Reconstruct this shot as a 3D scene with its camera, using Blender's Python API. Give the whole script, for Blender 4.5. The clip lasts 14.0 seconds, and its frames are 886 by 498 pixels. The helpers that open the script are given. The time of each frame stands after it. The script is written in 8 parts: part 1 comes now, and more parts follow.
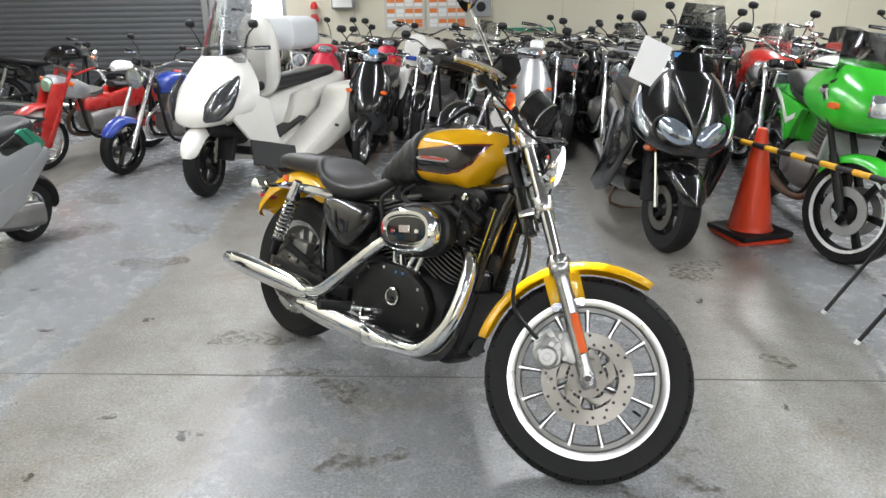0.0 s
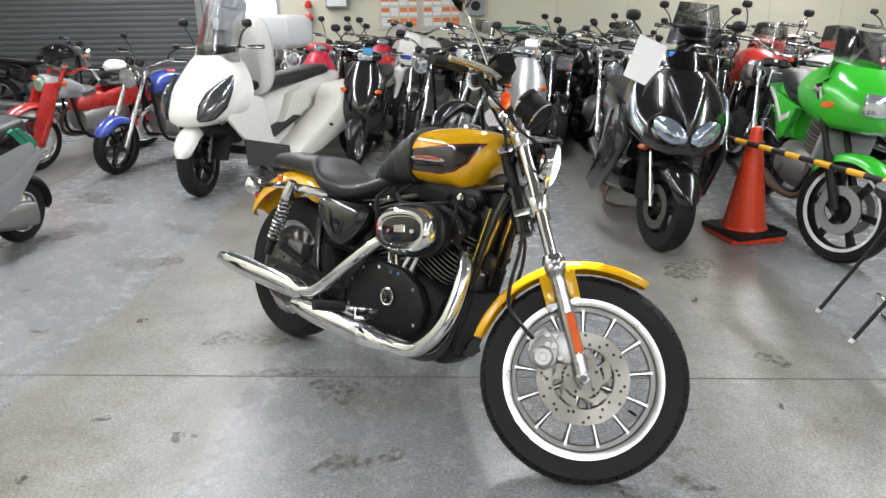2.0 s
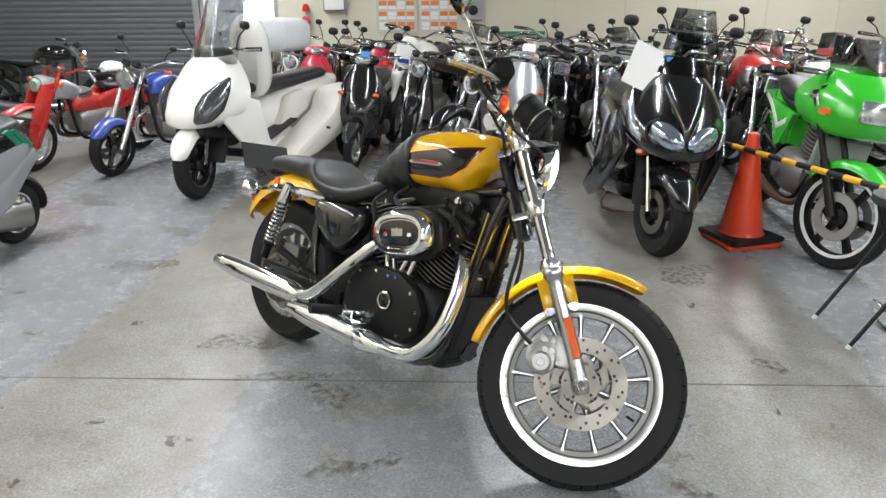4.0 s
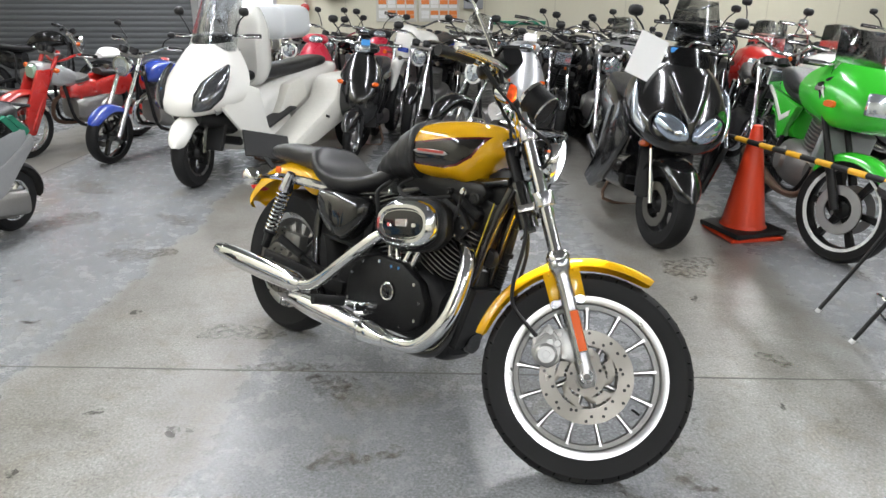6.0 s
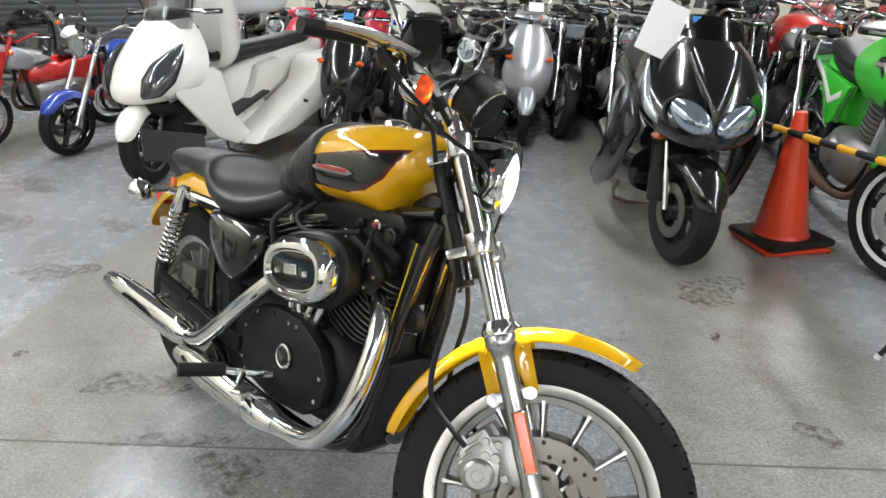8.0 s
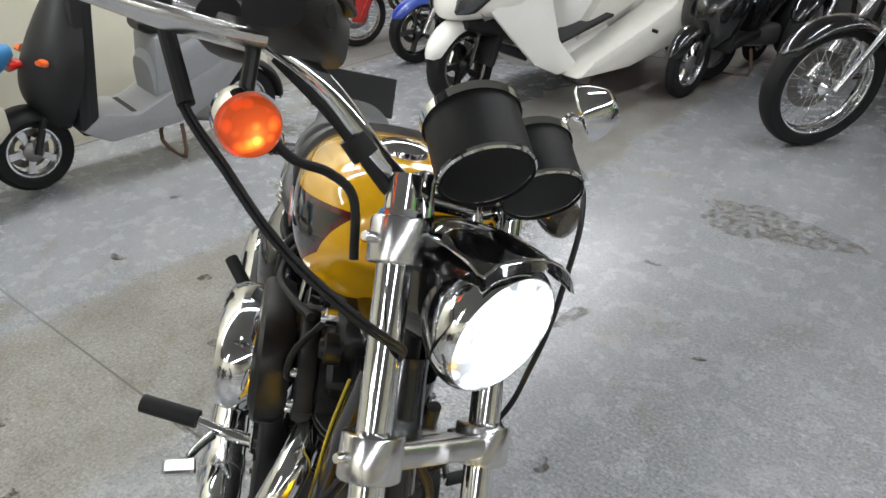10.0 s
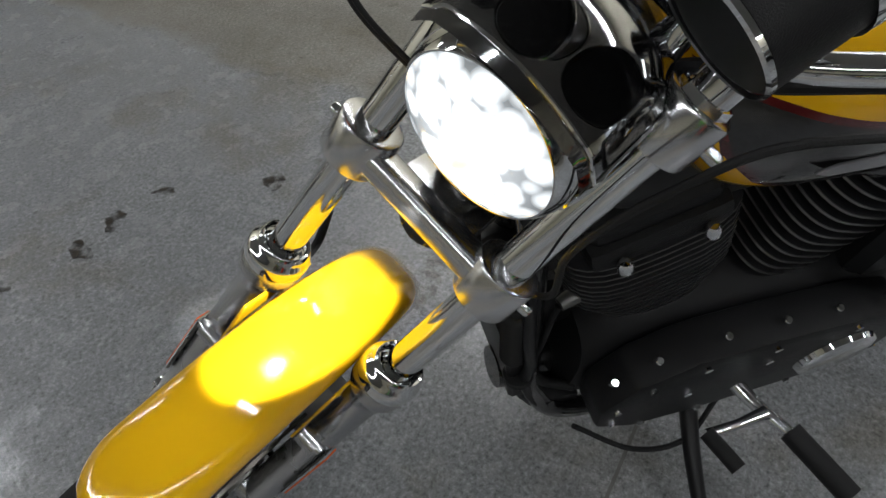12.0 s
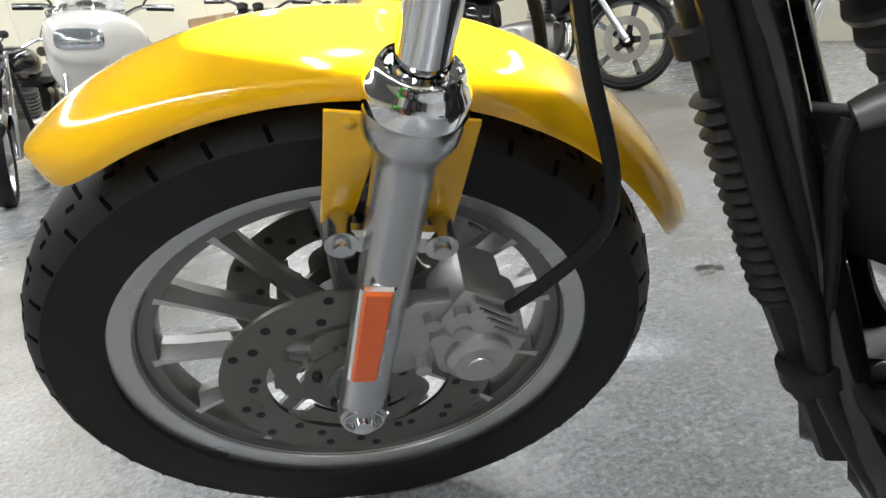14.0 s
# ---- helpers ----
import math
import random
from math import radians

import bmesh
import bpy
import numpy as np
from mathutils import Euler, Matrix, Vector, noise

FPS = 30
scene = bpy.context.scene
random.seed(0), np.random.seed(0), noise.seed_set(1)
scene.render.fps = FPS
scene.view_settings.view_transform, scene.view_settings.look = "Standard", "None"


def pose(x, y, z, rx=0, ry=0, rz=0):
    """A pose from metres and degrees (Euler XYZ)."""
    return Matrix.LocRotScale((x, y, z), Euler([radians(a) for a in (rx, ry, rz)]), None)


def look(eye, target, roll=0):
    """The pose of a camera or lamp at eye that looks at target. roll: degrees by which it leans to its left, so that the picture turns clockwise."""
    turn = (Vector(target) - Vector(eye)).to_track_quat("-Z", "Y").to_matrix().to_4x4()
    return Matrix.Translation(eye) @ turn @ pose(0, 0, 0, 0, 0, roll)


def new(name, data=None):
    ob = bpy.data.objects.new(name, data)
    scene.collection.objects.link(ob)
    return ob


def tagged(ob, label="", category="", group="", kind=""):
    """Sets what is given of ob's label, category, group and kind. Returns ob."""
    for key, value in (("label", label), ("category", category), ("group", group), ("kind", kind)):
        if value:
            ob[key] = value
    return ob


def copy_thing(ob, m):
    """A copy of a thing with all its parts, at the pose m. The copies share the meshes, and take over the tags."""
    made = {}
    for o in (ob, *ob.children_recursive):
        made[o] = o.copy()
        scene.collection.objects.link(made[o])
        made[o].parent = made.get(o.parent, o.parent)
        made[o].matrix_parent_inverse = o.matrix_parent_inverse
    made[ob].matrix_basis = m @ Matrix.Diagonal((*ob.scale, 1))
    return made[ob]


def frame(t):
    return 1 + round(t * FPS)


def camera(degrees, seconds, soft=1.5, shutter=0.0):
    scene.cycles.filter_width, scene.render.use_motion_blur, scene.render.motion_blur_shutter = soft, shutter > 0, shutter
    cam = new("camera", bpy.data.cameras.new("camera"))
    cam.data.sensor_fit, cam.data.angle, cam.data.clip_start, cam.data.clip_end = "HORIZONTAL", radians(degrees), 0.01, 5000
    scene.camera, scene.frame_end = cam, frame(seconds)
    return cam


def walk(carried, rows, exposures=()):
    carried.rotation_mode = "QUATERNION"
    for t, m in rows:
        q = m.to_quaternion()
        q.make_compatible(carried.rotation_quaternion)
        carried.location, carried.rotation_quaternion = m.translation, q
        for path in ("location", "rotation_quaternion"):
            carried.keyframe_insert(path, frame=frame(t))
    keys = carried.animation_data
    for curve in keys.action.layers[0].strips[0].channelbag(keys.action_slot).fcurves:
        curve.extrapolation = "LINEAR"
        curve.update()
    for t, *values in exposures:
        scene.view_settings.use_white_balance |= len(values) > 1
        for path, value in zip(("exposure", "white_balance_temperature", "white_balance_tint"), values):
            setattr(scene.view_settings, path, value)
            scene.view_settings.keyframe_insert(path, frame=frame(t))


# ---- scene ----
cam = camera(64.4, 14.0)
PATH = [
    (0, (2.6058, -1.6330, 1.4792), (1.6108, -0.6308, 0.9737), -0.90),
    (0.5, (2.6048, -1.6320, 1.4792), (1.6109, -0.6301, 0.9709), -0.90),
    (1, (2.6038, -1.6320, 1.4792), (1.6111, -0.6298, 0.9692), -1.20),
    (1.5, (2.6027, -1.6300, 1.4792), (1.6128, -0.6254, 0.9685), -1.20),
    (2, (2.6007, -1.6290, 1.4802), (1.6138, -0.6199, 0.9725), -0.90),
    (2.5, (2.5996, -1.6280, 1.4823), (1.6139, -0.6148, 0.9804), -0.70),
    (3, (2.6047, -1.6259, 1.4813), (1.6193, -0.6094, 0.9856), -0.60),
    (5.5, (2.5580, -1.6290, 1.4711), (1.5830, -0.6114, 0.9574), -0.10),
    (6, (2.5498, -1.6281, 1.4691), (1.5785, -0.6097, 0.9501), 0.10),
    (6.5, (2.5130, -1.6178, 1.4589), (1.5501, -0.5935, 0.9356), 0.70),
    (7, (2.4516, -1.5074, 1.4284), (1.5081, -0.4716, 0.8928), -0.30),
    (7.2, (2.4061, -1.3834, 1.4122), (1.4735, -0.3463, 0.8603), -0.80),
    (9.3, (2.0365, -0.1422, 1.4107), (0.7822, 0.3570, 0.7568), -3.16),
    (9.5, (1.9785, -0.0399, 1.3989), (0.7011, 0.3535, 0.7181), -3.98),
    (10, (1.8305, 0.1940, 1.3713), (0.5220, 0.3674, 0.6586), -2.41),
    (10.2, (1.7935, 0.2678, 1.3485), (0.5084, 0.2980, 0.5755), -4.75),
    (10.5, (1.7827, 0.4362, 1.3348), (0.5288, 0.1851, 0.5509), -5.76),
    (10.7, (1.7824, 0.5320, 1.3354), (0.5723, 0.1310, 0.5449), -7.82),
    (11, (1.7045, 0.6080, 1.3190), (0.6810, -0.0350, 0.4560), -4.50),
    (11.5, (1.5465, 0.6730, 1.2815), (0.7809, -0.1741, 0.3270), -2.65),
    (12, (1.385, 0.741, 1.228), (0.905, -0.618, -0.158), 1.2),
    (12.5, (1.261, 0.773, 1.186), (1.386, -0.729, -0.129), -0.6),
    (13, (1.178, 0.701, 1.025), (1.618, -0.745, -0.284), -1.9),
    (13.5, (1.136, 0.688, 0.790), (1.729, -0.849, -0.310), -8.9),
    (13.9, (1.0405, 0.6754, 0.6419), (1.7734, -0.5310, 0.1344), -10.13),
    (14, (1.0192, 0.6827, 0.6149), (1.7919, -0.5223, 0.1668), -10.21),
]

walk(cam, [(t, look(eye, target, roll)) for t, eye, target, roll in PATH],
     exposures=[(0, 0.0), (7.2, 0.0), (9.5, -0.08), (10.0, -0.2), (10.5, -0.66), (11.0, -0.90), (11.5, -1.05), (12.0, -1.15), (12.5, -1.35), (13.0, -1.38), (13.3, -1.15), (13.7, -0.35), (14.0, 0.2)])

# world: a dim neutral fill for whatever leaks through the glazing
world = bpy.data.worlds.new("world")
scene.world = world
world.use_nodes = True
world.node_tree.nodes["Background"].inputs[0].default_value = (0.8, 0.88, 1.0, 1)
world.node_tree.nodes["Background"].inputs[1].default_value = 0.35

TURN = 42.0                      # the room's own heading against the parked bike
RU = Vector((math.cos(radians(TURN)), math.sin(radians(TURN)), 0))
RV = Vector((-RU.y, RU.x, 0))
CEIL = 3.4
LAMP_POWER = 66.0
# fluorescent battens: u, v of the middle
# the ones at u 1.3 and -5.2 are added fill without a known fixture
BATTENS = [(-2.2, v) for v in (-2.1, 0.55, 3.2, 5.85)] + [(4.85, v) for v in (-7.4, -4.75, -2.1, 0.55, 3.2, 5.85)] + [(1.3, -5.0), (1.3, -7.65), (1.3, 1.9), (-0.2, -8.0), (-5.2, 4.6)]


def room(u, v, z=0.0, turn=0.0):
    """The world pose of a place in the room's own directions."""
    p = RU * u + RV * v
    return pose(p.x, p.y, z, 0, 0, TURN + turn)


# ---------------------------------------------------------------- mesh helpers
def part(name, bm, material, parent=None, label="", m=None, sharp=35, smooth=True):
    """Links a bmesh as one mesh object under a thing."""
    me = bpy.data.meshes.new(name)
    bmesh.ops.recalc_face_normals(bm, faces=bm.faces)
    bm.to_mesh(me)
    bm.free()
    mats = material if isinstance(material, (list, tuple)) else [material]
    for mt in mats:
        me.materials.append(mt)
    if smooth:
        me.polygons.foreach_set("use_smooth", [True] * len(me.polygons))
        me.set_sharp_from_angle(angle=radians(sharp))
    ob = new(name, me)
    if parent is not None:
        ob.parent = parent
    if m is not None:
        ob.matrix_basis = m
    if label:
        ob["label"] = label
    return ob


def twin(name, src, parent, m=None, label=""):
    """Another part on the same mesh."""
    ob = new(name, src.data)
    ob.parent = parent
    if m is not None:
        ob.matrix_basis = m
    if label:
        ob["label"] = label
    return ob


def thing(name, label, category, group="", m=None, kind=""):
    ob = new(name)
    ob.empty_display_size = 0.1
    if m is not None:
        ob.matrix_basis = m
    return tagged(ob, label, category, group, kind)


def box(sx, sy, sz, x=0, y=0, z=0, bevel=0.0, rot=None, bm=None, seg=1):
    """A box of full sizes about its centre, with worn edges."""
    own = bmesh.new()
    bmesh.ops.create_cube(own, size=1)
    bmesh.ops.scale(own, vec=(sx, sy, sz), verts=own.verts)
    if bevel:
        bmesh.ops.bevel(own, geom=own.edges[:], offset=bevel, segments=seg, affect="EDGES", profile=0.6)
    m = Matrix.Translation((x, y, z)) @ (Euler([radians(a) for a in rot]).to_matrix().to_4x4() if rot else Matrix())
    bmesh.ops.transform(own, matrix=m, verts=own.verts)
    return merge(bm, own)


def merge(bm, own):
    if bm is None:
        return own
    me = bpy.data.meshes.new("scratch")
    own.to_mesh(me)
    own.free()
    bm.from_mesh(me)
    bpy.data.meshes.remove(me)
    return bm


def rings(rows, close=True, caps=True, bm=None):
    """A skin over rows of points; close: each row is a loop."""
    own = bm or bmesh.new()
    vs = [[own.verts.new(p) for p in row] for row in rows]
    n = len(vs[0])
    for a, b in zip(vs, vs[1:]):
        for i in range(n if close else n - 1):
            j = (i + 1) % n
            own.faces.new((a[i], a[j], b[j], b[i]))
    if caps and close:
        for row in (vs[0], vs[-1]):
            own.faces.new(row)
    return own


def lathe(profile, axis="y", n=40, x=0, y=0, z=0, bm=None, closed=False):
    """Turns (radius, along) pairs about an axis."""
    rows = []
    for i in range(n):
        a = 2 * math.pi * i / n
        c, s = math.cos(a), math.sin(a)
        row = []
        for r, h in profile:
            p = {"y": (r * c, h, r * s), "z": (r * c, r * s, h), "x": (h, r * c, r * s)}[axis]
            row.append((p[0] + x, p[1] + y, p[2] + z))
        rows.append(row)
    own = bm or bmesh.new()
    vs = [[own.verts.new(p) for p in row] for row in rows]
    m = len(profile)
    for i in range(n):
        a, b = vs[i], vs[(i + 1) % n]
        for j in range(m if closed else m - 1):
            k = (j + 1) % m
            own.faces.new((a[j], a[k], b[k], b[j]))
    if not closed:
        for j in (0, m - 1):
            if profile[j][0] > 1e-4:
                own.faces.new([v[j] for v in vs])
    return own


def smooth_path(points, steps=6):
    """A Catmull-Rom line through the points."""
    p = [Vector(q) for q in points]
    if len(p) < 3:
        return p
    p = [2 * p[0] - p[1]] + p + [2 * p[-1] - p[-2]]
    out = []
    for i in range(1, len(p) - 2):
        for k in range(steps):
            t = k / steps
            a, b, c, d = p[i - 1:i + 3]
            out.append(0.5 * (2 * b + (c - a) * t + (2 * a - 5 * b + 4 * c - d) * t * t + (3 * b - a - 3 * c + d) * t ** 3))
    out.append(p[-2])
    return out


def tube(points, r, n=12, steps=6, bm=None, flat=1.0, side=None):
    """A round rod along a smooth line; r: one radius or one for each given point; flat: squeezes it across side."""
    line = smooth_path(points, steps)
    if isinstance(r, (list, tuple)):
        m = len(points) - 1
        radii = [r[min(int(i * m / max(1, len(line) - 1)), m - 1)] * (1 - (i * m / (len(line) - 1) - min(int(i * m / (len(line) - 1)), m - 1)))
                 + r[min(int(i * m / (len(line) - 1)), m - 1) + 1] * (i * m / (len(line) - 1) - min(int(i * m / (len(line) - 1)), m - 1)) for i in range(len(line))]
    else:
        radii = [r] * len(line)
    d = (line[1] - line[0]).normalized()
    u = Vector(side) if side else (Vector((0, 0, 1)) if abs(d.z) < 0.9 else Vector((1, 0, 0)))
    u = (u - d * u.dot(d)).normalized()
    rows = []
    for i, p in enumerate(line):
        e = (line[min(i + 1, len(line) - 1)] - line[max(i - 1, 0)]).normalized()
        u = (u - e * u.dot(e)).normalized()
        w = e.cross(u)
        rows.append([p + (u * math.cos(2 * math.pi * k / n) * flat + w * math.sin(2 * math.pi * k / n)) * radii[i] for k in range(n)])
    return rings(rows, bm=bm)


def rod(a, b, r, n=12, bm=None, r2=None):
    return tube([a, b], [r, r if r2 is None else r2], n=n, steps=1, bm=bm)


def hull(stations, n=28, steps=4, bm=None, caps=True):
    """A body along x: each station is (x, z, half width, height above, height below, squareness[, y])."""
    st = []
    m = len(stations)
    full = [tuple(s) + (0.0,) * (7 - len(s)) for s in stations]
    ext = [tuple(2 * a - b for a, b in zip(full[0], full[1]))] + full + [tuple(2 * a - b for a, b in zip(full[-1], full[-2]))]
    for i in range(1, m):
        for k in range(steps):
            t = k / steps
            st.append([0.5 * (2 * b + (c - a) * t + (2 * a - 5 * b + 4 * c - d) * t * t + (3 * b - a - 3 * c + d) * t ** 3)
                       for a, b, c, d in zip(*ext[i - 1:i + 3])])
    st.append(list(full[-1]))
    rows = []
    for x, z, w, up, dn, q, y in st:
        w, up, dn, q = max(w, 0.002), max(up, 0.002), max(dn, 0.002), max(q, 1.2)
        row = []
        for k in range(n):
            a = 2 * math.pi * k / n
            c, s = math.cos(a), math.sin(a)
            row.append((x, y + w * math.copysign(abs(c) ** (2 / q), c), z + (up if s > 0 else dn) * math.copysign(abs(s) ** (2 / q), s)))
        rows.append(row)
    return rings(rows, bm=bm, caps=caps)


def mudguard(radius, width, a0, a1, drop=0.05, n=36, m=14, x=0, z=0, thick=0.003, taper=0.25, lip=0.0, roundness=2.4, tip=0.35):
    """A wheel's guard from angle a0 to a1 (degrees, 0 ahead, 90 up) about (x, z), rounded at both ends."""
    own = bmesh.new()
    layers = []
    for off in (0.0, -thick):
        rows = []
        for i in range(n + 1):
            f = i / n
            a = radians(a0 + (a1 - a0) * f)
            e = min(f, 1 - f) / taper
            shrink = 1.0 if e >= 1 else (tip + (1 - tip) * math.sqrt(max(0.0, 1 - (1 - e) ** 2)))
            row = []
            for k in range(m + 1):
                g = 2 * k / m - 1
                yy = width / 2 * math.copysign(1 - (1 - abs(g)) ** 1.3, g)
                dd = drop * abs(g) ** roundness
                r = radius + off - dd * (0.55 + 0.45 * shrink) + lip * (1 - min(1, e))
                row.append(Vector((x + r * math.cos(a), yy * shrink, z + r * math.sin(a))))
            rows.append(row)
        layers.append([[own.verts.new(p) for p in row] for row in rows])
    top, low = layers
    for i in range(n):
        for k in range(m):
            own.faces.new((top[i][k], top[i][k + 1], top[i + 1][k + 1], top[i + 1][k]))
            own.faces.new((low[i][k], low[i + 1][k], low[i + 1][k + 1], low[i][k + 1]))
    for i in range(n):
        for k in (0, m):
            own.faces.new((top[i][k], top[i + 1][k], low[i + 1][k], low[i][k]))
    for k in range(m):
        for i in (0, n):
            own.faces.new((top[i][k], low[i][k], low[i][k + 1], top[i][k + 1]))
    return own


def plate(outline, thick, plane="xz", at=0.0, bevel=0.0, bm=None):
    """A flat piece of some thickness from an outline; plane names its two directions."""
    own = bmesh.new()
    def put(p, h):
        return {"xz": (p[0], h, p[1]), "xy": (p[0], p[1], h), "yz": (h, p[0], p[1])}[plane]
    a = [own.verts.new(put(p, at - thick / 2)) for p in outline]
    b = [own.verts.new(put(p, at + thick / 2)) for p in outline]
    own.faces.new(a)
    own.faces.new(b[::-1])
    for i in range(len(a)):
        j = (i + 1) % len(a)
        own.faces.new((a[i], a[j], b[j], b[i]))
    if bevel:
        bmesh.ops.recalc_face_normals(own, faces=own.faces)
        bmesh.ops.bevel(own, geom=own.edges[:], offset=bevel, segments=2, affect="EDGES", profile=0.5)
    return merge(bm, own)


def ring_sector(r0, r1, a0, a1, thick, y=0, n=8, bm=None):
    """A flat piece of a ring about the y axis."""
    pts = [(r1 * math.cos(a0 + (a1 - a0) * i / n), r1 * math.sin(a0 + (a1 - a0) * i / n)) for i in range(n + 1)]
    pts += [(r0 * math.cos(a1 + (a0 - a1) * i / n), r0 * math.sin(a1 + (a0 - a1) * i / n)) for i in range(n + 1)]
    return plate(pts, thick, "xz", y, bm=bm)


# ---------------------------------------------------------------- materials
def nodes_of(m):
    m.use_nodes = True
    return m.node_tree, m.node_tree.nodes["Principled BSDF"]


def surface(name, color, rough=0.5, metal=0.0, vary=0.1, scale=6.0, grain=60.0, bump=0.0, coat=0.0, rvar=0.1, spec=0.5):
    """A plain painted, cast or moulded surface with unevenness at two scales."""
    m = bpy.data.materials.new(name)
    t, b = nodes_of(m)
    co = t.nodes.new("ShaderNodeTexCoord")
    big = t.nodes.new("ShaderNodeTexNoise")
    big.inputs["Scale"].default_value, big.inputs["Detail"].default_value = scale, 5
    fine = t.nodes.new("ShaderNodeTexNoise")
    fine.inputs["Scale"].default_value, fine.inputs["Detail"].default_value = grain, 3
    t.links.new(co.outputs["Object"], big.inputs["Vector"])
    t.links.new(co.outputs["Object"], fine.inputs["Vector"])
    mix = t.nodes.new("ShaderNodeMix")
    mix.data_type = "RGBA"
    mix.inputs["A"].default_value = (*[max(0, c * (1 - vary)) for c in color], 1)
    mix.inputs["B"].default_value = (*[min(1, c * (1 + vary)) for c in color], 1)
    add = t.nodes.new("ShaderNodeMath")
    add.operation = "ADD"
    half = t.nodes.new("ShaderNodeMath")
    half.operation, half.inputs[1].default_value = "MULTIPLY", 0.5
    t.links.new(big.outputs["Fac"], add.inputs[0])
    t.links.new(fine.outputs["Fac"], add.inputs[1])
    t.links.new(add.outputs[0], half.inputs[0])
    t.links.new(half.outputs[0], mix.inputs["Factor"])
    t.links.new(mix.outputs["Result"], b.inputs["Base Color"])
    rr = t.nodes.new("ShaderNodeMapRange")
    rr.inputs["From Min"].default_value, rr.inputs["From Max"].default_value = 0.3, 0.7
    rr.inputs["To Min"].default_value, rr.inputs["To Max"].default_value = max(0.02, rough - rvar * rough), min(1, rough + rvar * rough)
    t.links.new(big.outputs["Fac"], rr.inputs["Value"])
    t.links.new(rr.outputs["Result"], b.inputs["Roughness"])
    b.inputs["Metallic"].default_value = metal
    b.inputs["Specular IOR Level"].default_value = spec
    b.inputs["Coat Weight"].default_value = coat
    b.inputs["Coat Roughness"].default_value = 0.02
    if bump:
        bn = t.nodes.new("ShaderNodeBump")
        bn.inputs["Strength"].default_value, bn.inputs["Distance"].default_value = bump, 0.002
        t.links.new(fine.outputs["Fac"], bn.inputs["Height"])
        t.links.new(bn.outputs["Normal"], b.inputs["Normal"])
    return m


def glowing(name, color, strength):
    m = bpy.data.materials.new(name)
    t, b = nodes_of(m)
    b.inputs["Base Color"].default_value = (*color, 1)
    b.inputs["Emission Color"].default_value = (*color, 1)
    b.inputs["Emission Strength"].default_value = strength
    b.inputs["Roughness"].default_value = 0.2
    return m


def clear(name, color=(1, 1, 1), rough=0.02, ior=1.45):
    m = bpy.data.materials.new(name)
    t, b = nodes_of(m)
    b.inputs["Base Color"].default_value = (*color, 1)
    b.inputs["Transmission Weight"].default_value = 1.0
    b.inputs["Roughness"].default_value = rough
    b.inputs["IOR"].default_value = ior
    return m


CHROME = surface("chrome", (0.82, 0.83, 0.84), 0.06, 1.0, vary=0.03, rvar=0.5)
ALLOY = surface("polished_alloy", (0.70, 0.70, 0.71), 0.22, 1.0, vary=0.06, rvar=0.3)
CAST = surface("cast_alloy", (0.20, 0.198, 0.19), 0.42, 0.75, vary=0.12, bump=0.15, grain=300)
STEEL = surface("disc_steel", (0.20, 0.19, 0.17), 0.38, 1.0, vary=0.1, rvar=0.4)
BLACK = surface("black_gloss", (0.007, 0.007, 0.0075), 0.16, coat=0.7, vary=0.15)
SATIN = surface("black_satin", (0.009, 0.009, 0.0095), 0.40, spec=0.28, vary=0.25, bump=0.12, grain=400)
ENGINE = surface("black_wrinkle", (0.008, 0.008, 0.0085), 0.47, spec=0.25, vary=0.3, bump=0.4, grain=900)
RUBBER = surface("tyre_rubber", (0.011, 0.011, 0.0115), 0.6, vary=0.25, bump=0.2, grain=260, spec=0.25)
GRIP = surface("grip_rubber", (0.011, 0.011, 0.0112), 0.6, vary=0.2, bump=0.3, grain=500, spec=0.28)
LEATHER = surface("black_leather", (0.014, 0.014, 0.0155), 0.42, vary=0.25, bump=0.35, grain=420)
YELLOW = surface("yellow_paint", (0.74, 0.405, 0.005), 0.085, vary=0.03, coat=0.6)
AMBER = surface("amber_lens", (0.75, 0.12, 0.015), 0.15, vary=0.05, coat=0.5)
REDLENS = surface("red_lens", (0.6, 0.02, 0.015), 0.15, vary=0.05, coat=0.5)
GLASS = clear("clear_glass")
MIRROR = surface("mirror_glass", (0.9, 0.9, 0.9), 0.03, 1.0, vary=0.01)

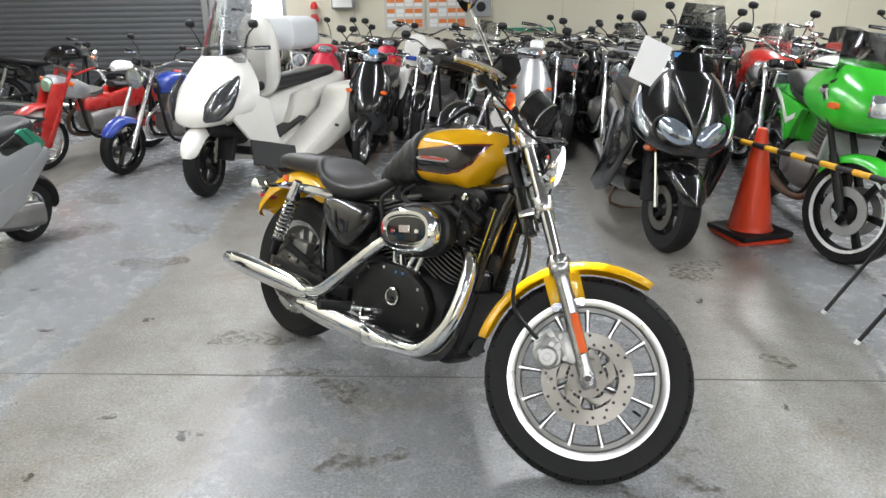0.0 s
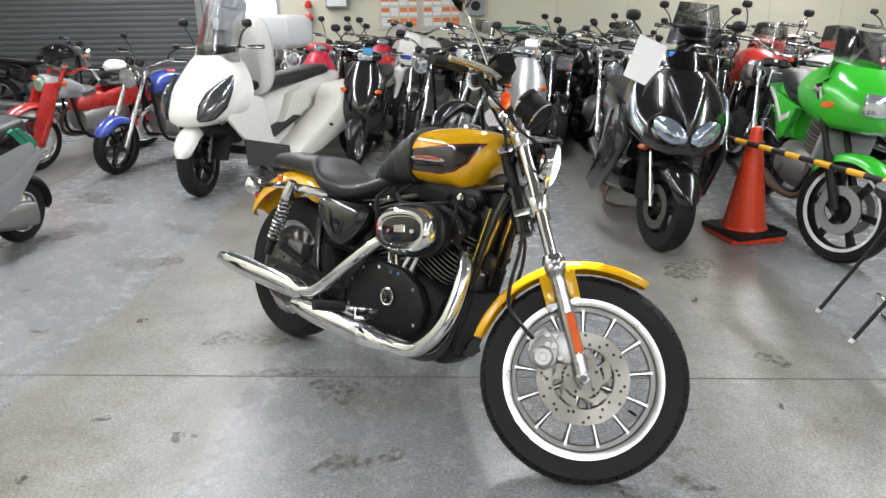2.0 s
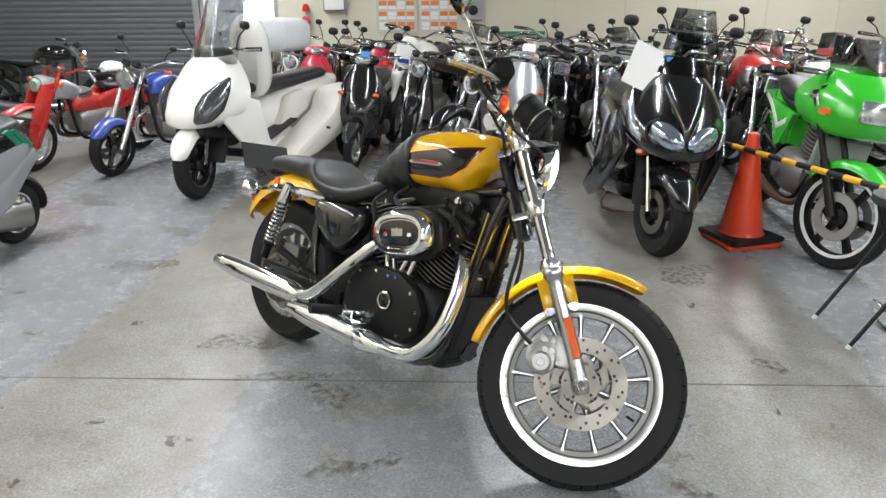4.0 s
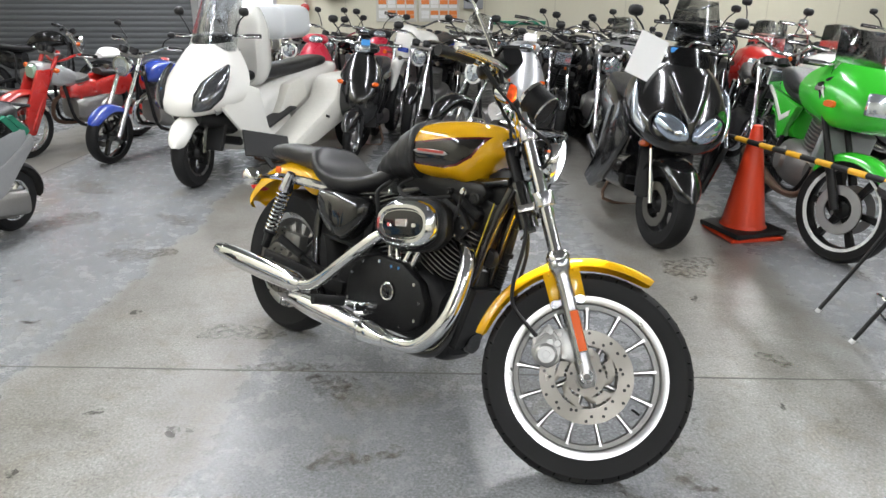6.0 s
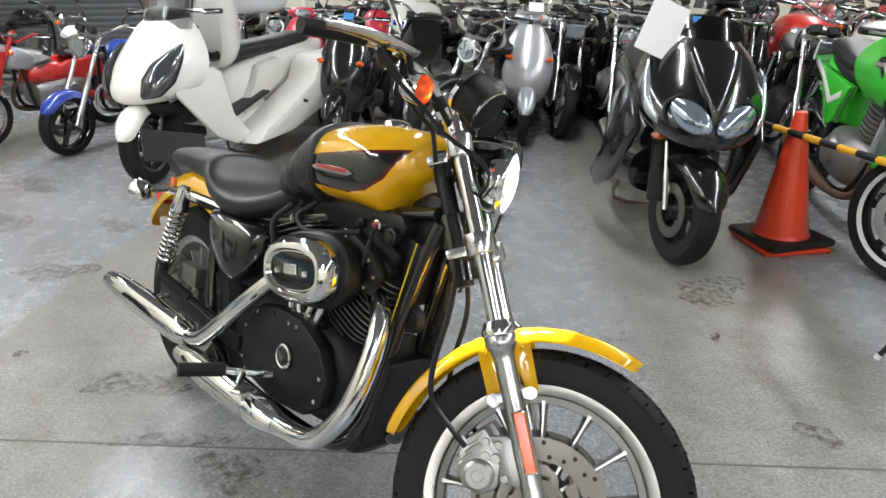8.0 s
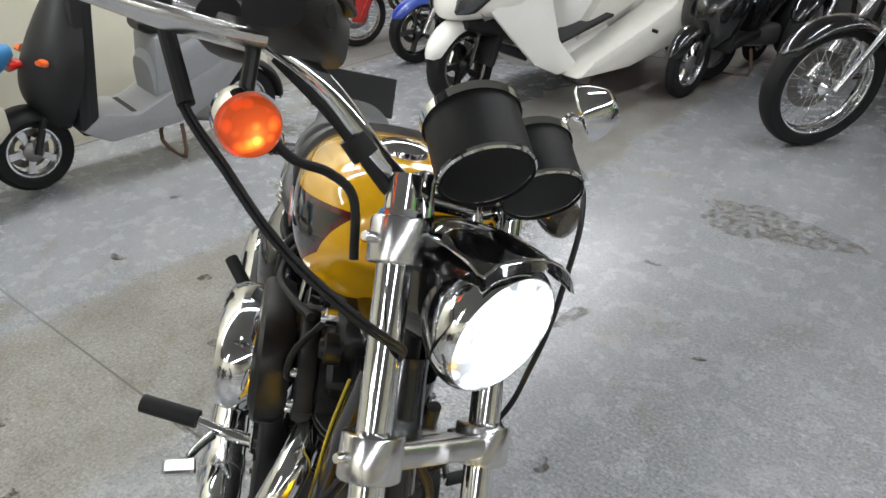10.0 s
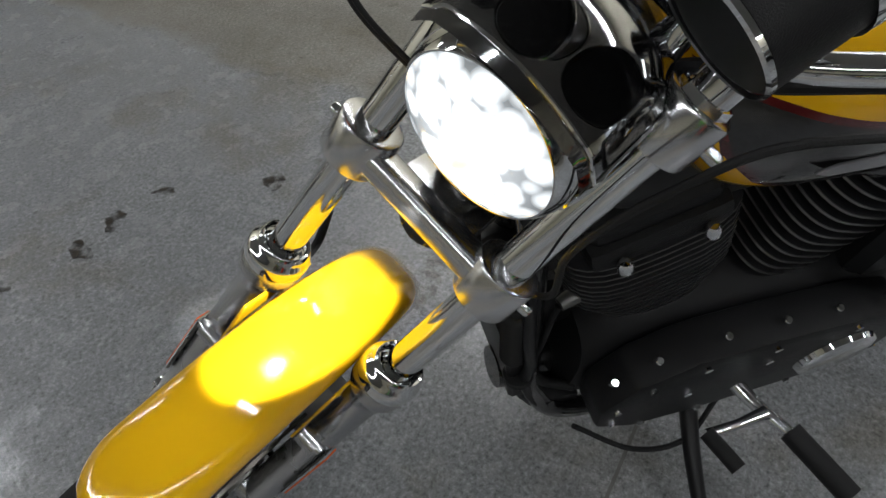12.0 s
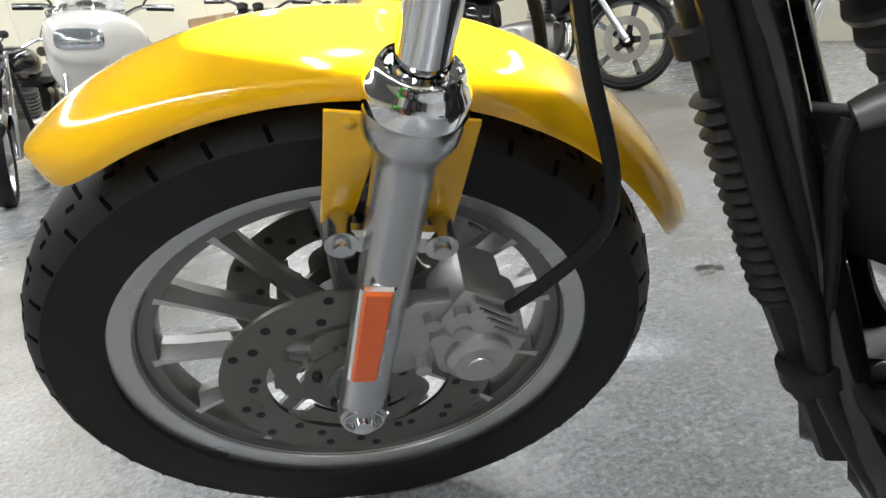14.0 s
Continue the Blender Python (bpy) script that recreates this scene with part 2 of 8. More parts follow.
# ---------------------------------------------------------------- the hall
def concrete():
    m = bpy.data.materials.new("painted_concrete")
    t, b = nodes_of(m)
    co = t.nodes.new("ShaderNodeTexCoord")
    def noise_tex(scale, detail, rough=0.55, dist=0.0):
        n = t.nodes.new("ShaderNodeTexNoise")
        n.inputs["Scale"].default_value, n.inputs["Detail"].default_value = scale, detail
        n.inputs["Roughness"].default_value, n.inputs["Distortion"].default_value = rough, dist
        t.links.new(co.outputs["Object"], n.inputs["Vector"])
        return n.outputs["Fac"]
    def ramp(fac, stops):
        r = t.nodes.new("ShaderNodeValToRGB")
        e = r.color_ramp.elements
        while len(e) < len(stops):
            e.new(0.5)
        for q, (p, c) in zip(e, stops):
            q.position, q.color = p, (*c, 1)
        t.links.new(fac, r.inputs["Fac"])
        return r.outputs["Color"]
    def mix(kind, a, b_, fac):
        n = t.nodes.new("ShaderNodeMix")
        n.data_type, n.blend_type = "RGBA", kind
        for key, v in (("A", a), ("B", b_), ("Factor", fac)):
            if isinstance(v, (int, float)):
                n.inputs[key].default_value = v
            elif isinstance(v, tuple):
                n.inputs[key].default_value = v
            else:
                t.links.new(v, n.inputs[key])
        return n.outputs["Result"]
    def mth(op, a, b_):
        n = t.nodes.new("ShaderNodeMath")
        n.operation = op
        for i, v in enumerate((a, b_)):
            if isinstance(v, (int, float)):
                n.inputs[i].default_value = v
            else:
                t.links.new(v, n.inputs[i])
        return n.outputs[0]
    def soft(v, lo, hi):
        n = t.nodes.new("ShaderNodeMapRange")
        n.interpolation_type = "SMOOTHSTEP"
        n.inputs["From Min"].default_value, n.inputs["From Max"].default_value = lo, hi
        t.links.new(v, n.inputs["Value"])
        return n.outputs["Result"]
    # trodden lanes, where the blue-grey paint has worn to brown-grey screed, run straight down the hall with ragged edges
    sx = t.nodes.new("ShaderNodeSeparateXYZ")
    t.links.new(co.outputs["Object"], sx.inputs[0])
    rag = mth("MULTIPLY", mth("SUBTRACT", noise_tex(2.6, 7, 0.62), 0.5), 0.42)
    across = mth("ADD", sx.outputs["X"], rag)
    lane = None
    for mid, half, edge in ((-1.965, 0.445, 0.05), (0.62, 0.44, 0.16), (3.2, 0.45, 0.12), (-4.6, 0.45, 0.12)):
        one = soft(mth("ABSOLUTE", mth("SUBTRACT", across, mid), 0.0), half + edge, half - edge)
        lane = one if lane is None else mth("MAXIMUM", lane, one)
    patchy = soft(noise_tex(1.1, 6, 0.6, 0.3), 0.56, 0.70)
    lane = mth("MAXIMUM", lane, mth("MULTIPLY", patchy, 0.3))
    paint = ramp(noise_tex(1.3, 5), [(0.3, (0.236, 0.244, 0.254)), (0.7, (0.290, 0.298, 0.308))])
    bare = ramp(noise_tex(2.4, 6), [(0.32, (0.170, 0.160, 0.140)), (0.5, (0.222, 0.212, 0.192)), (0.68, (0.262, 0.254, 0.238))])
    col = mix("MIX", paint, bare, mth("MULTIPLY", lane, 0.92))
    dirt = ramp(noise_tex(5.5, 9, 0.72, 0.2), [(0.42, (1.06, 1.06, 1.06)), (0.54, (0.94, 0.93, 0.90)), (0.68, (0.70, 0.66, 0.58))])
    col = mix("MULTIPLY", col, dirt, mth("ADD", mth("MULTIPLY", lane, 0.65), 0.10))
    # grit of the screed, coarse flecks and fine grain
    speck = ramp(noise_tex(95, 4, 0.8), [(0.36, (0.50, 0.50, 0.49)), (0.45, (0.88, 0.88, 0.88)), (0.54, (1.02, 1.02, 1.02)), (0.64, (1.50, 1.50, 1.51))])
    col = mix("MULTIPLY", col, speck, 1.0)
    mott = ramp(noise_tex(23, 8, 0.82), [(0.36, (0.76, 0.76, 0.75)), (0.64, (1.18, 1.18, 1.18))])
    col = mix("MULTIPLY", col, mott, 0.55)
    # brown soaking, pale scuffs along the lanes, black drips
    stain = ramp(noise_tex(2.3, 9, 0.66, 0.35), [(0.54, (1, 1, 1)), (0.66, (0.80, 0.74, 0.64)), (0.76, (0.55, 0.49, 0.40))])
    col = mix("MULTIPLY", col, stain, 0.75)
    mp = t.nodes.new("ShaderNodeMapping")
    mp.inputs["Scale"].default_value, mp.inputs["Rotation"].default_value = (9.0, 0.9, 1.0), (0, 0, 0.16)
    t.links.new(co.outputs["Object"], mp.inputs["Vector"])
    sn = t.nodes.new("ShaderNodeTexNoise")
    sn.inputs["Scale"].default_value, sn.inputs["Detail"].default_value, sn.inputs["Roughness"].default_value = 2.2, 8, 0.7
    t.links.new(mp.outputs["Vector"], sn.inputs["Vector"])
    drag = ramp(sn.outputs["Fac"], [(0.34, (0.80, 0.79, 0.77)), (0.50, (1, 1, 1)), (0.68, (1.14, 1.14, 1.14))])
    col = mix("MULTIPLY", col, drag, 0.22)
    drips = ramp(noise_tex(7.5, 5, 0.5, 0.8), [(0.715, (1, 1, 1)), (0.75, (0.40, 0.38, 0.35))])
    col = mix("MULTIPLY", col, drips, 0.7)
    t.links.new(col, b.inputs["Base Color"])
    rg = mix("MIX", ramp(noise_tex(9.0, 7, 0.7), [(0.3, (0.18, 0.18, 0.18)), (0.7, (0.33, 0.33, 0.33))]), (0.38, 0.38, 0.38, 1), mth("MULTIPLY", lane, 0.5))
    t.links.new(rg, b.inputs["Roughness"])
    bp = t.nodes.new("ShaderNodeBump")
    bp.inputs["Strength"].default_value, bp.inputs["Distance"].default_value = 0.5, 0.002
    t.links.new(noise_tex(48, 5, 0.7), bp.inputs["Height"])
    t.links.new(bp.outputs["Normal"], b.inputs["Normal"])
    b.inputs["Specular IOR Level"].default_value = 0.6
    return m


FLOOR = concrete()
WALL = surface("cream_wall_panel", (0.66, 0.63, 0.50), 0.5, vary=0.05, scale=1.2, grain=30, bump=0.05)
CEILING = surface("grey_ceiling", (0.24, 0.24, 0.235), 0.8, vary=0.1)
SHUTTER = surface("grey_shutter", (0.115, 0.12, 0.125), 0.55, 0.2, vary=0.12)
JOINT = surface("joint_dirt", (0.135, 0.13, 0.122), 0.8, vary=0.3)
TUBE = glowing("fluorescent_tube", (0.94, 0.98, 1.0), 14.0)
FIXTURE = surface("white_enamel", (0.8, 0.8, 0.8), 0.4, vary=0.03)

UMIN, UMAX, VMIN, VMAX = -7.6, 10.5, -8.6, 7.2
LEFT_U, LEFT_END = -2.84, 2.1
cu, cv = (UMIN + UMAX) / 2, (VMIN + VMAX) / 2
floor = tagged(part("floor", box(UMAX - UMIN + 1, VMAX - VMIN + 1, 0.2, 0, 0, -0.1), FLOOR, m=room(cu, cv), smooth=False), "worn grey painted concrete floor with oil stains", "floor", kind="structure")
ceiling = tagged(part("ceiling", box(UMAX - UMIN + 1, VMAX - VMIN + 1, 0.15, 0, 0, CEIL + 0.075), CEILING, m=room(cu, cv), smooth=False), "plain grey ceiling", "ceiling", kind="structure")


def wall(name, u0, v0, u1, v1, label, mat=WALL, z0=0.0, z1=CEIL, thick=0.12, panel=0.9):
    """A straight wall of tall sheet panels with a plinth."""
    du, dv = u1 - u0, v1 - v0
    ln = math.hypot(du, dv)
    an = math.degrees(math.atan2(dv, du))
    m = room((u0 + u1) / 2, (v0 + v1) / 2, 0, an)
    w = tagged(part(name, box(ln, thick, z1 - z0, 0, 0, (z0 + z1) / 2), mat, m=m, smooth=False), label, "wall", kind="structure")
    if panel:
        n = max(1, int(ln / panel))
        seam = box(0.012, thick + 0.008, z1 - z0, 0, 0, (z0 + z1) / 2)
        first = None
        for i in range(1, n):
            mm = pose(-ln / 2 + ln * i / n, 0, 0)
            if first is None:
                first = part("panel_seam", seam, WALLSEAM, w, m=mm, smooth=False)
            else:
                twin("panel_seam", first, w, mm)
    return w


WALLSEAM = surface("panel_seam", (0.56, 0.53, 0.42), 0.5, vary=0.05)
wall("wall_back", -1.75, VMAX, UMAX, VMAX, "cream panelled back wall")
# right wall is out of view, added to close the room
wall("wall_right", UMAX, VMAX, UMAX, VMIN, "cream panelled wall")
wall("wall_front", UMAX, VMIN, LEFT_U, VMIN, "cream panelled wall")
wall("wall_left", LEFT_U - 0.06, VMIN, LEFT_U - 0.06, LEFT_END, "cream panelled wall beside the scooters", panel=0)
# annex walls are unseen too and only shut out outside light
wall("wall_annex_side", UMIN, LEFT_END - 2.0, UMIN, VMAX, "unseen annex wall closing the room", panel=0)
wall("wall_annex_front", UMIN, LEFT_END - 2.0, LEFT_U - 0.12, LEFT_END - 2.0, "unseen annex wall closing the room", panel=0)
# roller shutter in slats
sh = thing("roller_shutter", "closed grey steel roller shutter", "shutter", m=room(-5.25, VMAX, 0), kind="structure")
bm = bmesh.new()
rows = []
for i in range(7):
    a = math.pi * i / 6
    rows.append([(x, -0.007 * math.sin(a), 0.073 * i / 6) for x in (-2.34, 2.34)])
rings(rows, close=False, caps=False, bm=bm)
first = None
for i in range(int(CEIL / 0.075)):
    mm = pose(0, -0.02, i * 0.075)
    if first is None:
        first = part("slat", bm, SHUTTER, sh, m=mm)
    else:
        twin("slat", first, sh, mm)
for x in (-2.36, 2.36):
    part("guide_rail", box(0.09, 0.10, CEIL, x, -0.01, CEIL / 2, 0.008), surface("rail_steel", (0.5, 0.51, 0.52), 0.35, 0.8), sh)
wall("wall_shutter_back", UMIN, VMAX + 0.12, -2.8, VMAX + 0.12, "wall behind the shutter", mat=SHUTTER, panel=0)
# glazed bay beside the shutter
win = thing("window_1", "tall glazed bay with an aluminium frame", "window", m=room(-2.28, VMAX, 0), kind="structure")
FRAME = surface("aluminium_frame", (0.55, 0.56, 0.57), 0.35, 0.8)
for x in (-0.52, 0.5):
    part("window_frame", box(0.06, 0.10, CEIL, x, 0, CEIL / 2, 0.006), FRAME, win)
for z in (0.05, 1.05, 2.4):
    part("window_rail", box(0.96, 0.08, 0.06, 0, 0, z, 0.005), FRAME, win)
pane = part("pane", box(0.95, 0.006, 2.3, 0, 0.02, 1.2), GLASS, win)
pane.visible_shadow = False
part("lower_panel", box(0.95, 0.03, 0.95, 0, 0.0, 0.55), FRAME, win)
tagged(part("backdrop", box(3.0, 0.02, CEIL, 0, 0, CEIL / 2), glowing("daylit_outside", (0.85, 0.92, 1.0), 1.6), m=room(-2.2, VMAX + 1.2), smooth=False), "bright hazy daylight outside the glazing", "backdrop", kind="structure")

# floor saw cuts
def seam(u0, v0, u1, v1, w=0.007):
    du, dv = u1 - u0, v1 - v0
    ln = math.hypot(du, dv)
    return tagged(part("floor_joint", box(ln, w, 0.002, 0, 0, 0.0005), JOINT, m=room((u0 + u1) / 2, (v0 + v1) / 2, 0, math.degrees(math.atan2(dv, du))), smooth=False), "narrow dirty saw cut in the concrete", "floor joint", kind="structure")


seam(-2.74, -0.40, 6.0, -0.40)
seam(LEFT_U + 0.08, -7.0, LEFT_U + 0.08, 6.9, 0.012)
seam(-2.7, 4.3, 9.0, 4.3)

# fluorescent battens
def batten(u, v):
    b = thing("ceiling_light", "white twin-tube fluorescent batten on the ceiling", "ceiling light", "fluorescent battens", room(u, v, CEIL - 0.02))
    part("housing", box(0.16, 2.45, 0.05, 0, 0, -0.03, 0.006), FIXTURE, b)
    for x in (-0.045, 0.045):
        part("tube", rod((x, -1.18, -0.075), (x, 1.18, -0.075), 0.0145, 12), TUBE, b, "lit fluorescent tube")
        for y in (-1.2, 1.2):
            part("tube_holder", box(0.025, 0.02, 0.05, x, y, -0.07, 0.003), FIXTURE, b)
    return b


for k, (u, v) in enumerate(BATTENS):
    if k == 0:
        first_batten = batten(u, v)
    else:
        copy_thing(first_batten, room(u, v, CEIL - 0.02))
    for du in (-0.045, 0.045):
        la = bpy.data.lights.new("batten_light", "AREA")
        la.shape, la.size, la.size_y, la.energy, la.color = "RECTANGLE", 0.028, 2.36, LAMP_POWER / 2, (0.97, 0.985, 1.02)
        lo = new("batten_light", la)
        lo.matrix_basis = room(u, v, CEIL - 0.12) @ pose(du, 0, 0)

# oil spots, scuffs and drips on the floor
def stain_mat(name, color, cover, lo_=0.38, hi_=0.60):
    m = bpy.data.materials.new(name)
    t, b = nodes_of(m)
    b.inputs["Base Color"].default_value = (*color, 1)
    b.inputs["Roughness"].default_value = 0.3
    co = t.nodes.new("ShaderNodeTexCoord")
    n = t.nodes.new("ShaderNodeTexNoise")
    n.inputs["Scale"].default_value, n.inputs["Detail"].default_value = 28, 6
    t.links.new(co.outputs["Object"], n.inputs["Vector"])
    r = t.nodes.new("ShaderNodeMapRange")
    r.inputs["From Min"].default_value, r.inputs["From Max"].default_value = lo_, hi_
    r.inputs["To Min"].default_value, r.inputs["To Max"].default_value = 0.0, cover
    t.links.new(n.outputs["Fac"], r.inputs["Value"])
    t.links.new(r.outputs["Result"], b.inputs["Alpha"])
    return m


OIL = stain_mat("oil_spot", (0.05, 0.042, 0.033), 0.85)
BROWN = stain_mat("brown_stain", (0.135, 0.112, 0.078), 0.62, 0.42, 0.66)
SCUFF = stain_mat("rubber_scuff", (0.045, 0.045, 0.045), 0.8)


def stain(x, y, rx, ry, turn, mat, seed, label):
    rnd = random.Random(seed)
    ph = [rnd.uniform(0, 6.28) for _ in range(4)]
    bm = bmesh.new()
    vs = []
    for i in range(26):
        a = 2 * math.pi * i / 26
        k = 1 + 0.22 * math.sin(2 * a + ph[0]) + 0.16 * math.sin(3 * a + ph[1]) + 0.12 * math.sin(5 * a + ph[2]) + 0.07 * math.sin(9 * a + ph[3])
        vs.append(bm.verts.new((rx * k * math.cos(a), ry * k * math.sin(a), 0)))
    bm.faces.new(vs)
    return tagged(part("floor_stain", bm, mat, m=pose(x, y, 0.0012 + 0.0002 * (seed % 5), 0, 0, turn), smooth=False), label, "stain", "floor stains", "structure")


SPOTS = [(-0.66, -0.42, 0.03, 0.022), (-0.91, -0.81, 0.035, 0.022), (-1.51, -0.68, 0.03, 0.02), (1.22, 1.61, 0.03, 0.022), (0.54, 0.60, 0.025, 0.02), (0.40, -0.76, 0.035, 0.025),
         (1.32, -0.86, 0.04, 0.025), (1.74, -0.82, 0.035, 0.026), (1.82, -0.73, 0.034, 0.027), (2.0, -0.66, 0.030, 0.016), (1.61, -0.91, 0.03, 0.015), (2.39, -0.36, 0.055, 0.03), (2.25, -0.30, 0.03, 0.02),
         (-0.11, 0.89, 0.07, 0.035), (0.35, 0.45, 0.02, 0.014), (0.9, 0.8, 0.02, 0.014), (-0.4, 1.3, 0.03, 0.02), (0.2, 1.2, 0.02, 0.012), (1.9, 0.9, 0.02, 0.013), (0.25, -1.23, 0.025, 0.015), (0.44, -0.71, 0.02, 0.015), (0.08, -0.9, 0.03, 0.02)]
for k, (x, y, rx, ry) in enumerate(SPOTS):
    stain(x, y, rx, ry, 37 * k % 180, OIL, k, "dark dried oil spot on the concrete")
for k, (x, y, rx, ry, a) in enumerate([(-1.9, 0.42, 0.16, 0.08, 20), (-3.17, 0.33, 0.22, 0.12, 10), (0.57, -0.17, 0.12, 0.08, 40), (1.05, -0.31, 0.05, 0.035, 60), (0.95, -0.46, 0.09, 0.05, 70), (1.75, 1.25, 0.07, 0.05, 0), (-0.91, 0.84, 0.15, 0.10, 30),
                                       (-0.11, -0.19, 0.16, 0.09, 45), (-1.43, -0.05, 0.22, 0.10, 60), (0.29, -0.24, 0.20, 0.04, 42), (1.87, 0.25, 0.07, 0.03, 30), (1.72, 0.07, 0.05, 0.03, 0), (-0.6, 1.9, 0.3, 0.16, 20), (-2.4, -0.1, 0.25, 0.14, 120), (1.0, 2.0, 0.2, 0.12, 60)]):
    stain(x, y, rx, ry, a, BROWN, 40 + k, "brown rusty stain on the concrete")
stain(0.595, -1.33, 0.13, 0.022, 142, SCUFF, 71, "black rubber scuff on the concrete")
stain(0.62, -2.15, 0.10, 0.006, 112, SCUFF, 72, "thin dark scratch on the concrete")

# ---------------------------------------------------------------- the yellow motorcycle
LEAN, STEER, RAKE = 15.2, 34.1, 30.0
_s = Vector((-math.sin(radians(RAKE)), 0, math.cos(radians(RAKE))))
_f = Vector((math.cos(radians(RAKE)), 0, math.sin(radians(RAKE))))
_d = radians(STEER)
_fx = _f * math.cos(_d) + Vector((0, 1, 0)) * math.sin(_d)
_fy = Vector((0, 1, 0)) * math.cos(_d) + _s.cross(Vector((0, 1, 0))) * math.sin(_d)
_ax = Vector((1.469, 0, 0.298)) + _fx * 0.064
FORK = Matrix(((_fx.x, _fy.x, _s.x, _ax.x), (_fx.y, _fy.y, _s.y, _ax.y), (_fx.z, _fy.z, _s.z, _ax.z), (0, 0, 0, 1)))


def tyre_profile(R, w, bead):
    """Outline of a round-shouldered motorcycle tyre from bead to bead."""
    out = []
    h = R - bead
    for i in range(17):
        a = math.pi * i / 16
        y = -w / 2 * math.copysign(abs(math.cos(a)) ** 0.9, math.cos(a))
        r = bead + h * (math.sin(a) ** 0.62)
        out.append((r, y * (1.0 if 2 < i < 14 else 0.86 if i in (1, 2, 14, 15) else 0.72)))
    return out


YELLOW_LINE = surface("yellow_wire", (0.55, 0.42, 0.03), 0.4, vary=0.05)
LIP = surface("machined_rim_lip", (0.60, 0.60, 0.595), 0.30, 1.0, vary=0.05, rvar=0.2)


def cast_wheel(name, parent, R, w, rim_r, m, spokes=13, rim_w=0.062, discs=(), label="", paint=None, lipmat=None, disc_r=0.146, detail=True, spoke_pair=False):
    """A cast wheel about the y axis: rim > tyre, hub, spokes, brake discs."""
    n = 64 if detail else 36
    paint = paint or CAST
    hw = rim_w / 2
    rim = part(name, lathe([(rim_r, -hw), (rim_r - 0.020, -hw + 0.020), (rim_r - 0.034, -0.012), (rim_r - 0.034, 0.012), (rim_r - 0.020, hw - 0.020), (rim_r, hw),
                            (rim_r - 0.028, hw - 0.005), (rim_r - 0.031, hw - 0.014), (rim_r - 0.046, 0.017), (rim_r - 0.048, 0.012), (rim_r - 0.048, -0.012), (rim_r - 0.046, -0.017),
                            (rim_r - 0.031, -hw + 0.014), (rim_r - 0.028, -hw + 0.005)],
                           n=n, closed=True), paint, parent, label or "cast alloy wheel", m)
    for s_ in (-1, 1):
        part("rim_lip", lathe([(rim_r + 0.004, s_ * (hw - 0.004)), (rim_r + 0.003, s_ * (hw + 0.003)), (rim_r - 0.003, s_ * (hw + 0.004)), (rim_r - 0.026, s_ * (hw - 0.003)), (rim_r - 0.029, s_ * (hw - 0.007)), (rim_r - 0.029, s_ * (hw - 0.011))], n=n, closed=True), lipmat or LIP, rim, "machined bright rim lip")
    prof = tyre_profile(R, w, rim_r - 0.004)
    part("tyre", lathe(prof, n=72 if detail else 44, closed=True), RUBBER, rim, "black rubber tyre")
    part("hub", lathe([(0.012, -0.07), (0.034, -0.07), (0.036, -0.05), (0.055, -0.04), (0.052, -0.02), (0.038, 0.0), (0.052, 0.02), (0.055, 0.04), (0.036, 0.05), (0.034, 0.07), (0.012, 0.07)],
                      n=24), paint, rim)
    sp = bmesh.new()
    r0, r1 = 0.045, rim_r - 0.040
    rings([[(r, y * k, z * q) for y, z in ((-1, -0.30), (-1, 0.30), (0, 1), (1, 0.30), (1, -0.30), (0, -1))]
           for r, k, q in ((r0, 0.024, 0.015), (r0 + 0.03, 0.021, 0.0105), ((r0 + r1) / 2, 0.016, 0.0075), (r1 - 0.035, 0.016, 0.0080), (r1 - 0.012, 0.017, 0.0110), (r1, 0.018, 0.0170))], bm=sp)
    sp.faces.ensure_lookup_table()
    for fc in sp.faces:
        if len(fc.verts) == 4 and all(abs(v.co.y) > 0.01 for v in fc.verts) and len({v.co.y > 0 for v in fc.verts}) == 1:
            fc.material_index = 1
    first = None
    for i in range(spokes):
        a = 360 / spokes * (i + 0.3)
        if spoke_pair:
            a = 360 / (spokes // 2) * (i // 2) + (9 if i % 2 else -9)
        mm = pose(0, 0, 0, 0, a, 0)
        if first is None:
            first = part("spoke", sp, [paint, lipmat or LIP], rim, m=mm)
        else:
            twin("spoke", first, rim, mm)
    for y in discs:
        sgn = 1 if y > 0 else -1
        disc = part("brake_disc", lathe([(0.098, y - 0.0025), (disc_r, y - 0.0025), (disc_r, y + 0.0025), (0.098, y + 0.0025)], n=48, closed=True), STEEL, rim, "worn drilled steel brake disc")
        if detail:
            part("disc_carrier", lathe([(0.034, y - 0.004), (0.060, y - 0.004), (0.060, y + 0.004), (0.034, y + 0.004)], n=30, closed=True), STEEL, disc)
            for i in range(5):
                a = 2 * math.pi * i / 5
                part("disc_arm", tube([(0.050 * math.cos(a - 0.5), y, 0.050 * math.sin(a - 0.5)), (0.072 * math.cos(a - 0.30), y, 0.072 * math.sin(a - 0.30)),
                      (0.082 * math.cos(a + 0.15), y, 0.082 * math.sin(a + 0.15)), (0.103 * math.cos(a + 0.5), y, 0.103 * math.sin(a + 0.5))], [0.017, 0.012, 0.010, 0.012], n=8, flat=0.2, side=(0, 1, 0)), STEEL, disc)
                part("disc_arm", ring_sector(0.068, 0.090, a - 0.18, a + 0.42, 0.004, y), STEEL, disc)
            # black caps on both faces paint the dark of the drill holes
            h = bmesh.new()
            for i in range(30):
                a = 2 * math.pi * (i + (0.35 if i % 2 else 0)) / 30
                r = (0.108, 0.136, 0.122, 0.130, 0.112)[i % 5]
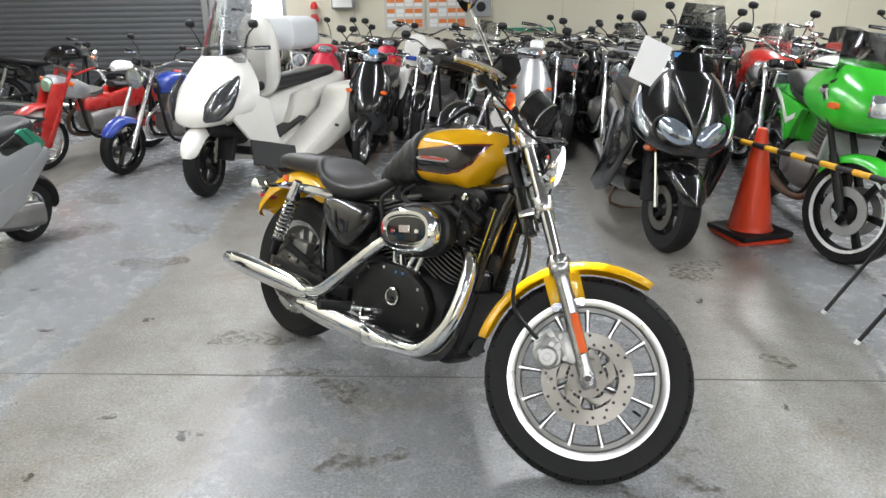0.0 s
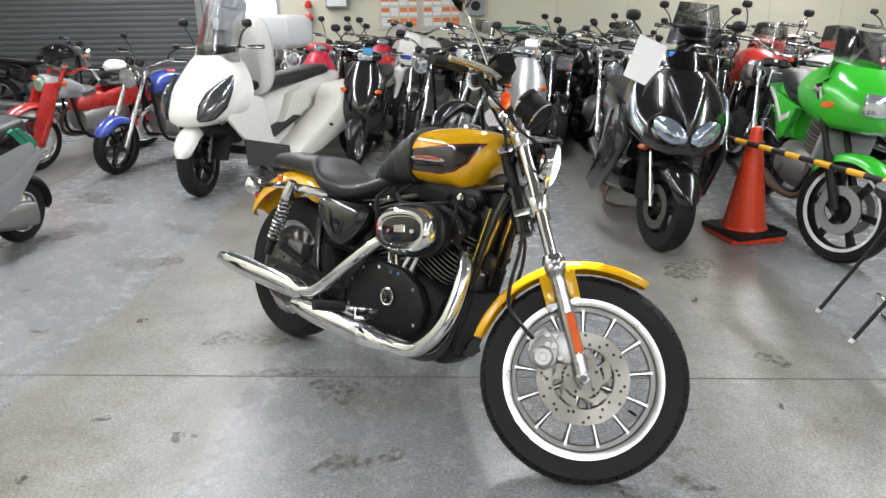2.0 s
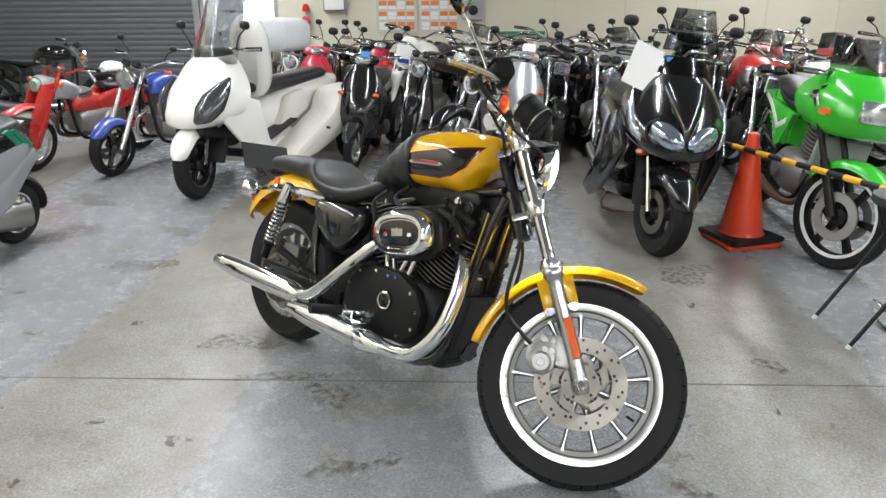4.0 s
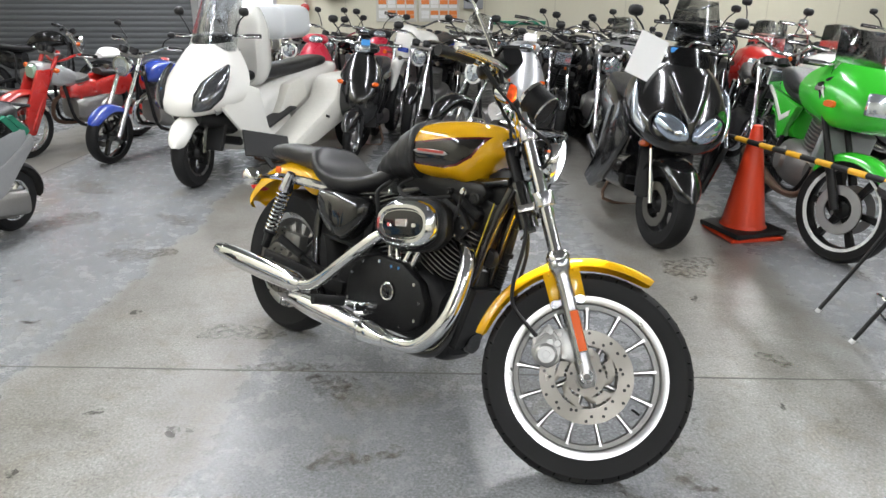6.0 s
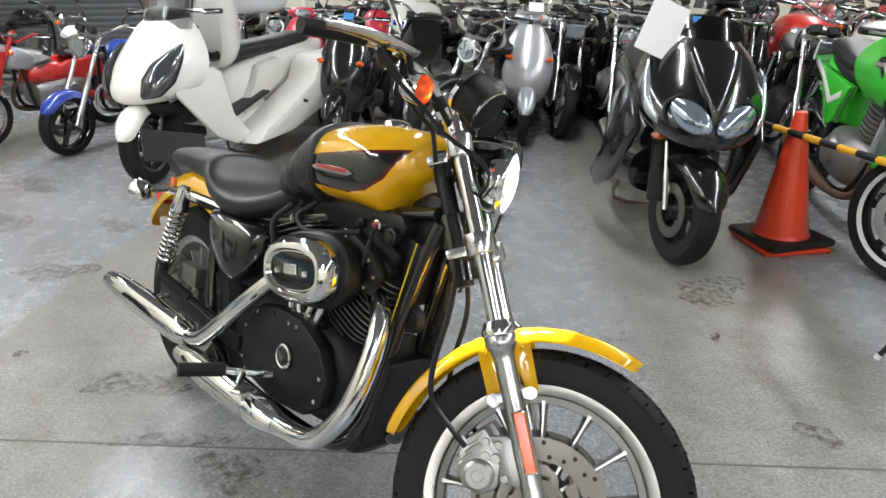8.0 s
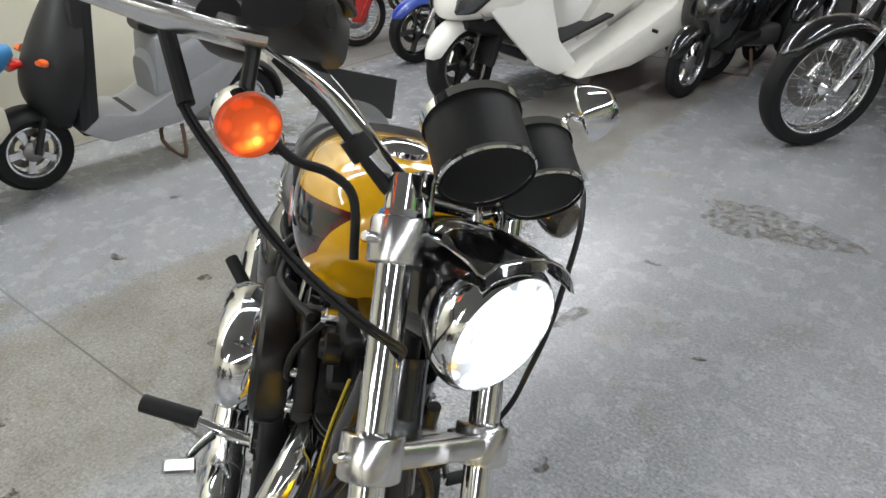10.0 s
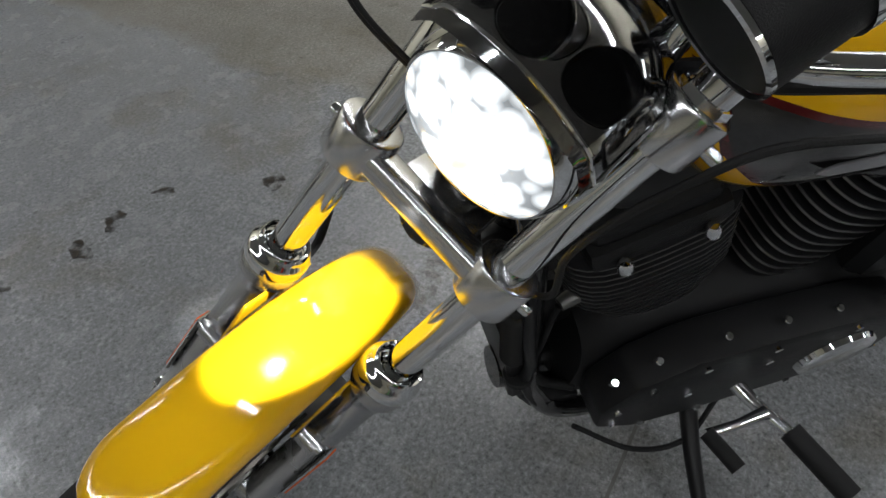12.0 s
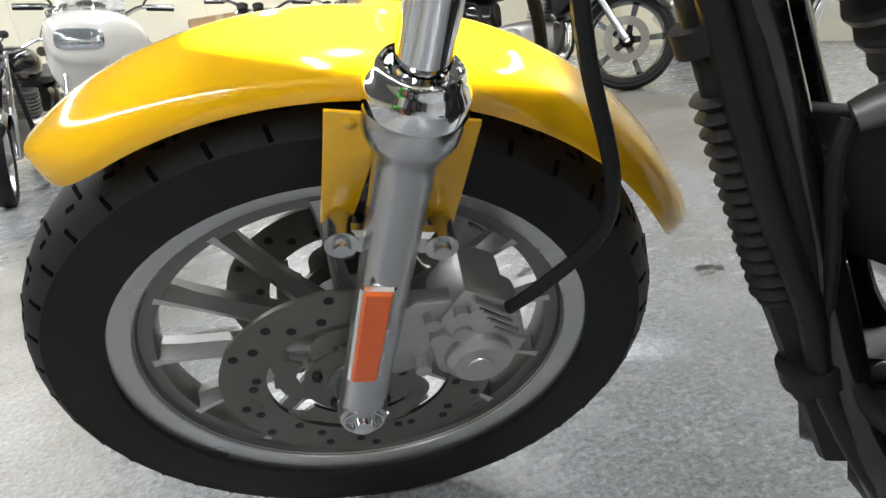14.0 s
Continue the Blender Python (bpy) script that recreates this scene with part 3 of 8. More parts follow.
                for q in (sgn, -sgn):
                    lathe([(0.0, y + q * 0.0032), (0.0052, y + q * 0.0032), (0.0052, y + q * 0.002)], n=8, x=r * math.cos(a), z=r * math.sin(a), bm=h)
            tagged(part("disc_hole", h, SATIN, rim), kind="stuff")
            bb = lathe([(0.0, y + sgn * 0.009), (0.005, y + sgn * 0.009), (0.006, y + sgn * 0.003)], n=6)
            fb = None
            for i in range(5):
                a = 2 * math.pi * i / 5 + 0.2
                mm = pose(0.047 * math.cos(a), 0, 0.047 * math.sin(a))
                if fb is None:
                    fb = part("disc_bolt", bb, SATIN, disc, m=mm)
                else:
                    twin("disc_bolt", fb, disc, mm)
        else:
            part("disc_carrier", lathe([(0.035, y - 0.003), (0.098, y - 0.002), (0.098, y + 0.002), (0.035, y + 0.003)], n=30, closed=True), STEEL, disc)
    return rim


def mirrored(bm):
    bmesh.ops.scale(bm, vec=(1, -1, 1), verts=bm.verts)
    return bm


bike = thing("motorcycle", "yellow and black cruiser motorcycle leaning on its side stand", "motorcycle", m=pose(0, 0, 0, -LEAN, 0, 0))

front_wheel = cast_wheel("front_wheel", bike, 0.334, 0.116, 0.260, FORK, discs=(-0.062, 0.062), label="thirteen-spoke cast alloy front wheel")
part("valve_stem", tube([(0.204, 0.004, 0.0), (0.190, 0.006, 0.0), (0.178, 0.016, 0.0)], 0.0042, 8, 4), GRIP, front_wheel, "black rubber valve stem", pose(0, 0, 0, 0, 48, 0))
# front tyre's shoulder tread cuts: near-black slightly raised blocks paint the grooves' shade
def crown(y, R=0.3345, w=0.116, bead=0.256):
    return bead + (R - bead) * math.sqrt(max(0.0, 1 - (abs(y) * 2 / w) ** 2)) ** 0.62


cuts = bmesh.new()
for i in range(40):
    for side in (-1, 1):
        a = 9.0 * (i + (0.5 if side > 0 else 0))
        for da, y, ln in ((0, 0.020, 0.020), (2.2, 0.028, 0.012), (4.6, 0.042, 0.014)):
            tilt = math.degrees(math.atan2(crown(y - 0.004) - crown(y + 0.004), 0.008))
            mm = pose(0, 0, 0, 0, a + da, 0) @ pose(crown(y) - 0.0026, side * y, 0, 0, 0, side * tilt) @ pose(0, 0, 0, side * (24 if y < 0.025 else 80 if y < 0.035 else 12))
            own = bmesh.new()
            bmesh.ops.create_cube(own, size=1)
            bmesh.ops.scale(own, vec=(0.0055, ln, 0.0045), verts=own.verts)
            bmesh.ops.transform(own, matrix=mm, verts=own.verts)
            merge(cuts, own)
GROOVE_SHADE = surface("tread_groove", (0.002, 0.002, 0.002), 0.95, vary=0.1, spec=0.05)
tagged(part("tread_groove", cuts, GROOVE_SHADE, front_wheel, smooth=False), kind="stuff")

# fork legs
CALIPER = surface("caliper_alloy", (0.44, 0.44, 0.43), 0.42, 0.85, vary=0.18, bump=0.2, grain=260)
SLIDER = surface("brushed_alloy", (0.54, 0.545, 0.55), 0.27, 1.0, vary=0.08, bump=0.08, grain=500, rvar=0.25)
for sgn, side in ((-1, "right"), (1, "left")):
    y = 0.094 * sgn
    leg = part("fork_slider", lathe([(0.0, -0.032), (0.018, -0.032), (0.0225, -0.024), (0.0255, 0.0), (0.0240, 0.03), (0.0235, 0.06), (0.0235, 0.20), (0.0238, 0.318), (0.0248, 0.326), (0.0280, 0.336), (0.0335, 0.345), (0.0355, 0.350), (0.0360, 0.354), (0.0360, 0.3685), (0.0350, 0.370), (0.0, 0.370)], "z", 36, 0, y),
               SLIDER, bike, "brushed alloy fork slider", FORK)
    part("fork_tube", lathe([(0.0, 0.34), (0.0195, 0.34), (0.0195, 0.875), (0.0, 0.875)], "z", 24, 0, y), CHROME, leg, "chrome fork tube")
    part("dust_cap", lathe([(0.0355, 0.3695), (0.0375, 0.3705), (0.0382, 0.373), (0.0382, 0.3835), (0.0377, 0.3855), (0.0360, 0.3890), (0.0335, 0.3930), (0.0318, 0.3965), (0.0305, 0.4005), (0.0285, 0.4025), (0.0262, 0.4015), (0.0250, 0.398), (0.0197, 0.394), (0.0197, 0.3695)], "z", 40, 0, y, closed=True), CHROME, leg, "chrome fork dust cap", sharp=28)
    part("axle_clamp", lathe([(0.0, 0.117 * sgn), (0.019, 0.117 * sgn), (0.024, 0.112 * sgn), (0.026, 0.10 * sgn), (0.026, 0.072 * sgn), (0.0, 0.072 * sgn)], "y", 28), SLIDER, leg)
    part("axle_nut", lathe([(0.0, 0.125 * sgn), (0.010, 0.125 * sgn), (0.012, 0.117 * sgn), (0.021, 0.117 * sgn), (0.021, 0.09 * sgn)], "y", 24, 0, 0, 0), CHROME, leg)
    part("reflector", box(0.026, 0.006, 0.128, 0.008, y + 0.0255 * sgn, 0.142, 0.003), AMBER, leg, "orange reflector strip")
    part("reflector_backing", box(0.031, 0.006, 0.134, 0.008, y + 0.023 * sgn, 0.142, 0.003), CHROME, leg)
    for zz in (0.238, ):
        for xx in (-0.042, 0.04):
            part("fender_boss", lathe([(0.0, 0.013 * sgn), (0.007, 0.013 * sgn), (0.008, 0.006 * sgn), (0.014, 0.006 * sgn), (0.014, -0.02 * sgn), (0.0, -0.02 * sgn)], "y", 16, xx, y, zz), SLIDER, leg)
            part("boss_web", box(0.035, 0.016, 0.024, xx * 0.55, y - 0.004 * sgn, zz, 0.004), SLIDER, leg)
    # caliper behind the leg, gripping the disc
    cal = bmesh.new()
    plate([(-0.145, 0.075), (-0.15, 0.11), (-0.135, 0.15), (-0.10, 0.165), (-0.065, 0.15), (-0.055, 0.10), (-0.07, 0.06), (-0.11, 0.05)], 0.055, "xz", 0.074 * sgn, bevel=0.008, bm=cal)
    caliper = part("brake_caliper", cal, CALIPER, bike, "grey cast brake caliper", FORK)
    part("piston_housing", lathe([(0.0, 0.114 * sgn), (0.026, 0.114 * sgn), (0.033, 0.108 * sgn), (0.035, 0.098 * sgn), (0.035, 0.08 * sgn)], "y", 28, -0.105, 0, 0.092), CALIPER, caliper)
    for k in range(4):
        part("cooling_fin", box(0.040, 0.072, 0.0045, -0.128 + 0.010 * k, 0.070 * sgn, 0.128 + 0.013 * k, 0.0015, rot=(0, -28, 0)), CALIPER, caliper)
    part("caliper_body", box(0.050, 0.066, 0.062, -0.085, 0.066 * sgn, 0.148, 0.010, rot=(0, -20, 0), seg=2), CALIPER, caliper)
    part("slide_pin", lathe([(0.0, 0.105 * sgn), (0.010, 0.105 * sgn), (0.011, 0.101 * sgn), (0.011, 0.05 * sgn)], "y", 14, -0.062, 0, 0.118), CALIPER, caliper)
    part("slide_pin", lathe([(0.0, 0.105 * sgn), (0.009, 0.105 * sgn), (0.010, 0.101 * sgn), (0.010, 0.05 * sgn)], "y", 14, -0.082, 0, 0.128), CALIPER, caliper)
    bolts = bmesh.new()
    lathe([(0.0, 0.116 * sgn), (0.012, 0.116 * sgn), (0.014, 0.112 * sgn)], "y", 18, -0.105, 0, 0.092, bm=bolts)
    for xx, zz in ((-0.05, 0.145), (-0.052, 0.075), (-0.075, 0.157)):
        lathe([(0.0, 0.108 * sgn), (0.008, 0.108 * sgn), (0.009, 0.09 * sgn)], "y", 10, xx, 0, zz, bm=bolts)
    tagged(part("caliper_bolt", bolts, CALIPER, caliper), kind="stuff")
    part("caliper_bracket", plate([(-0.07, 0.165), (-0.03, 0.16), (-0.012, 0.14), (-0.012, 0.06), (-0.03, 0.05), (-0.065, 0.07)], 0.02, "xz", 0.085 * sgn, bevel=0.004), CALIPER, caliper)

# yokes with rounded clamps and a bar of rounded section between them
def yoke(name, z, h, r, mat, bar_h):
    b = bmesh.new()
    rows = []
    for k in range(13):
        y = -0.075 + 0.0125 * k
        rows.append([(0.006 + 0.019 * math.copysign(abs(math.cos(a)) ** 0.6, math.cos(a)), y, z + bar_h * math.copysign(abs(math.sin(a)) ** 0.6, math.sin(a))) for a in [2 * math.pi * i / 24 for i in range(24)]])
    rings(rows, bm=b)
    yk = part(name, b, mat, bike, "polished alloy fork yoke", FORK)
    part("yoke_web", box(0.09, 0.10, bar_h * 1.8, -0.045, 0, z, 0.012, seg=2), mat, yk)
    for sgn in (-1, 1):
        part("fork_clamp", lathe([(0.020, z - h), (r - 0.003, z - h), (r - 0.001, z - h * 0.95), (r, z - h * 0.85), (r, z + h * 0.85), (r - 0.001, z + h * 0.95), (r - 0.003, z + h), (0.020, z + h)], "z", 36, 0, 0.094 * sgn), mat, yk)
        part("pinch_bolt", lathe([(0.0, 0.139 * sgn), (0.005, 0.139 * sgn), (0.0065, 0.136 * sgn), (0.0065, 0.12 * sgn), (0.0, 0.12 * sgn)], "y", 12, -0.004, 0, z), CHROME, yk)
    return yk


YOKE = surface("yoke_alloy", (0.72, 0.72, 0.73), 0.19, 1.0, vary=0.05, rvar=0.3)
yoke("lower_yoke", 0.575, 0.0245, 0.0345, YOKE, 0.0155)
upper = yoke("upper_yoke", 0.803, 0.0255, 0.0315, YOKE, 0.0155)
for sgn in (-1, 1):
    part("fork_cap", lathe([(0.0, 0.858), (0.012, 0.858), (0.016, 0.855), (0.016, 0.838), (0.023, 0.836), (0.025, 0.826), (0.0, 0.826)], "z", 8, 0, 0.094 * sgn), CHROME, upper, "chrome fork cap", sharp=20)
part("steering_stem", rod((-0.064, 0, 0.50), (-0.064, 0, 0.83), 0.022), SATIN, bike, m=FORK)

# front fender and its two brackets
fender = part("front_fender", mudguard(0.381, 0.116, 41.0, 146, drop=0.030, n=64, m=18, taper=0.10, thick=0.003, roundness=2.8, tip=0.42), YELLOW, bike, "glossy yellow front fender", FORK)
for sgn in (-1, 1):
    b = plate([(-0.058, 0.345), (0.060, 0.345), (0.058, 0.300), (0.056, 0.236), (0.048, 0.228), (0.032, 0.228), (0.020, 0.300), (-0.018, 0.300), (-0.030, 0.228), (-0.048, 0.228), (-0.056, 0.236)], 0.004, "xz", 0.070 * sgn, bevel=0.001)
    part("fender_bracket", b, YELLOW, fender, "yellow fender bracket")
for sgn in (-1, 1):
    for xx in (-0.04, 0.04):
        part("fender_rivet", lathe([(0.0, 0.074 * sgn), (0.005, 0.0725 * sgn), (0.008, 0.069 * sgn)], "y", 12, xx, 0, 0.336), YELLOW, fender)

# headlight: level axis in the fork's own directions
HL = FORK @ pose(0.0577, 0.0, 0.7303, 0, 28, 0) @ Matrix.Scale(0.892, 4)
shell = part("headlight", lathe([(0.0, -0.082), (0.026, -0.079), (0.052, -0.066), (0.072, -0.042), (0.081, -0.018), (0.083, -0.004), (0.078, 0.004), (0.0, -0.060)], "x", 56), BLACK, bike, "round black headlight with a chrome bezel, lit", HL)
part("headlight_bezel", lathe([(0.080, -0.012), (0.0855, -0.011), (0.0890, 0.0), (0.0912, 0.012), (0.0905, 0.022), (0.0870, 0.031), (0.0832, 0.0365), (0.0815, 0.0365), (0.0800, 0.033), (0.082, 0.02)], "x", 56, closed=True), CHROME, shell, "chrome bezel ring")
REFLECTOR = surface("lamp_reflector", (0.9, 0.91, 0.93), 0.12, 1.0, vary=0.02)
part("lamp_reflector", lathe([(0.012, -0.052), (0.03, -0.045), (0.052, -0.02), (0.070, 0.008), (0.080, 0.03)], "x", 40), REFLECTOR, shell)
BULB = glowing("headlight_bulb", (0.95, 0.98, 1.0), 260.0)
part("bulb", lathe([(0.0, 0.0), (0.008, -0.003), (0.010, -0.012), (0.010, -0.055), (0.0, -0.06)], "x", 14), BULB, shell, "lit white bulb")
def lit_lens():
    """The lamp's lens: brightest over the bulb, facetted, dimmer towards its rim."""
    m = bpy.data.materials.new("lit_lens")
    t, b = nodes_of(m)
    co = t.nodes.new("ShaderNodeTexCoord")
    ln = t.nodes.new("ShaderNodeVectorMath")
    ln.operation = "LENGTH"
    t.links.new(co.outputs["Object"], ln.inputs[0])
    fall = t.nodes.new("ShaderNodeMapRange")
    fall.inputs["From Min"].default_value, fall.inputs["From Max"].default_value = 0.050, 0.0885
    fall.inputs["To Min"].default_value, fall.inputs["To Max"].default_value = 18.0, 3.0
    t.links.new(ln.outputs["Value"], fall.inputs["Value"])
    vo = t.nodes.new("ShaderNodeTexVoronoi")
    vo.inputs["Scale"].default_value = 42
    t.links.new(co.outputs["Object"], vo.inputs["Vector"])
    fac = t.nodes.new("ShaderNodeMapRange")
    fac.inputs["From Min"].default_value, fac.inputs["From Max"].default_value = 0.1, 0.75
    fac.inputs["To Min"].default_value, fac.inputs["To Max"].default_value = 1.15, 0.12
    t.links.new(vo.outputs["Distance"], fac.inputs["Value"])
    mul = t.nodes.new("ShaderNodeMath")
    mul.operation = "MULTIPLY"
    t.links.new(fall.outputs["Result"], mul.inputs[0])
    t.links.new(fac.outputs["Result"], mul.inputs[1])
    t.links.new(mul.outputs[0], b.inputs["Emission Strength"])
    b.inputs["Emission Color"].default_value = (0.90, 0.96, 1.0, 1)
    b.inputs["Base Color"].default_value = (0.35, 0.38, 0.42, 1)
    b.inputs["Roughness"].default_value = 0.08
    b.inputs["Metallic"].default_value = 0.6
    return m


lens_bm = lathe([(0.0, 0.054), (0.02, 0.0532), (0.04, 0.0502), (0.06, 0.0452), (0.074, 0.0395), (0.0815, 0.0345), (0.081, 0.030)], "x", 48)
lens = part("headlight_lens", lens_bm, lit_lens(), shell, "brightly lit clear lens")
lens.visible_shadow = False
# the lit beam
beam = bpy.data.lights.new("headlight_beam", "SPOT")
beam.energy, beam.spot_size, beam.spot_blend, beam.shadow_soft_size, beam.color = 9.0, radians(110), 0.6, 0.05, (0.95, 0.98, 1.0)
beam_ob = new("headlight_beam", beam)
beam_ob.parent = shell
beam_ob.matrix_basis = pose(0.062, 0, 0, 90, 0, -90) @ pose(0, 0, 0, -8, 0, 0)
# light that leaves the bulb sideways and falls on the fender
spill = bpy.data.lights.new("headlight_spill", "SPOT")
spill.energy, spill.spot_size, spill.spot_blend, spill.shadow_soft_size, spill.color = 62.0, radians(62), 0.12, 0.005, (0.97, 0.98, 1.0)
spill_ob = new("headlight_spill", spill)
spill_ob.parent = shell
spill_ob.matrix_basis = pose(0.066, -0.004, -0.090, -2.5, -15, 0) @ Matrix.Diagonal((1.0, 0.41, 1.0, 1.0))

# visor plate over the headlight: a folded glossy cover between the fork caps
rows = []
for i in range(12):
    f = min(i / 9, 1.0)
    row = []
    for k in range(25):
        g = k / 12 - 1
        h = abs(g)
        x = (-0.034 + 0.010 * h) * (1 - f) + (0.130 - 0.016 * h * h) * f
        y = g * (0.064 + 0.018 * min(1.0, 2.2 * f))
        z = 0.846 - 0.046 * f + 0.050 * f * (1 - f) - 0.019 * g * g - 0.008 * max(0.0, (h - 0.86) / 0.14)
        if i > 9:
            x, z = x + 0.0025 * (i - 9), z - (0.0025, 0.012)[i - 10]
        row.append((x, y, z))
    rows.append(row)
vis = rings(rows, close=False, caps=False)
bmesh.ops.solidify(vis, geom=vis.faces[:], thickness=0.003)
DARKCHROME = surface("mirror_chrome", (0.50, 0.50, 0.51), 0.06, 1.0, vary=0.04, rvar=0.3)
part("headlight_bracket", hull([(-0.03, 0.775, 0.060, 0.050, 0.075, 3.5), (0.03, 0.770, 0.064, 0.040, 0.080, 3.5), (0.075, 0.770, 0.060, 0.024, 0.050, 3)], 24, 3), BLACK, bike, "black headlight bracket", FORK)
visor = part("headlight_visor", vis, DARKCHROME, bike, "mirror-bright folded visor over the headlight", FORK, sharp=20)

edge = [Vector(r_[0]) for r_ in rows[:10]] + [Vector(q_) for q_ in rows[9]] + [Vector(r_[-1]) for r_ in rows[9::-1]]
part("visor_edge", tube(edge[::2] + [edge[-1]], 0.0021, 8, 2), CHROME, visor, "bright rolled visor edge")

# two instruments in black cups with chrome rings
for nm, bx, by, r, ln in (("speedometer", (0.082, -0.055, 0.878), (0.043, -0.046, 0.945), 0.0535, 0.080), ("tachometer", (0.072, 0.064, 0.880), (0.036, 0.074, 0.945), 0.0505, 0.074)):
    a, b = Vector(bx), Vector(by)
    ax = (b - a).normalized()
    q = ax.to_track_quat("Z", "Y").to_matrix().to_4x4()
    m = FORK @ Matrix.Translation(a) @ q
    cup = part(nm, lathe([(0.0, 0.002), (r * 0.9, 0.002), (r, 0.006), (r, ln), (0.0, ln)], "z", 44), ENGINE, bike, "black instrument cup with chrome rings", m)
    part("lower_ring", lathe([(r * 0.975, -0.001), (r + 0.001, 0.001), (r + 0.001, 0.005), (r * 0.975, 0.004)], "z", 44, closed=True), CHROME, cup)
    part("bezel", lathe([(r * 0.9, ln), (r + 0.003, ln - 0.006), (r + 0.004, ln + 0.004), (r * 0.9, ln + 0.010)], "z", 44, closed=True), CHROME, cup)
    part("dial", lathe([(0.0, ln + 0.004), (r * 0.92, ln + 0.004)], "z", 32), BLACK, cup)

def lit_amber():
    """A lit turn signal: hot over the filament, deep orange at the rim, with moulded facets."""
    m = bpy.data.materials.new("lit_amber")
    t, b = nodes_of(m)
    co = t.nodes.new("ShaderNodeTexCoord")
    sp = t.nodes.new("ShaderNodeVectorMath")
    sp.operation, sp.inputs[1].default_value = "MULTIPLY", (0, 1, 1)
    t.links.new(co.outputs["Object"], sp.inputs[0])
    ln = t.nodes.new("ShaderNodeVectorMath")
    ln.operation = "LENGTH"
    t.links.new(sp.outputs[0], ln.inputs[0])
    vo = t.nodes.new("ShaderNodeTexVoronoi")
    vo.inputs["Scale"].default_value = 55
    t.links.new(co.outputs["Object"], vo.inputs["Vector"])
    r = t.nodes.new("ShaderNodeValToRGB")
    for q, (p, c) in zip((r.color_ramp.elements[0], r.color_ramp.elements.new(0.45), r.color_ramp.elements[-1]), ((0.0, (1.0, 0.50, 0.08)), (0.45, (1.0, 0.13, 0.012)), (1.0, (0.75, 0.02, 0.004)))):
        q.position, q.color = p, (*c, 1)
    f = t.nodes.new("ShaderNodeMapRange")
    f.inputs["From Max"].default_value = 0.037
    t.links.new(ln.outputs["Value"], f.inputs["Value"])
    t.links.new(f.outputs["Result"], r.inputs["Fac"])
    k = t.nodes.new("ShaderNodeMapRange")
    k.inputs["To Min"].default_value, k.inputs["To Max"].default_value = 3.2, 0.3
    t.links.new(f.outputs["Result"], k.inputs["Value"])
    w = t.nodes.new("ShaderNodeMapRange")
    w.inputs["From Min"].default_value, w.inputs["From Max"].default_value = 0.1, 0.6
    w.inputs["To Min"].default_value, w.inputs["To Max"].default_value = 2.0, 0.25
    t.links.new(vo.outputs["Distance"], w.inputs["Value"])
    mul = t.nodes.new("ShaderNodeMath")
    mul.operation = "MULTIPLY"
    t.links.new(k.outputs["Result"], mul.inputs[0])
    t.links.new(w.outputs["Result"], mul.inputs[1])
    t.links.new(r.outputs["Color"], b.inputs["Emission Color"])
    t.links.new(mul.outputs[0], b.inputs["Emission Strength"])
    b.inputs["Base Color"].default_value = (0.7, 0.10, 0.02, 1)
    b.inputs["Roughness"].default_value = 0.15
    return m


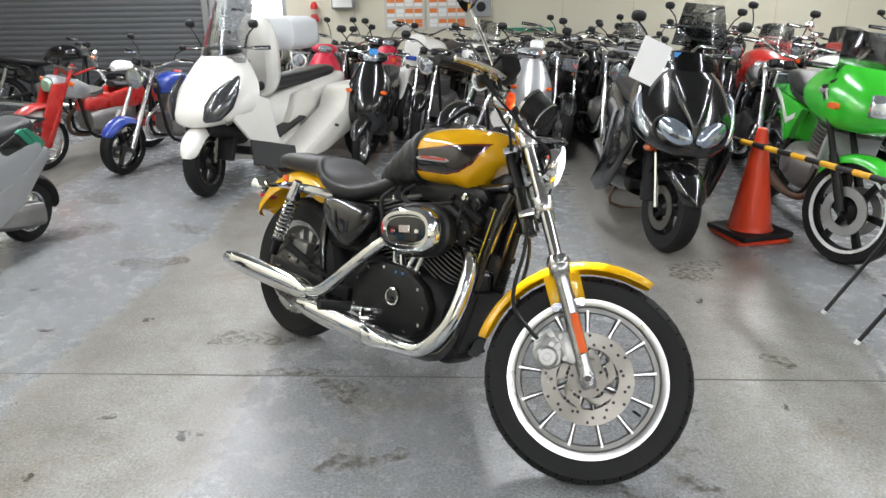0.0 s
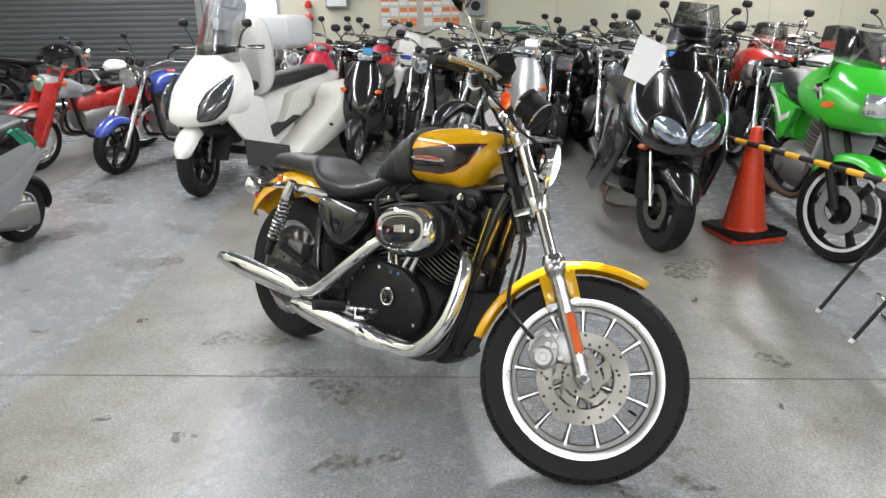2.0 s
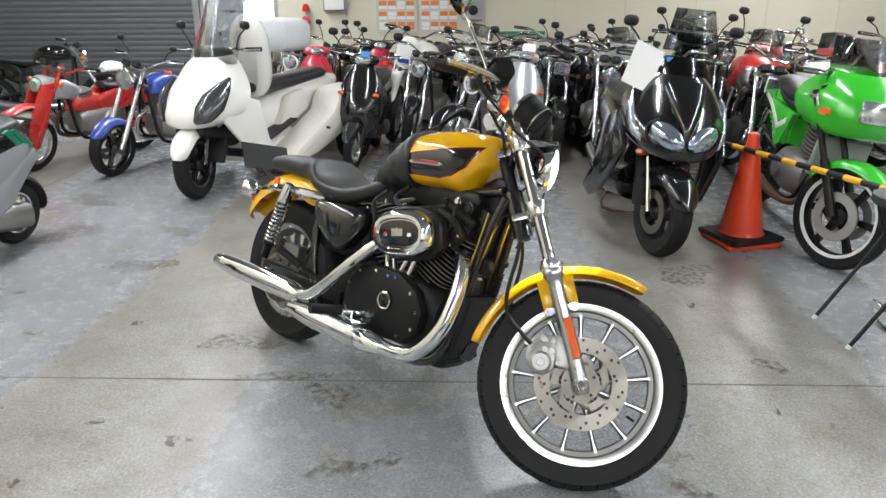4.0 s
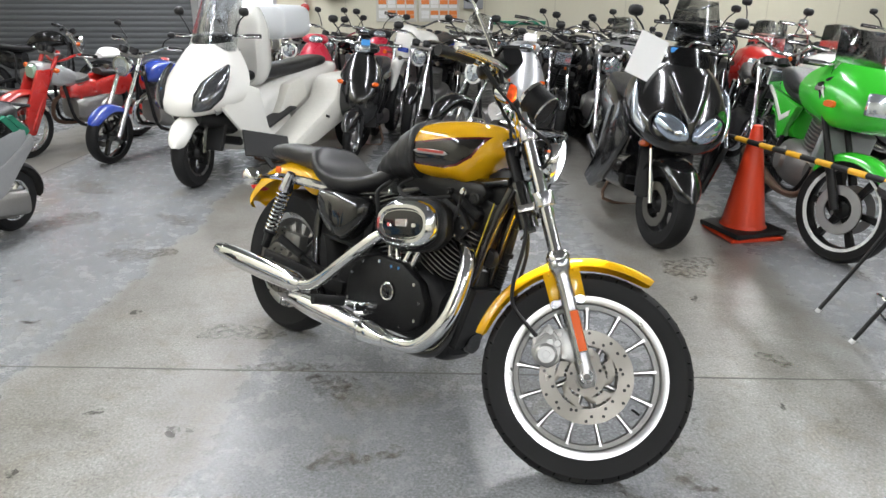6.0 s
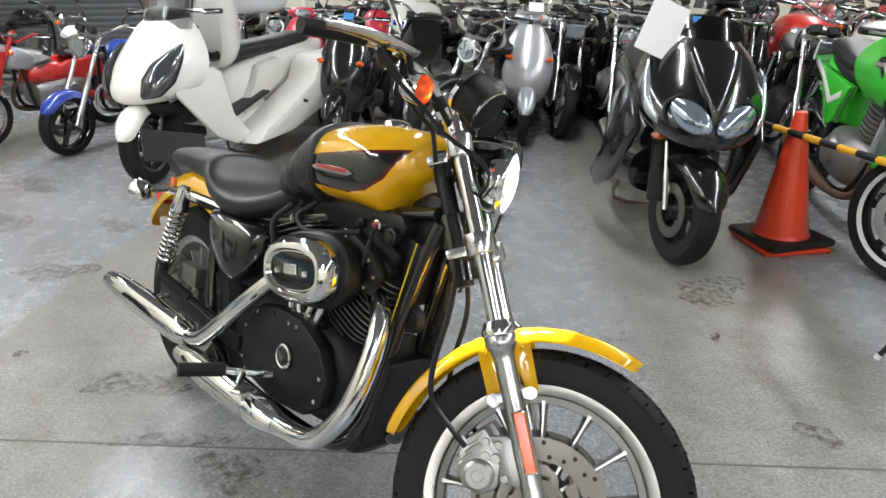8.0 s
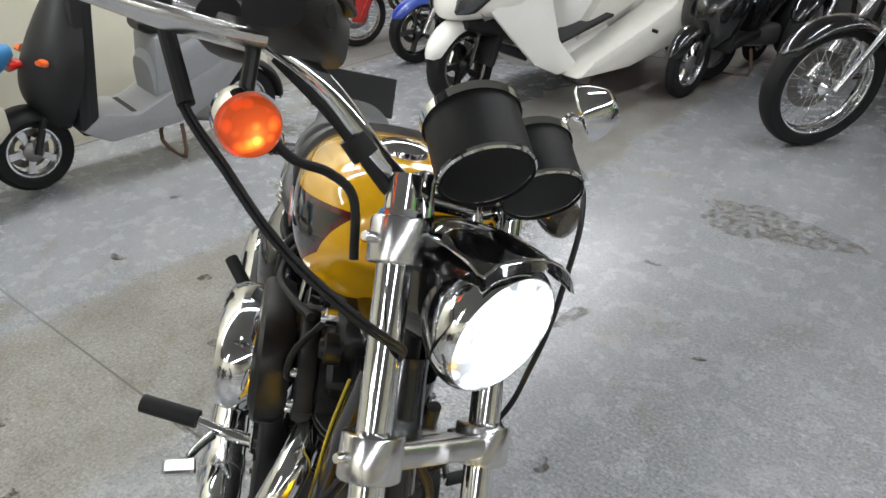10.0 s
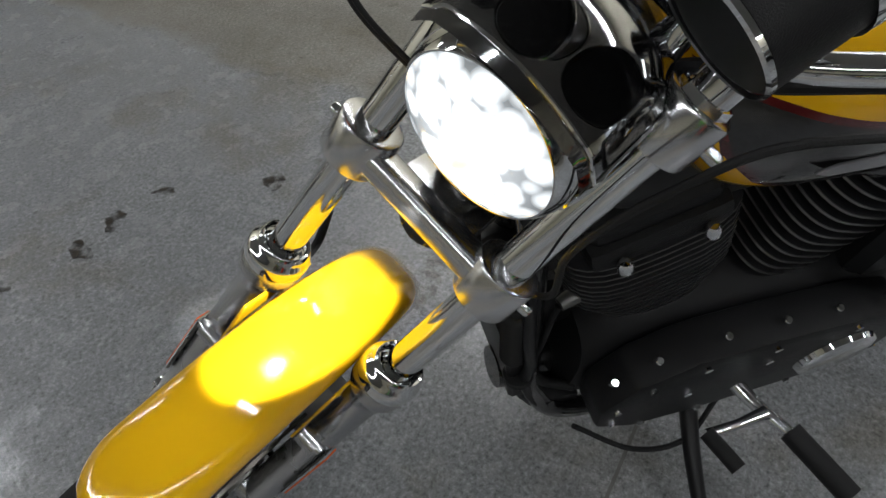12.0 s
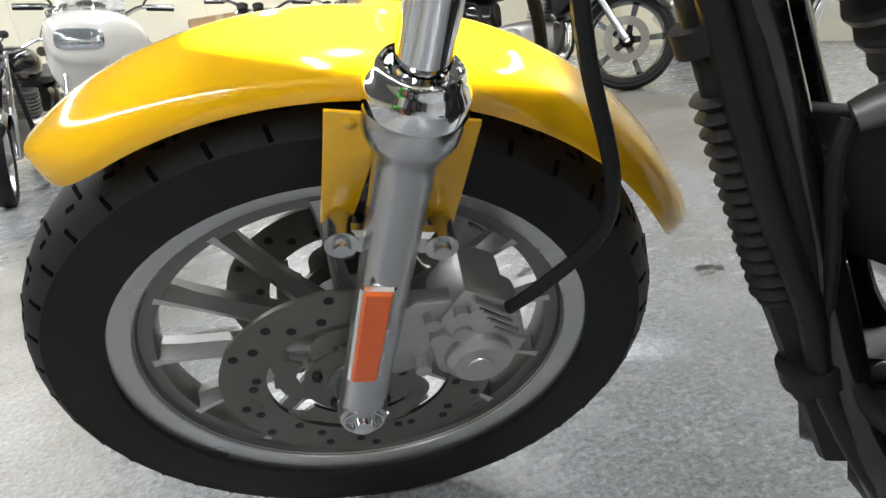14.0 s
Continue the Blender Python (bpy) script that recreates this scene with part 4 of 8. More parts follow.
# handlebar
bar_pts = [(-0.198, -0.425, 1.003), (-0.125, -0.325, 1.006), (-0.075, -0.262, 0.990), (-0.032, -0.195, 0.950), (-0.012, -0.118, 0.884), (-0.016, -0.06, 0.862), (-0.018, 0, 0.860)]
bar_pts += [(x, -y, z) for x, y, z in bar_pts[-2::-1]]
bar = part("handlebar", tube(bar_pts, 0.0125, 14, 6), CHROME, bike, "chrome handlebar", FORK)
for sgn in (-1, 1):
    def sy(p):
        return (p[0], p[1] * -sgn, p[2])
    part("grip", tube([sy(p) for p in ((-0.208, -0.440, 1.004), (-0.168, -0.385, 1.006), (-0.120, -0.318, 1.006))], [0.0165, 0.0172, 0.0165], 18), GRIP, bar, "black rubber grip")
    part("switch_housing", hull([(-0.03, 0, 0.018, 0.02, 0.022, 3), (0, 0, 0.026, 0.024, 0.026, 3.4), (0.03, 0, 0.024, 0.022, 0.024, 3)], 20), SATIN, bar, m=pose(-0.085, sgn * 0.272, 0.985, 0, 0, sgn * 58))
    part("riser", lathe([(0.0, 0.815), (0.018, 0.815), (0.016, 0.83), (0.014, 0.875), (0.018, 0.885), (0.0, 0.892)], "z", 18, -0.018, sgn * 0.045), CHROME, bar, "chrome handlebar riser")
    lv = tube([sy(p) for p in ((-0.030, -0.268, 0.968), (-0.042, -0.30, 0.965), (-0.064, -0.35, 0.966), (-0.10, -0.40, 0.975), (-0.140, -0.442, 0.982), (-0.156, -0.457, 0.984))], [0.014, 0.016, 0.0175, 0.0145, 0.0115, 0.0125], 16, flat=0.6, side=(0, 0, 1))
    part("lever_block", box(0.034, 0.046, 0.022, -0.050, sgn * 0.285, 0.972, 0.004, rot=(0, 0, sgn * 20), seg=2), ALLOY, bar)
    part("brake_lever" if sgn < 0 else "clutch_lever", lv, ALLOY, bike, "polished alloy hand lever", FORK)
    # signals
    sm = FORK @ pose(-0.035, sgn * 0.271, 0.888, 0, 30, sgn * 4) @ Matrix.Scale(0.84, 4)
    sig = part("turn_signal", lathe([(0.0, -0.052), (0.018, -0.05), (0.032, -0.035), (0.038, -0.01), (0.040, 0.004), (0.0, 0.004)], "x", 28), CHROME, bike, "round chrome turn signal", sm)
    if sgn < 0:
        part("signal_lens", lathe([(0.036, 0.004), (0.0365, 0.012), (0.031, 0.022), (0.016, 0.028), (0.0, 0.029)], "x", 28), lit_amber(), sig, "lit orange lens")
    else:
        part("signal_lens", lathe([(0.036, 0.004), (0.0365, 0.012), (0.031, 0.022), (0.016, 0.028), (0.0, 0.029)], "x", 28), surface("smoked_lens", (0.085, 0.078, 0.065), 0.09, 0.25, vary=0.6, scale=60, bump=0.5, grain=120, coat=0.5), sig, "clear smoked lens")
    part("signal_stem", rod((-0.03, 0, 0.025), (-0.055, 0, 0.075), 0.009, 10), SATIN, sig)
# brake fluid box on the right bar end
mc = hull([(-0.045, 0, 0.024, 0.022, 0.026, 4), (0.0, 0, 0.03, 0.024, 0.028, 5), (0.05, 0, 0.028, 0.022, 0.026, 4)], 20)
mcyl = part("master_cylinder", mc, SATIN, bike, "black brake master cylinder", FORK @ pose(-0.022, -0.235, 0.998, 0, 0, -62) @ Matrix.Scale(1.15, 4))
part("reservoir_lid", box(0.098, 0.058, 0.008, 0.003, 0, 0.026, 0.003, seg=2), SATIN, mcyl)
part("sight_glass", lathe([(0.0, 0.031), (0.010, 0.031), (0.012, 0.027)], "y", 16, 0.01, 0, 0.0), SATIN, mcyl)
# mirrors
for sgn in (-1, 1):
    st = tube([(-0.035, 0.225, 0.985), (-0.025, 0.235, 1.02), (-0.04, 0.275, 1.045), (-0.068, 0.345, 1.06), (-0.078, 0.372, 1.068)] if sgn > 0 else
              [(-0.05, -0.262, 1.02), (-0.055, -0.268, 1.07), (-0.07, -0.29, 1.16), (-0.085, -0.33, 1.22)], 0.0055, 10)
    mi = part("mirror_stem", st, CHROME, bike, "chrome mirror stem", FORK)
    mp = pose(-0.080, 0.386, 1.082, 0, -20, 22) if sgn > 0 else pose(-0.09, -0.345, 1.235, 0, -20, 10)
    part("mirror_shell", hull([(0.052, 0, 0.012, 0.01, 0.01, 2), (0.044, 0, 0.034, 0.026, 0.026, 2.2), (0.02, 0, 0.052, 0.040, 0.040, 2.3), (0.0, 0, 0.060, 0.045, 0.045, 2.4), (-0.006, 0, 0.059, 0.044, 0.044, 2.4)], 28, 4), CHROME, mi, "chrome teardrop mirror shell", mp)
    part("mirror_glass", hull([(-0.0075, 0, 0.056, 0.041, 0.041, 2.4), (-0.006, 0, 0.057, 0.042, 0.042, 2.4)], 28, 1), MIRROR, mi, m=mp)
# cables and hoses
def cable(pts, r, label="", mat=None, m=FORK):
    return part("cable", tube(pts, r, 10, 7), mat or GRIP, bike, label, m)


CABLE_PTS = [(-0.09, -0.335, 0.965), (-0.064, -0.318, 0.896), (-0.031, -0.286, 0.842), (-0.011, -0.256, 0.80), (0.018, -0.231, 0.765), (0.045, -0.207, 0.739), (0.057, -0.18, 0.72), (0.055, -0.143, 0.704), (0.03, -0.093, 0.689), (-0.03, -0.05, 0.66)]
cable(CABLE_PTS, 0.0027, "black throttle cable")
cable([(x - 0.002, y - 0.002, z - 0.0045) for x, y, z in CABLE_PTS], 0.0027, "black throttle cable")
part("cable_boot", tube(CABLE_PTS[0:2], 0.0085, 10, 3), GRIP, bike, m=FORK)
part("cable_elbow", tube([(-0.10, -0.30, 0.985), (-0.092, -0.325, 0.978), (-0.085, -0.334, 0.955)], 0.005, 10), CHROME, bike, m=FORK)
cable([(-0.06, -0.262, 0.965), (-0.075, -0.245, 0.915), (-0.065, -0.20, 0.875), (-0.06, -0.15, 0.868), (-0.05, -0.12, 0.845), (-0.06, -0.10, 0.78)], 0.0055, "black brake hose")
cable([(-0.05, 0.262, 0.965), (0.03, 0.21, 0.93), (0.078, 0.145, 0.865), (0.08, 0.124, 0.80), (0.070, 0.114, 0.735), (0.045, 0.116, 0.675), (-0.01, 0.138, 0.60), (-0.10, 0.10, 0.50)], 0.0037, "black clutch cable")
for sgn in (-1, 1):
    cable([(-0.07, sgn * 0.03, 0.56), (-0.075, sgn * 0.09, 0.50), (-0.10, sgn * 0.115, 0.43), (-0.155, sgn * 0.115, 0.33), (-0.17, sgn * 0.105, 0.26), (-0.14, sgn * 0.10, 0.19), (-0.115, sgn * 0.09, 0.14)], 0.0065, "black brake hose")
    cable([(-0.06, sgn * 0.235, 0.968), (-0.03, sgn * 0.175, 0.918), (-0.012, sgn * 0.115, 0.862), (-0.015, sgn * 0.07, 0.835), (-0.05, sgn * 0.03, 0.76)], 0.0068, "black wiring sleeve")
part("cable_clip", rod((-0.022, -0.155, 0.905), (-0.017, -0.138, 0.888), 0.0165, 12), GRIP, bike, m=FORK)

# ---- tank
def tank_paint():
    m = bpy.data.materials.new("tank_paint")
    t, b = nodes_of(m)
    co = t.nodes.new("ShaderNodeTexCoord")
    sp = t.nodes.new("ShaderNodeSeparateXYZ")
    t.links.new(co.outputs["Object"], sp.inputs[0])
    def math_node(op, a, b_):
        nd = t.nodes.new("ShaderNodeMath")
        nd.operation = op
        for i, v in enumerate((a, b_)):
            if isinstance(v, (int, float)):
                nd.inputs[i].default_value = v
            else:
                t.links.new(v, nd.inputs[i])
        return nd.outputs[0]
    dist = None
    # each edge of the black panel: a point, its slope, and the side that is inside
    for x0, z0, slope, side in ((0.735, 0.951, 0.216, -1), (0.75, 0.876, 0.047, 1), (0.90, 0.883, 0.31, 1), (0.955, 0.900, 0.83, 1), (1.0, 0.9375, 1.93, 1)):
        cz = side / math.sqrt(1 + slope * slope)
        cx, c = -slope * cz, (slope * x0 - z0) * cz
        v = math_node("ADD", math_node("ADD", math_node("MULTIPLY", sp.outputs["X"], cx), math_node("MULTIPLY", sp.outputs["Z"], cz)), c)
        dist = v if dist is None else math_node("MINIMUM", dist, v)
    inside = math_node("GREATER_THAN", dist, 0.0)
    core = math_node("GREATER_THAN", dist, 0.007)
    n = t.nodes.new("ShaderNodeTexNoise")
    n.inputs["Scale"].default_value = 14
    t.links.new(co.outputs["Object"], n.inputs["Vector"])
    yel = t.nodes.new("ShaderNodeMix")
    yel.data_type = "RGBA"
    yel.inputs["A"].default_value, yel.inputs["B"].default_value = (0.72, 0.385, 0.005, 1), (0.77, 0.42, 0.007, 1)
    t.links.new(n.outputs["Fac"], yel.inputs["Factor"])
    m1 = t.nodes.new("ShaderNodeMix")
    m1.data_type = "RGBA"
    m1.inputs["B"].default_value = (0.09, 0.008, 0.008, 1)
    t.links.new(yel.outputs["Result"], m1.inputs["A"])
    t.links.new(inside, m1.inputs["Factor"])
    m2 = t.nodes.new("ShaderNodeMix")
    m2.data_type = "RGBA"
    m2.inputs["B"].default_value = (0.012, 0.011, 0.011, 1)
    t.links.new(m1.outputs["Result"], m2.inputs["A"])
    t.links.new(core, m2.inputs["Factor"])
    t.links.new(m2.outputs["Result"], b.inputs["Base Color"])
    b.inputs["Roughness"].default_value = 0.09
    b.inputs["Coat Weight"].default_value = 0.7
    return m


TANK_ST = [(0.585, 0.905, 0.03, 0.03, 0.03, 2.2), (0.62, 0.915, 0.085, 0.06, 0.06, 2.3), (0.69, 0.93, 0.126, 0.086, 0.09, 2.5), (0.78, 0.938, 0.146, 0.106, 0.105, 2.5), (0.88, 0.946, 0.149, 0.114, 0.106, 2.5),
           (0.935, 0.952, 0.143, 0.111, 0.112, 2.5), (0.968, 0.957, 0.132, 0.105, 0.109, 2.5), (0.997, 0.962, 0.118, 0.100, 0.080, 2.5), (1.026, 0.967, 0.098, 0.090, 0.046, 2.3), (1.050, 0.971, 0.068, 0.074, 0.026, 2.2), (1.064, 0.976, 0.025, 0.044, 0.014, 2.0)]
tank = part("fuel_tank", hull(TANK_ST, 48, 6), tank_paint(), bike, "yellow fuel tank with a black side panel")
WRINKLED = surface("wrinkled_vinyl", (0.02, 0.02, 0.021), 0.38, vary=0.3, bump=0.3, grain=90)
cov = hull([(0.485, 0.805, 0.050, 0.020, 0.03, 2.2), (0.52, 0.822, 0.088, 0.042, 0.05, 2.3), (0.58, 0.858, 0.118, 0.068, 0.075, 2.4), (0.64, 0.898, 0.134, 0.088, 0.098, 2.4), (0.70, 0.928, 0.146, 0.104, 0.116, 2.5), (0.738, 0.938, 0.150, 0.109, 0.122, 2.5), (0.745, 0.938, 0.146, 0.105, 0.118, 2.5)], 48, 6)
for v_ in cov.verts:
    # soft folds that run down the flanks
    fold = 1 + 0.022 * math.sin(95 * v_.co.x + 30 * (v_.co.z - 0.9)) + 0.012 * math.sin(170 * v_.co.x - 22 * v_.co.z)
    v_.co.y *= fold
    v_.co.z = 0.9 + (v_.co.z - 0.9) * (1 + 0.5 * (fold - 1))
part("tank_cover", cov, WRINKLED, tank, "wrinkled black vinyl bib at the tank's rear", sharp=60)
emb = plate([(0.757, 0.924), (0.775, 0.931), (0.84, 0.939), (0.905, 0.940), (0.925, 0.933), (0.905, 0.925), (0.84, 0.921), (0.775, 0.917)], 0.003, "xz", -0.1505, bevel=0.0008)
emblem = part("emblem", emb, surface("emblem_silver", (0.34, 0.34, 0.35), 0.3, 0.8, vary=0.2, scale=60), tank, "silver winged emblem plate")
part("emblem_bar", box(0.125, 0.002, 0.009, 0.842, -0.1528, 0.9325, rot=(0, -3, 0)), surface("emblem_red", (0.35, 0.03, 0.025), 0.3), tank, "row of unreadable red letters")
twin("emblem", emblem, tank, pose(0, 0.301, 0, 0, 0, 0))
part("filler_cap", lathe([(0.0, 0.014), (0.020, 0.013), (0.033, 0.008), (0.036, 0.0), (0.036, -0.012)], "z", 28, 0.905, -0.012, 1.062), CHROME, tank, "chrome filler cap")

# ---- seat
seat_st = [(-0.235, 0.775, 0.045, 0.02, 0.02, 2.4), (-0.20, 0.785, 0.078, 0.035, 0.035, 2.6), (-0.08, 0.795, 0.095, 0.045, 0.045, 2.8), (0.05, 0.795, 0.108, 0.05, 0.05, 2.8), (0.14, 0.80, 0.128, 0.055, 0.06, 2.8),
           (0.18, 0.79, 0.145, 0.05, 0.06, 2.8), (0.24, 0.762, 0.158, 0.03, 0.055, 3.0), (0.33, 0.745, 0.165, 0.022, 0.06, 3.2), (0.43, 0.748, 0.155, 0.025, 0.055, 3.0), (0.52, 0.775, 0.128, 0.035, 0.05, 2.8),
           (0.59, 0.815, 0.10, 0.04, 0.05, 2.6), (0.63, 0.845, 0.06, 0.03, 0.04, 2.2)]
seat = part("seat", hull(seat_st, 40, 5), LEATHER, bike, "black leather two-up seat")
part("seat_seam", tube([(0.165, -0.13, 0.79), (0.160, -0.10, 0.838), (0.155, 0, 0.855), (0.160, 0.10, 0.838), (0.165, 0.13, 0.79)], 0.004, 8), LEATHER, seat)
# ---- rear fender, plate bracket, lamps
rf = part("rear_fender", mudguard(0.425, 0.185, 58, 156, drop=0.085, n=40, m=16, x=-0.01, z=0.345, taper=0.10), YELLOW, bike, "glossy yellow rear fender")
part("tail_lamp", hull([(-0.42, 0.60, 0.03, 0.025, 0.025, 2.2), (-0.39, 0.60, 0.042, 0.035, 0.035, 2.4), (-0.35, 0.61, 0.042, 0.035, 0.035, 2.4)], 20), REDLENS, bike, "red tail lamp")
part("plate_bracket", box(0.008, 0.26, 0.13, -0.40, 0.02, 0.79, 0.003, rot=(0, -28, 0)), SATIN, bike, "black number plate bracket")
part("plate_arm", box(0.12, 0.03, 0.006, -0.34, 0, 0.72, rot=(0, 25, 0)), SATIN, bike)
for sgn in (-1, 1):
    part("fender_strut", tube([(0.30, sgn * 0.125, 0.70), (0.10, sgn * 0.125, 0.695), (-0.06, sgn * 0.118, 0.685), (-0.14, sgn * 0.11, 0.672)], [0.02, 0.02, 0.016, 0.012], 10, flat=1.0), CHROME, bike, "chrome fender strut")
    sig = part("turn_signal", lathe([(0.0, 0.052), (0.018, 0.05), (0.032, 0.035), (0.038, 0.01), (0.040, -0.004), (0.0, -0.004)], "x", 28), CHROME, bike, "round chrome turn signal", pose(-0.15, sgn * 0.205, 0.665, 0, 0, 0))
    part("signal_lens", lathe([(0.036, -0.004), (0.034, -0.016), (0.016, -0.026), (0.0, -0.027)], "x", 24), AMBER, sig, "orange lens")
    part("signal_stem", rod((0.005, -sgn * 0.02, 0), (0.02, -sgn * 0.11, 0.012), 0.009, 10), CHROME, sig)
    part("side_reflector", box(0.035, 0.01, 0.028, -0.075, sgn * 0.122, 0.715, 0.003), AMBER, bike, "small orange side reflector")
    # shocks
    a, b = Vector((0.042, sgn * 0.142, 0.690)), Vector((-0.057, sgn * 0.142, 0.385))
    ax = (b - a).normalized()
    sh = part("shock_absorber", rod(a, b, 0.013), CHROME, bike, "chrome coil-over shock absorber")
    u = ax.cross(Vector((0, 1, 0))).normalized()
    w = ax.cross(u)
    coil = [a + ax * (0.05 + 0.21 * i / 132) + (u * math.cos(i * 2 * math.pi / 12) + w * math.sin(i * 2 * math.pi / 12)) * 0.026 for i in range(133)]
    part("spring", tube(coil, 0.0048, 8, 1), CHROME, sh, "chrome coil spring")
    part("shock_top", lathe([(0.0, -0.03), (0.018, -0.03), (0.022, -0.01), (0.030, 0.045), (0.030, 0.052), (0.0, 0.052)], "z", 20), CHROME, sh, m=Matrix.Translation(a) @ ax.to_track_quat("Z", "Y").to_matrix().to_4x4())
    part("shock_base", lathe([(0.0, 0.255), (0.030, 0.255), (0.030, 0.265), (0.02, 0.28), (0.018, 0.335), (0.0, 0.335)], "z", 20), SATIN, sh, m=Matrix.Translation(a) @ ax.to_track_quat("Z", "Y").to_matrix().to_4x4())
    part("swingarm", box(0.56, 0.03, 0.055, 0.20, sgn * 0.118, 0.325, 0.008, seg=2), SATIN, bike, "black swingarm")
    part("frame_rail", tube([(1.12, sgn * 0.030, 0.88), (0.85, sgn * 0.035, 0.82), (0.58, sgn * 0.070, 0.735), (0.36, sgn * 0.105, 0.69), (0.26, sgn * 0.12, 0.60), (0.30, sgn * 0.13, 0.36), (0.40, sgn * 0.12, 0.22)], 0.018, 12), BLACK, bike, "black frame tube")
    part("down_tube", tube([(1.135, sgn * 0.03, 0.86), (1.095, sgn * 0.040, 0.72), (1.047, sgn * 0.058, 0.44), (1.015, sgn * 0.075, 0.29), (0.93, sgn * 0.105, 0.215), (0.6, sgn * 0.115, 0.205), (0.40, sgn * 0.12, 0.22)], 0.019, 14), BLACK, bike, "black frame down tube")
part("steering_head", rod((1.133, 0, 0.88), (1.213, 0, 0.74), 0.034, 18), BLACK, bike, "black steering head")
rear_wheel = cast_wheel("rear_wheel", bike, 0.322, 0.152, 0.218, pose(0, 0, 0.322), discs=(-0.095,), rim_w=0.09, label="cast alloy rear wheel")
part("rear_axle", rod((0, -0.17, 0.322), (0, 0.17, 0.322), 0.014), CHROME, bike)
part("belt_pulley", lathe([(0.03, 0.085), (0.105, 0.085), (0.108, 0.09), (0.108, 0.112), (0.105, 0.116), (0.03, 0.116)], "y", 48, 0, 0, 0.322), SATIN, bike, "black belt pulley")
part("rear_caliper", box(0.11, 0.05, 0.07, 0.10, -0.10, 0.43, 0.012, seg=2), CAST, bike, "grey rear brake caliper")
part("drive_belt", tube([(0, 0.10, 0.43), (0.45, 0.10, 0.40), (0.50, 0.10, 0.34), (0.45, 0.10, 0.29), (0, 0.10, 0.214)], 0.006, 8), GRIP, bike)

# ---- engine
crank = bmesh.new()
hull([(0.40, 0.36, 0.10, 0.10, 0.10, 4), (0.46, 0.37, 0.115, 0.14, 0.13, 4), (0.70, 0.37, 0.118, 0.15, 0.15, 3.4), (0.90, 0.37, 0.115, 0.14, 0.14, 3.2), (0.97, 0.36, 0.10, 0.10, 0.10, 3)], 32, bm=crank)
engine = part("engine", crank, ENGINE, bike, "black air-cooled V-twin engine")
C = Vector((0.755, 0, 0.40))
FINS = surface("fin_edge", (0.045, 0.045, 0.047), 0.34, 0.45, vary=0.3, bump=0.2, grain=500)


def oval(w, h, n=40, q=3.0):
    return [(w * math.copysign(abs(math.cos(2 * math.pi * i / n)) ** (2 / q), math.cos(2 * math.pi * i / n)), h * math.copysign(abs(math.sin(2 * math.pi * i / n)) ** (2 / q), math.sin(2 * math.pi * i / n))) for i in range(n)]


bolt_bm = lathe([(0.0, 0.006), (0.005, 0.006), (0.0065, 0.004), (0.0065, -0.004), (0.0, -0.004)], "y", 10)
BOLT = part("cover_bolt", bolt_bm, CHROME, engine, "chrome bolt", pose(0.75, -0.147, 0.49))


def bolt(x, y, z, flip=False):
    twin("cover_bolt", BOLT, engine, pose(x, y, z, 0, 0, 180 if flip else 0))


FIN_TIP = surface("machined_fin_tip", (0.24, 0.24, 0.235), 0.4, 0.9, vary=0.15)
for k, tilt in ((0, -22.5), (1, 22.5)):
    m = Matrix.Translation(C + Vector((0.062 if k else -0.055, 0, 0))) @ pose(0, 0, 0, 0, tilt, 0)
    rows = []
    tips = bmesh.new()
    for i in range(14):
        h = 0.110 + i * 0.0175
        wide = (0.084 + 0.036 * min(1, i / 4)) if k else (0.078 + 0.030 * min(1, i / 9))
        deep = 0.076 + 0.012 * min(1, i / 9)
        for dz, hw, hd in ((0.0, 0.056, 0.055), (0.0065, 0.056, 0.055), (0.0067, wide, deep), (0.0112, wide, deep), (0.0114, 0.056, 0.055)):
            rows.append([(x, y, h + dz) for x, y in oval(hw, hd, 28, 3.4)])
        rings([[(x, y, h + dz) for x, y in oval(wide + 0.0006, deep + 0.0006, 28, 3.4)] for dz in (0.0074, 0.0106)], bm=tips, caps=False)
    cyl = part("cylinder", rings(rows), FINS, bike, "finned black cylinder with bright fin edges", m, sharp=30)
    tagged(part("fin_edge", tips, FIN_TIP, cyl, "machined bright fin edges"), kind="stuff")
    for yy in (-0.085, 0.092):
        for xx in (-0.055, 0.05):
            part("head_bolt", lathe([(0.0, 0.014), (0.006, 0.0135), (0.009, 0.009), (0.0105, 0.0), (0.0105, -0.006)], "z", 14, xx, yy, 0.355), CHROME, cyl, "chrome dome bolt")
    head = bmesh.new()
    box(0.175, 0.17, 0.05, 0, 0, 0.365, 0.014, bm=head, seg=2)
    box(0.16, 0.15, 0.045, 0, 0, 0.40, 0.02, bm=head, seg=3)
    part("rocker_cover", head, ENGINE, engine, "black rocker cover", m)
    for xx in (-0.06, 0.06):
        for yy in (-0.077, 0.077):
            twin("cover_bolt", BOLT, engine, m @ pose(xx, yy, 0.375, 0, 0, 180 if yy > 0 else 0))
    # pushrod tubes on the right
    for xx in (-0.018, 0.018):
        part("pushrod_tube", tube([(C.x + xx * 1.2 + (0.02 if k else -0.02), -0.112, 0.455), (C.x + (0.10 if k else -0.10) + xx, -0.095, 0.70)], [0.012, 0.010], 12, steps=1), CHROME, engine, "chrome pushrod tube")
    part("tappet_block", box(0.065, 0.04, 0.05, C.x + (0.045 if k else -0.045), -0.108, 0.485, 0.008, rot=(0, tilt, 0), seg=2), ALLOY, engine)
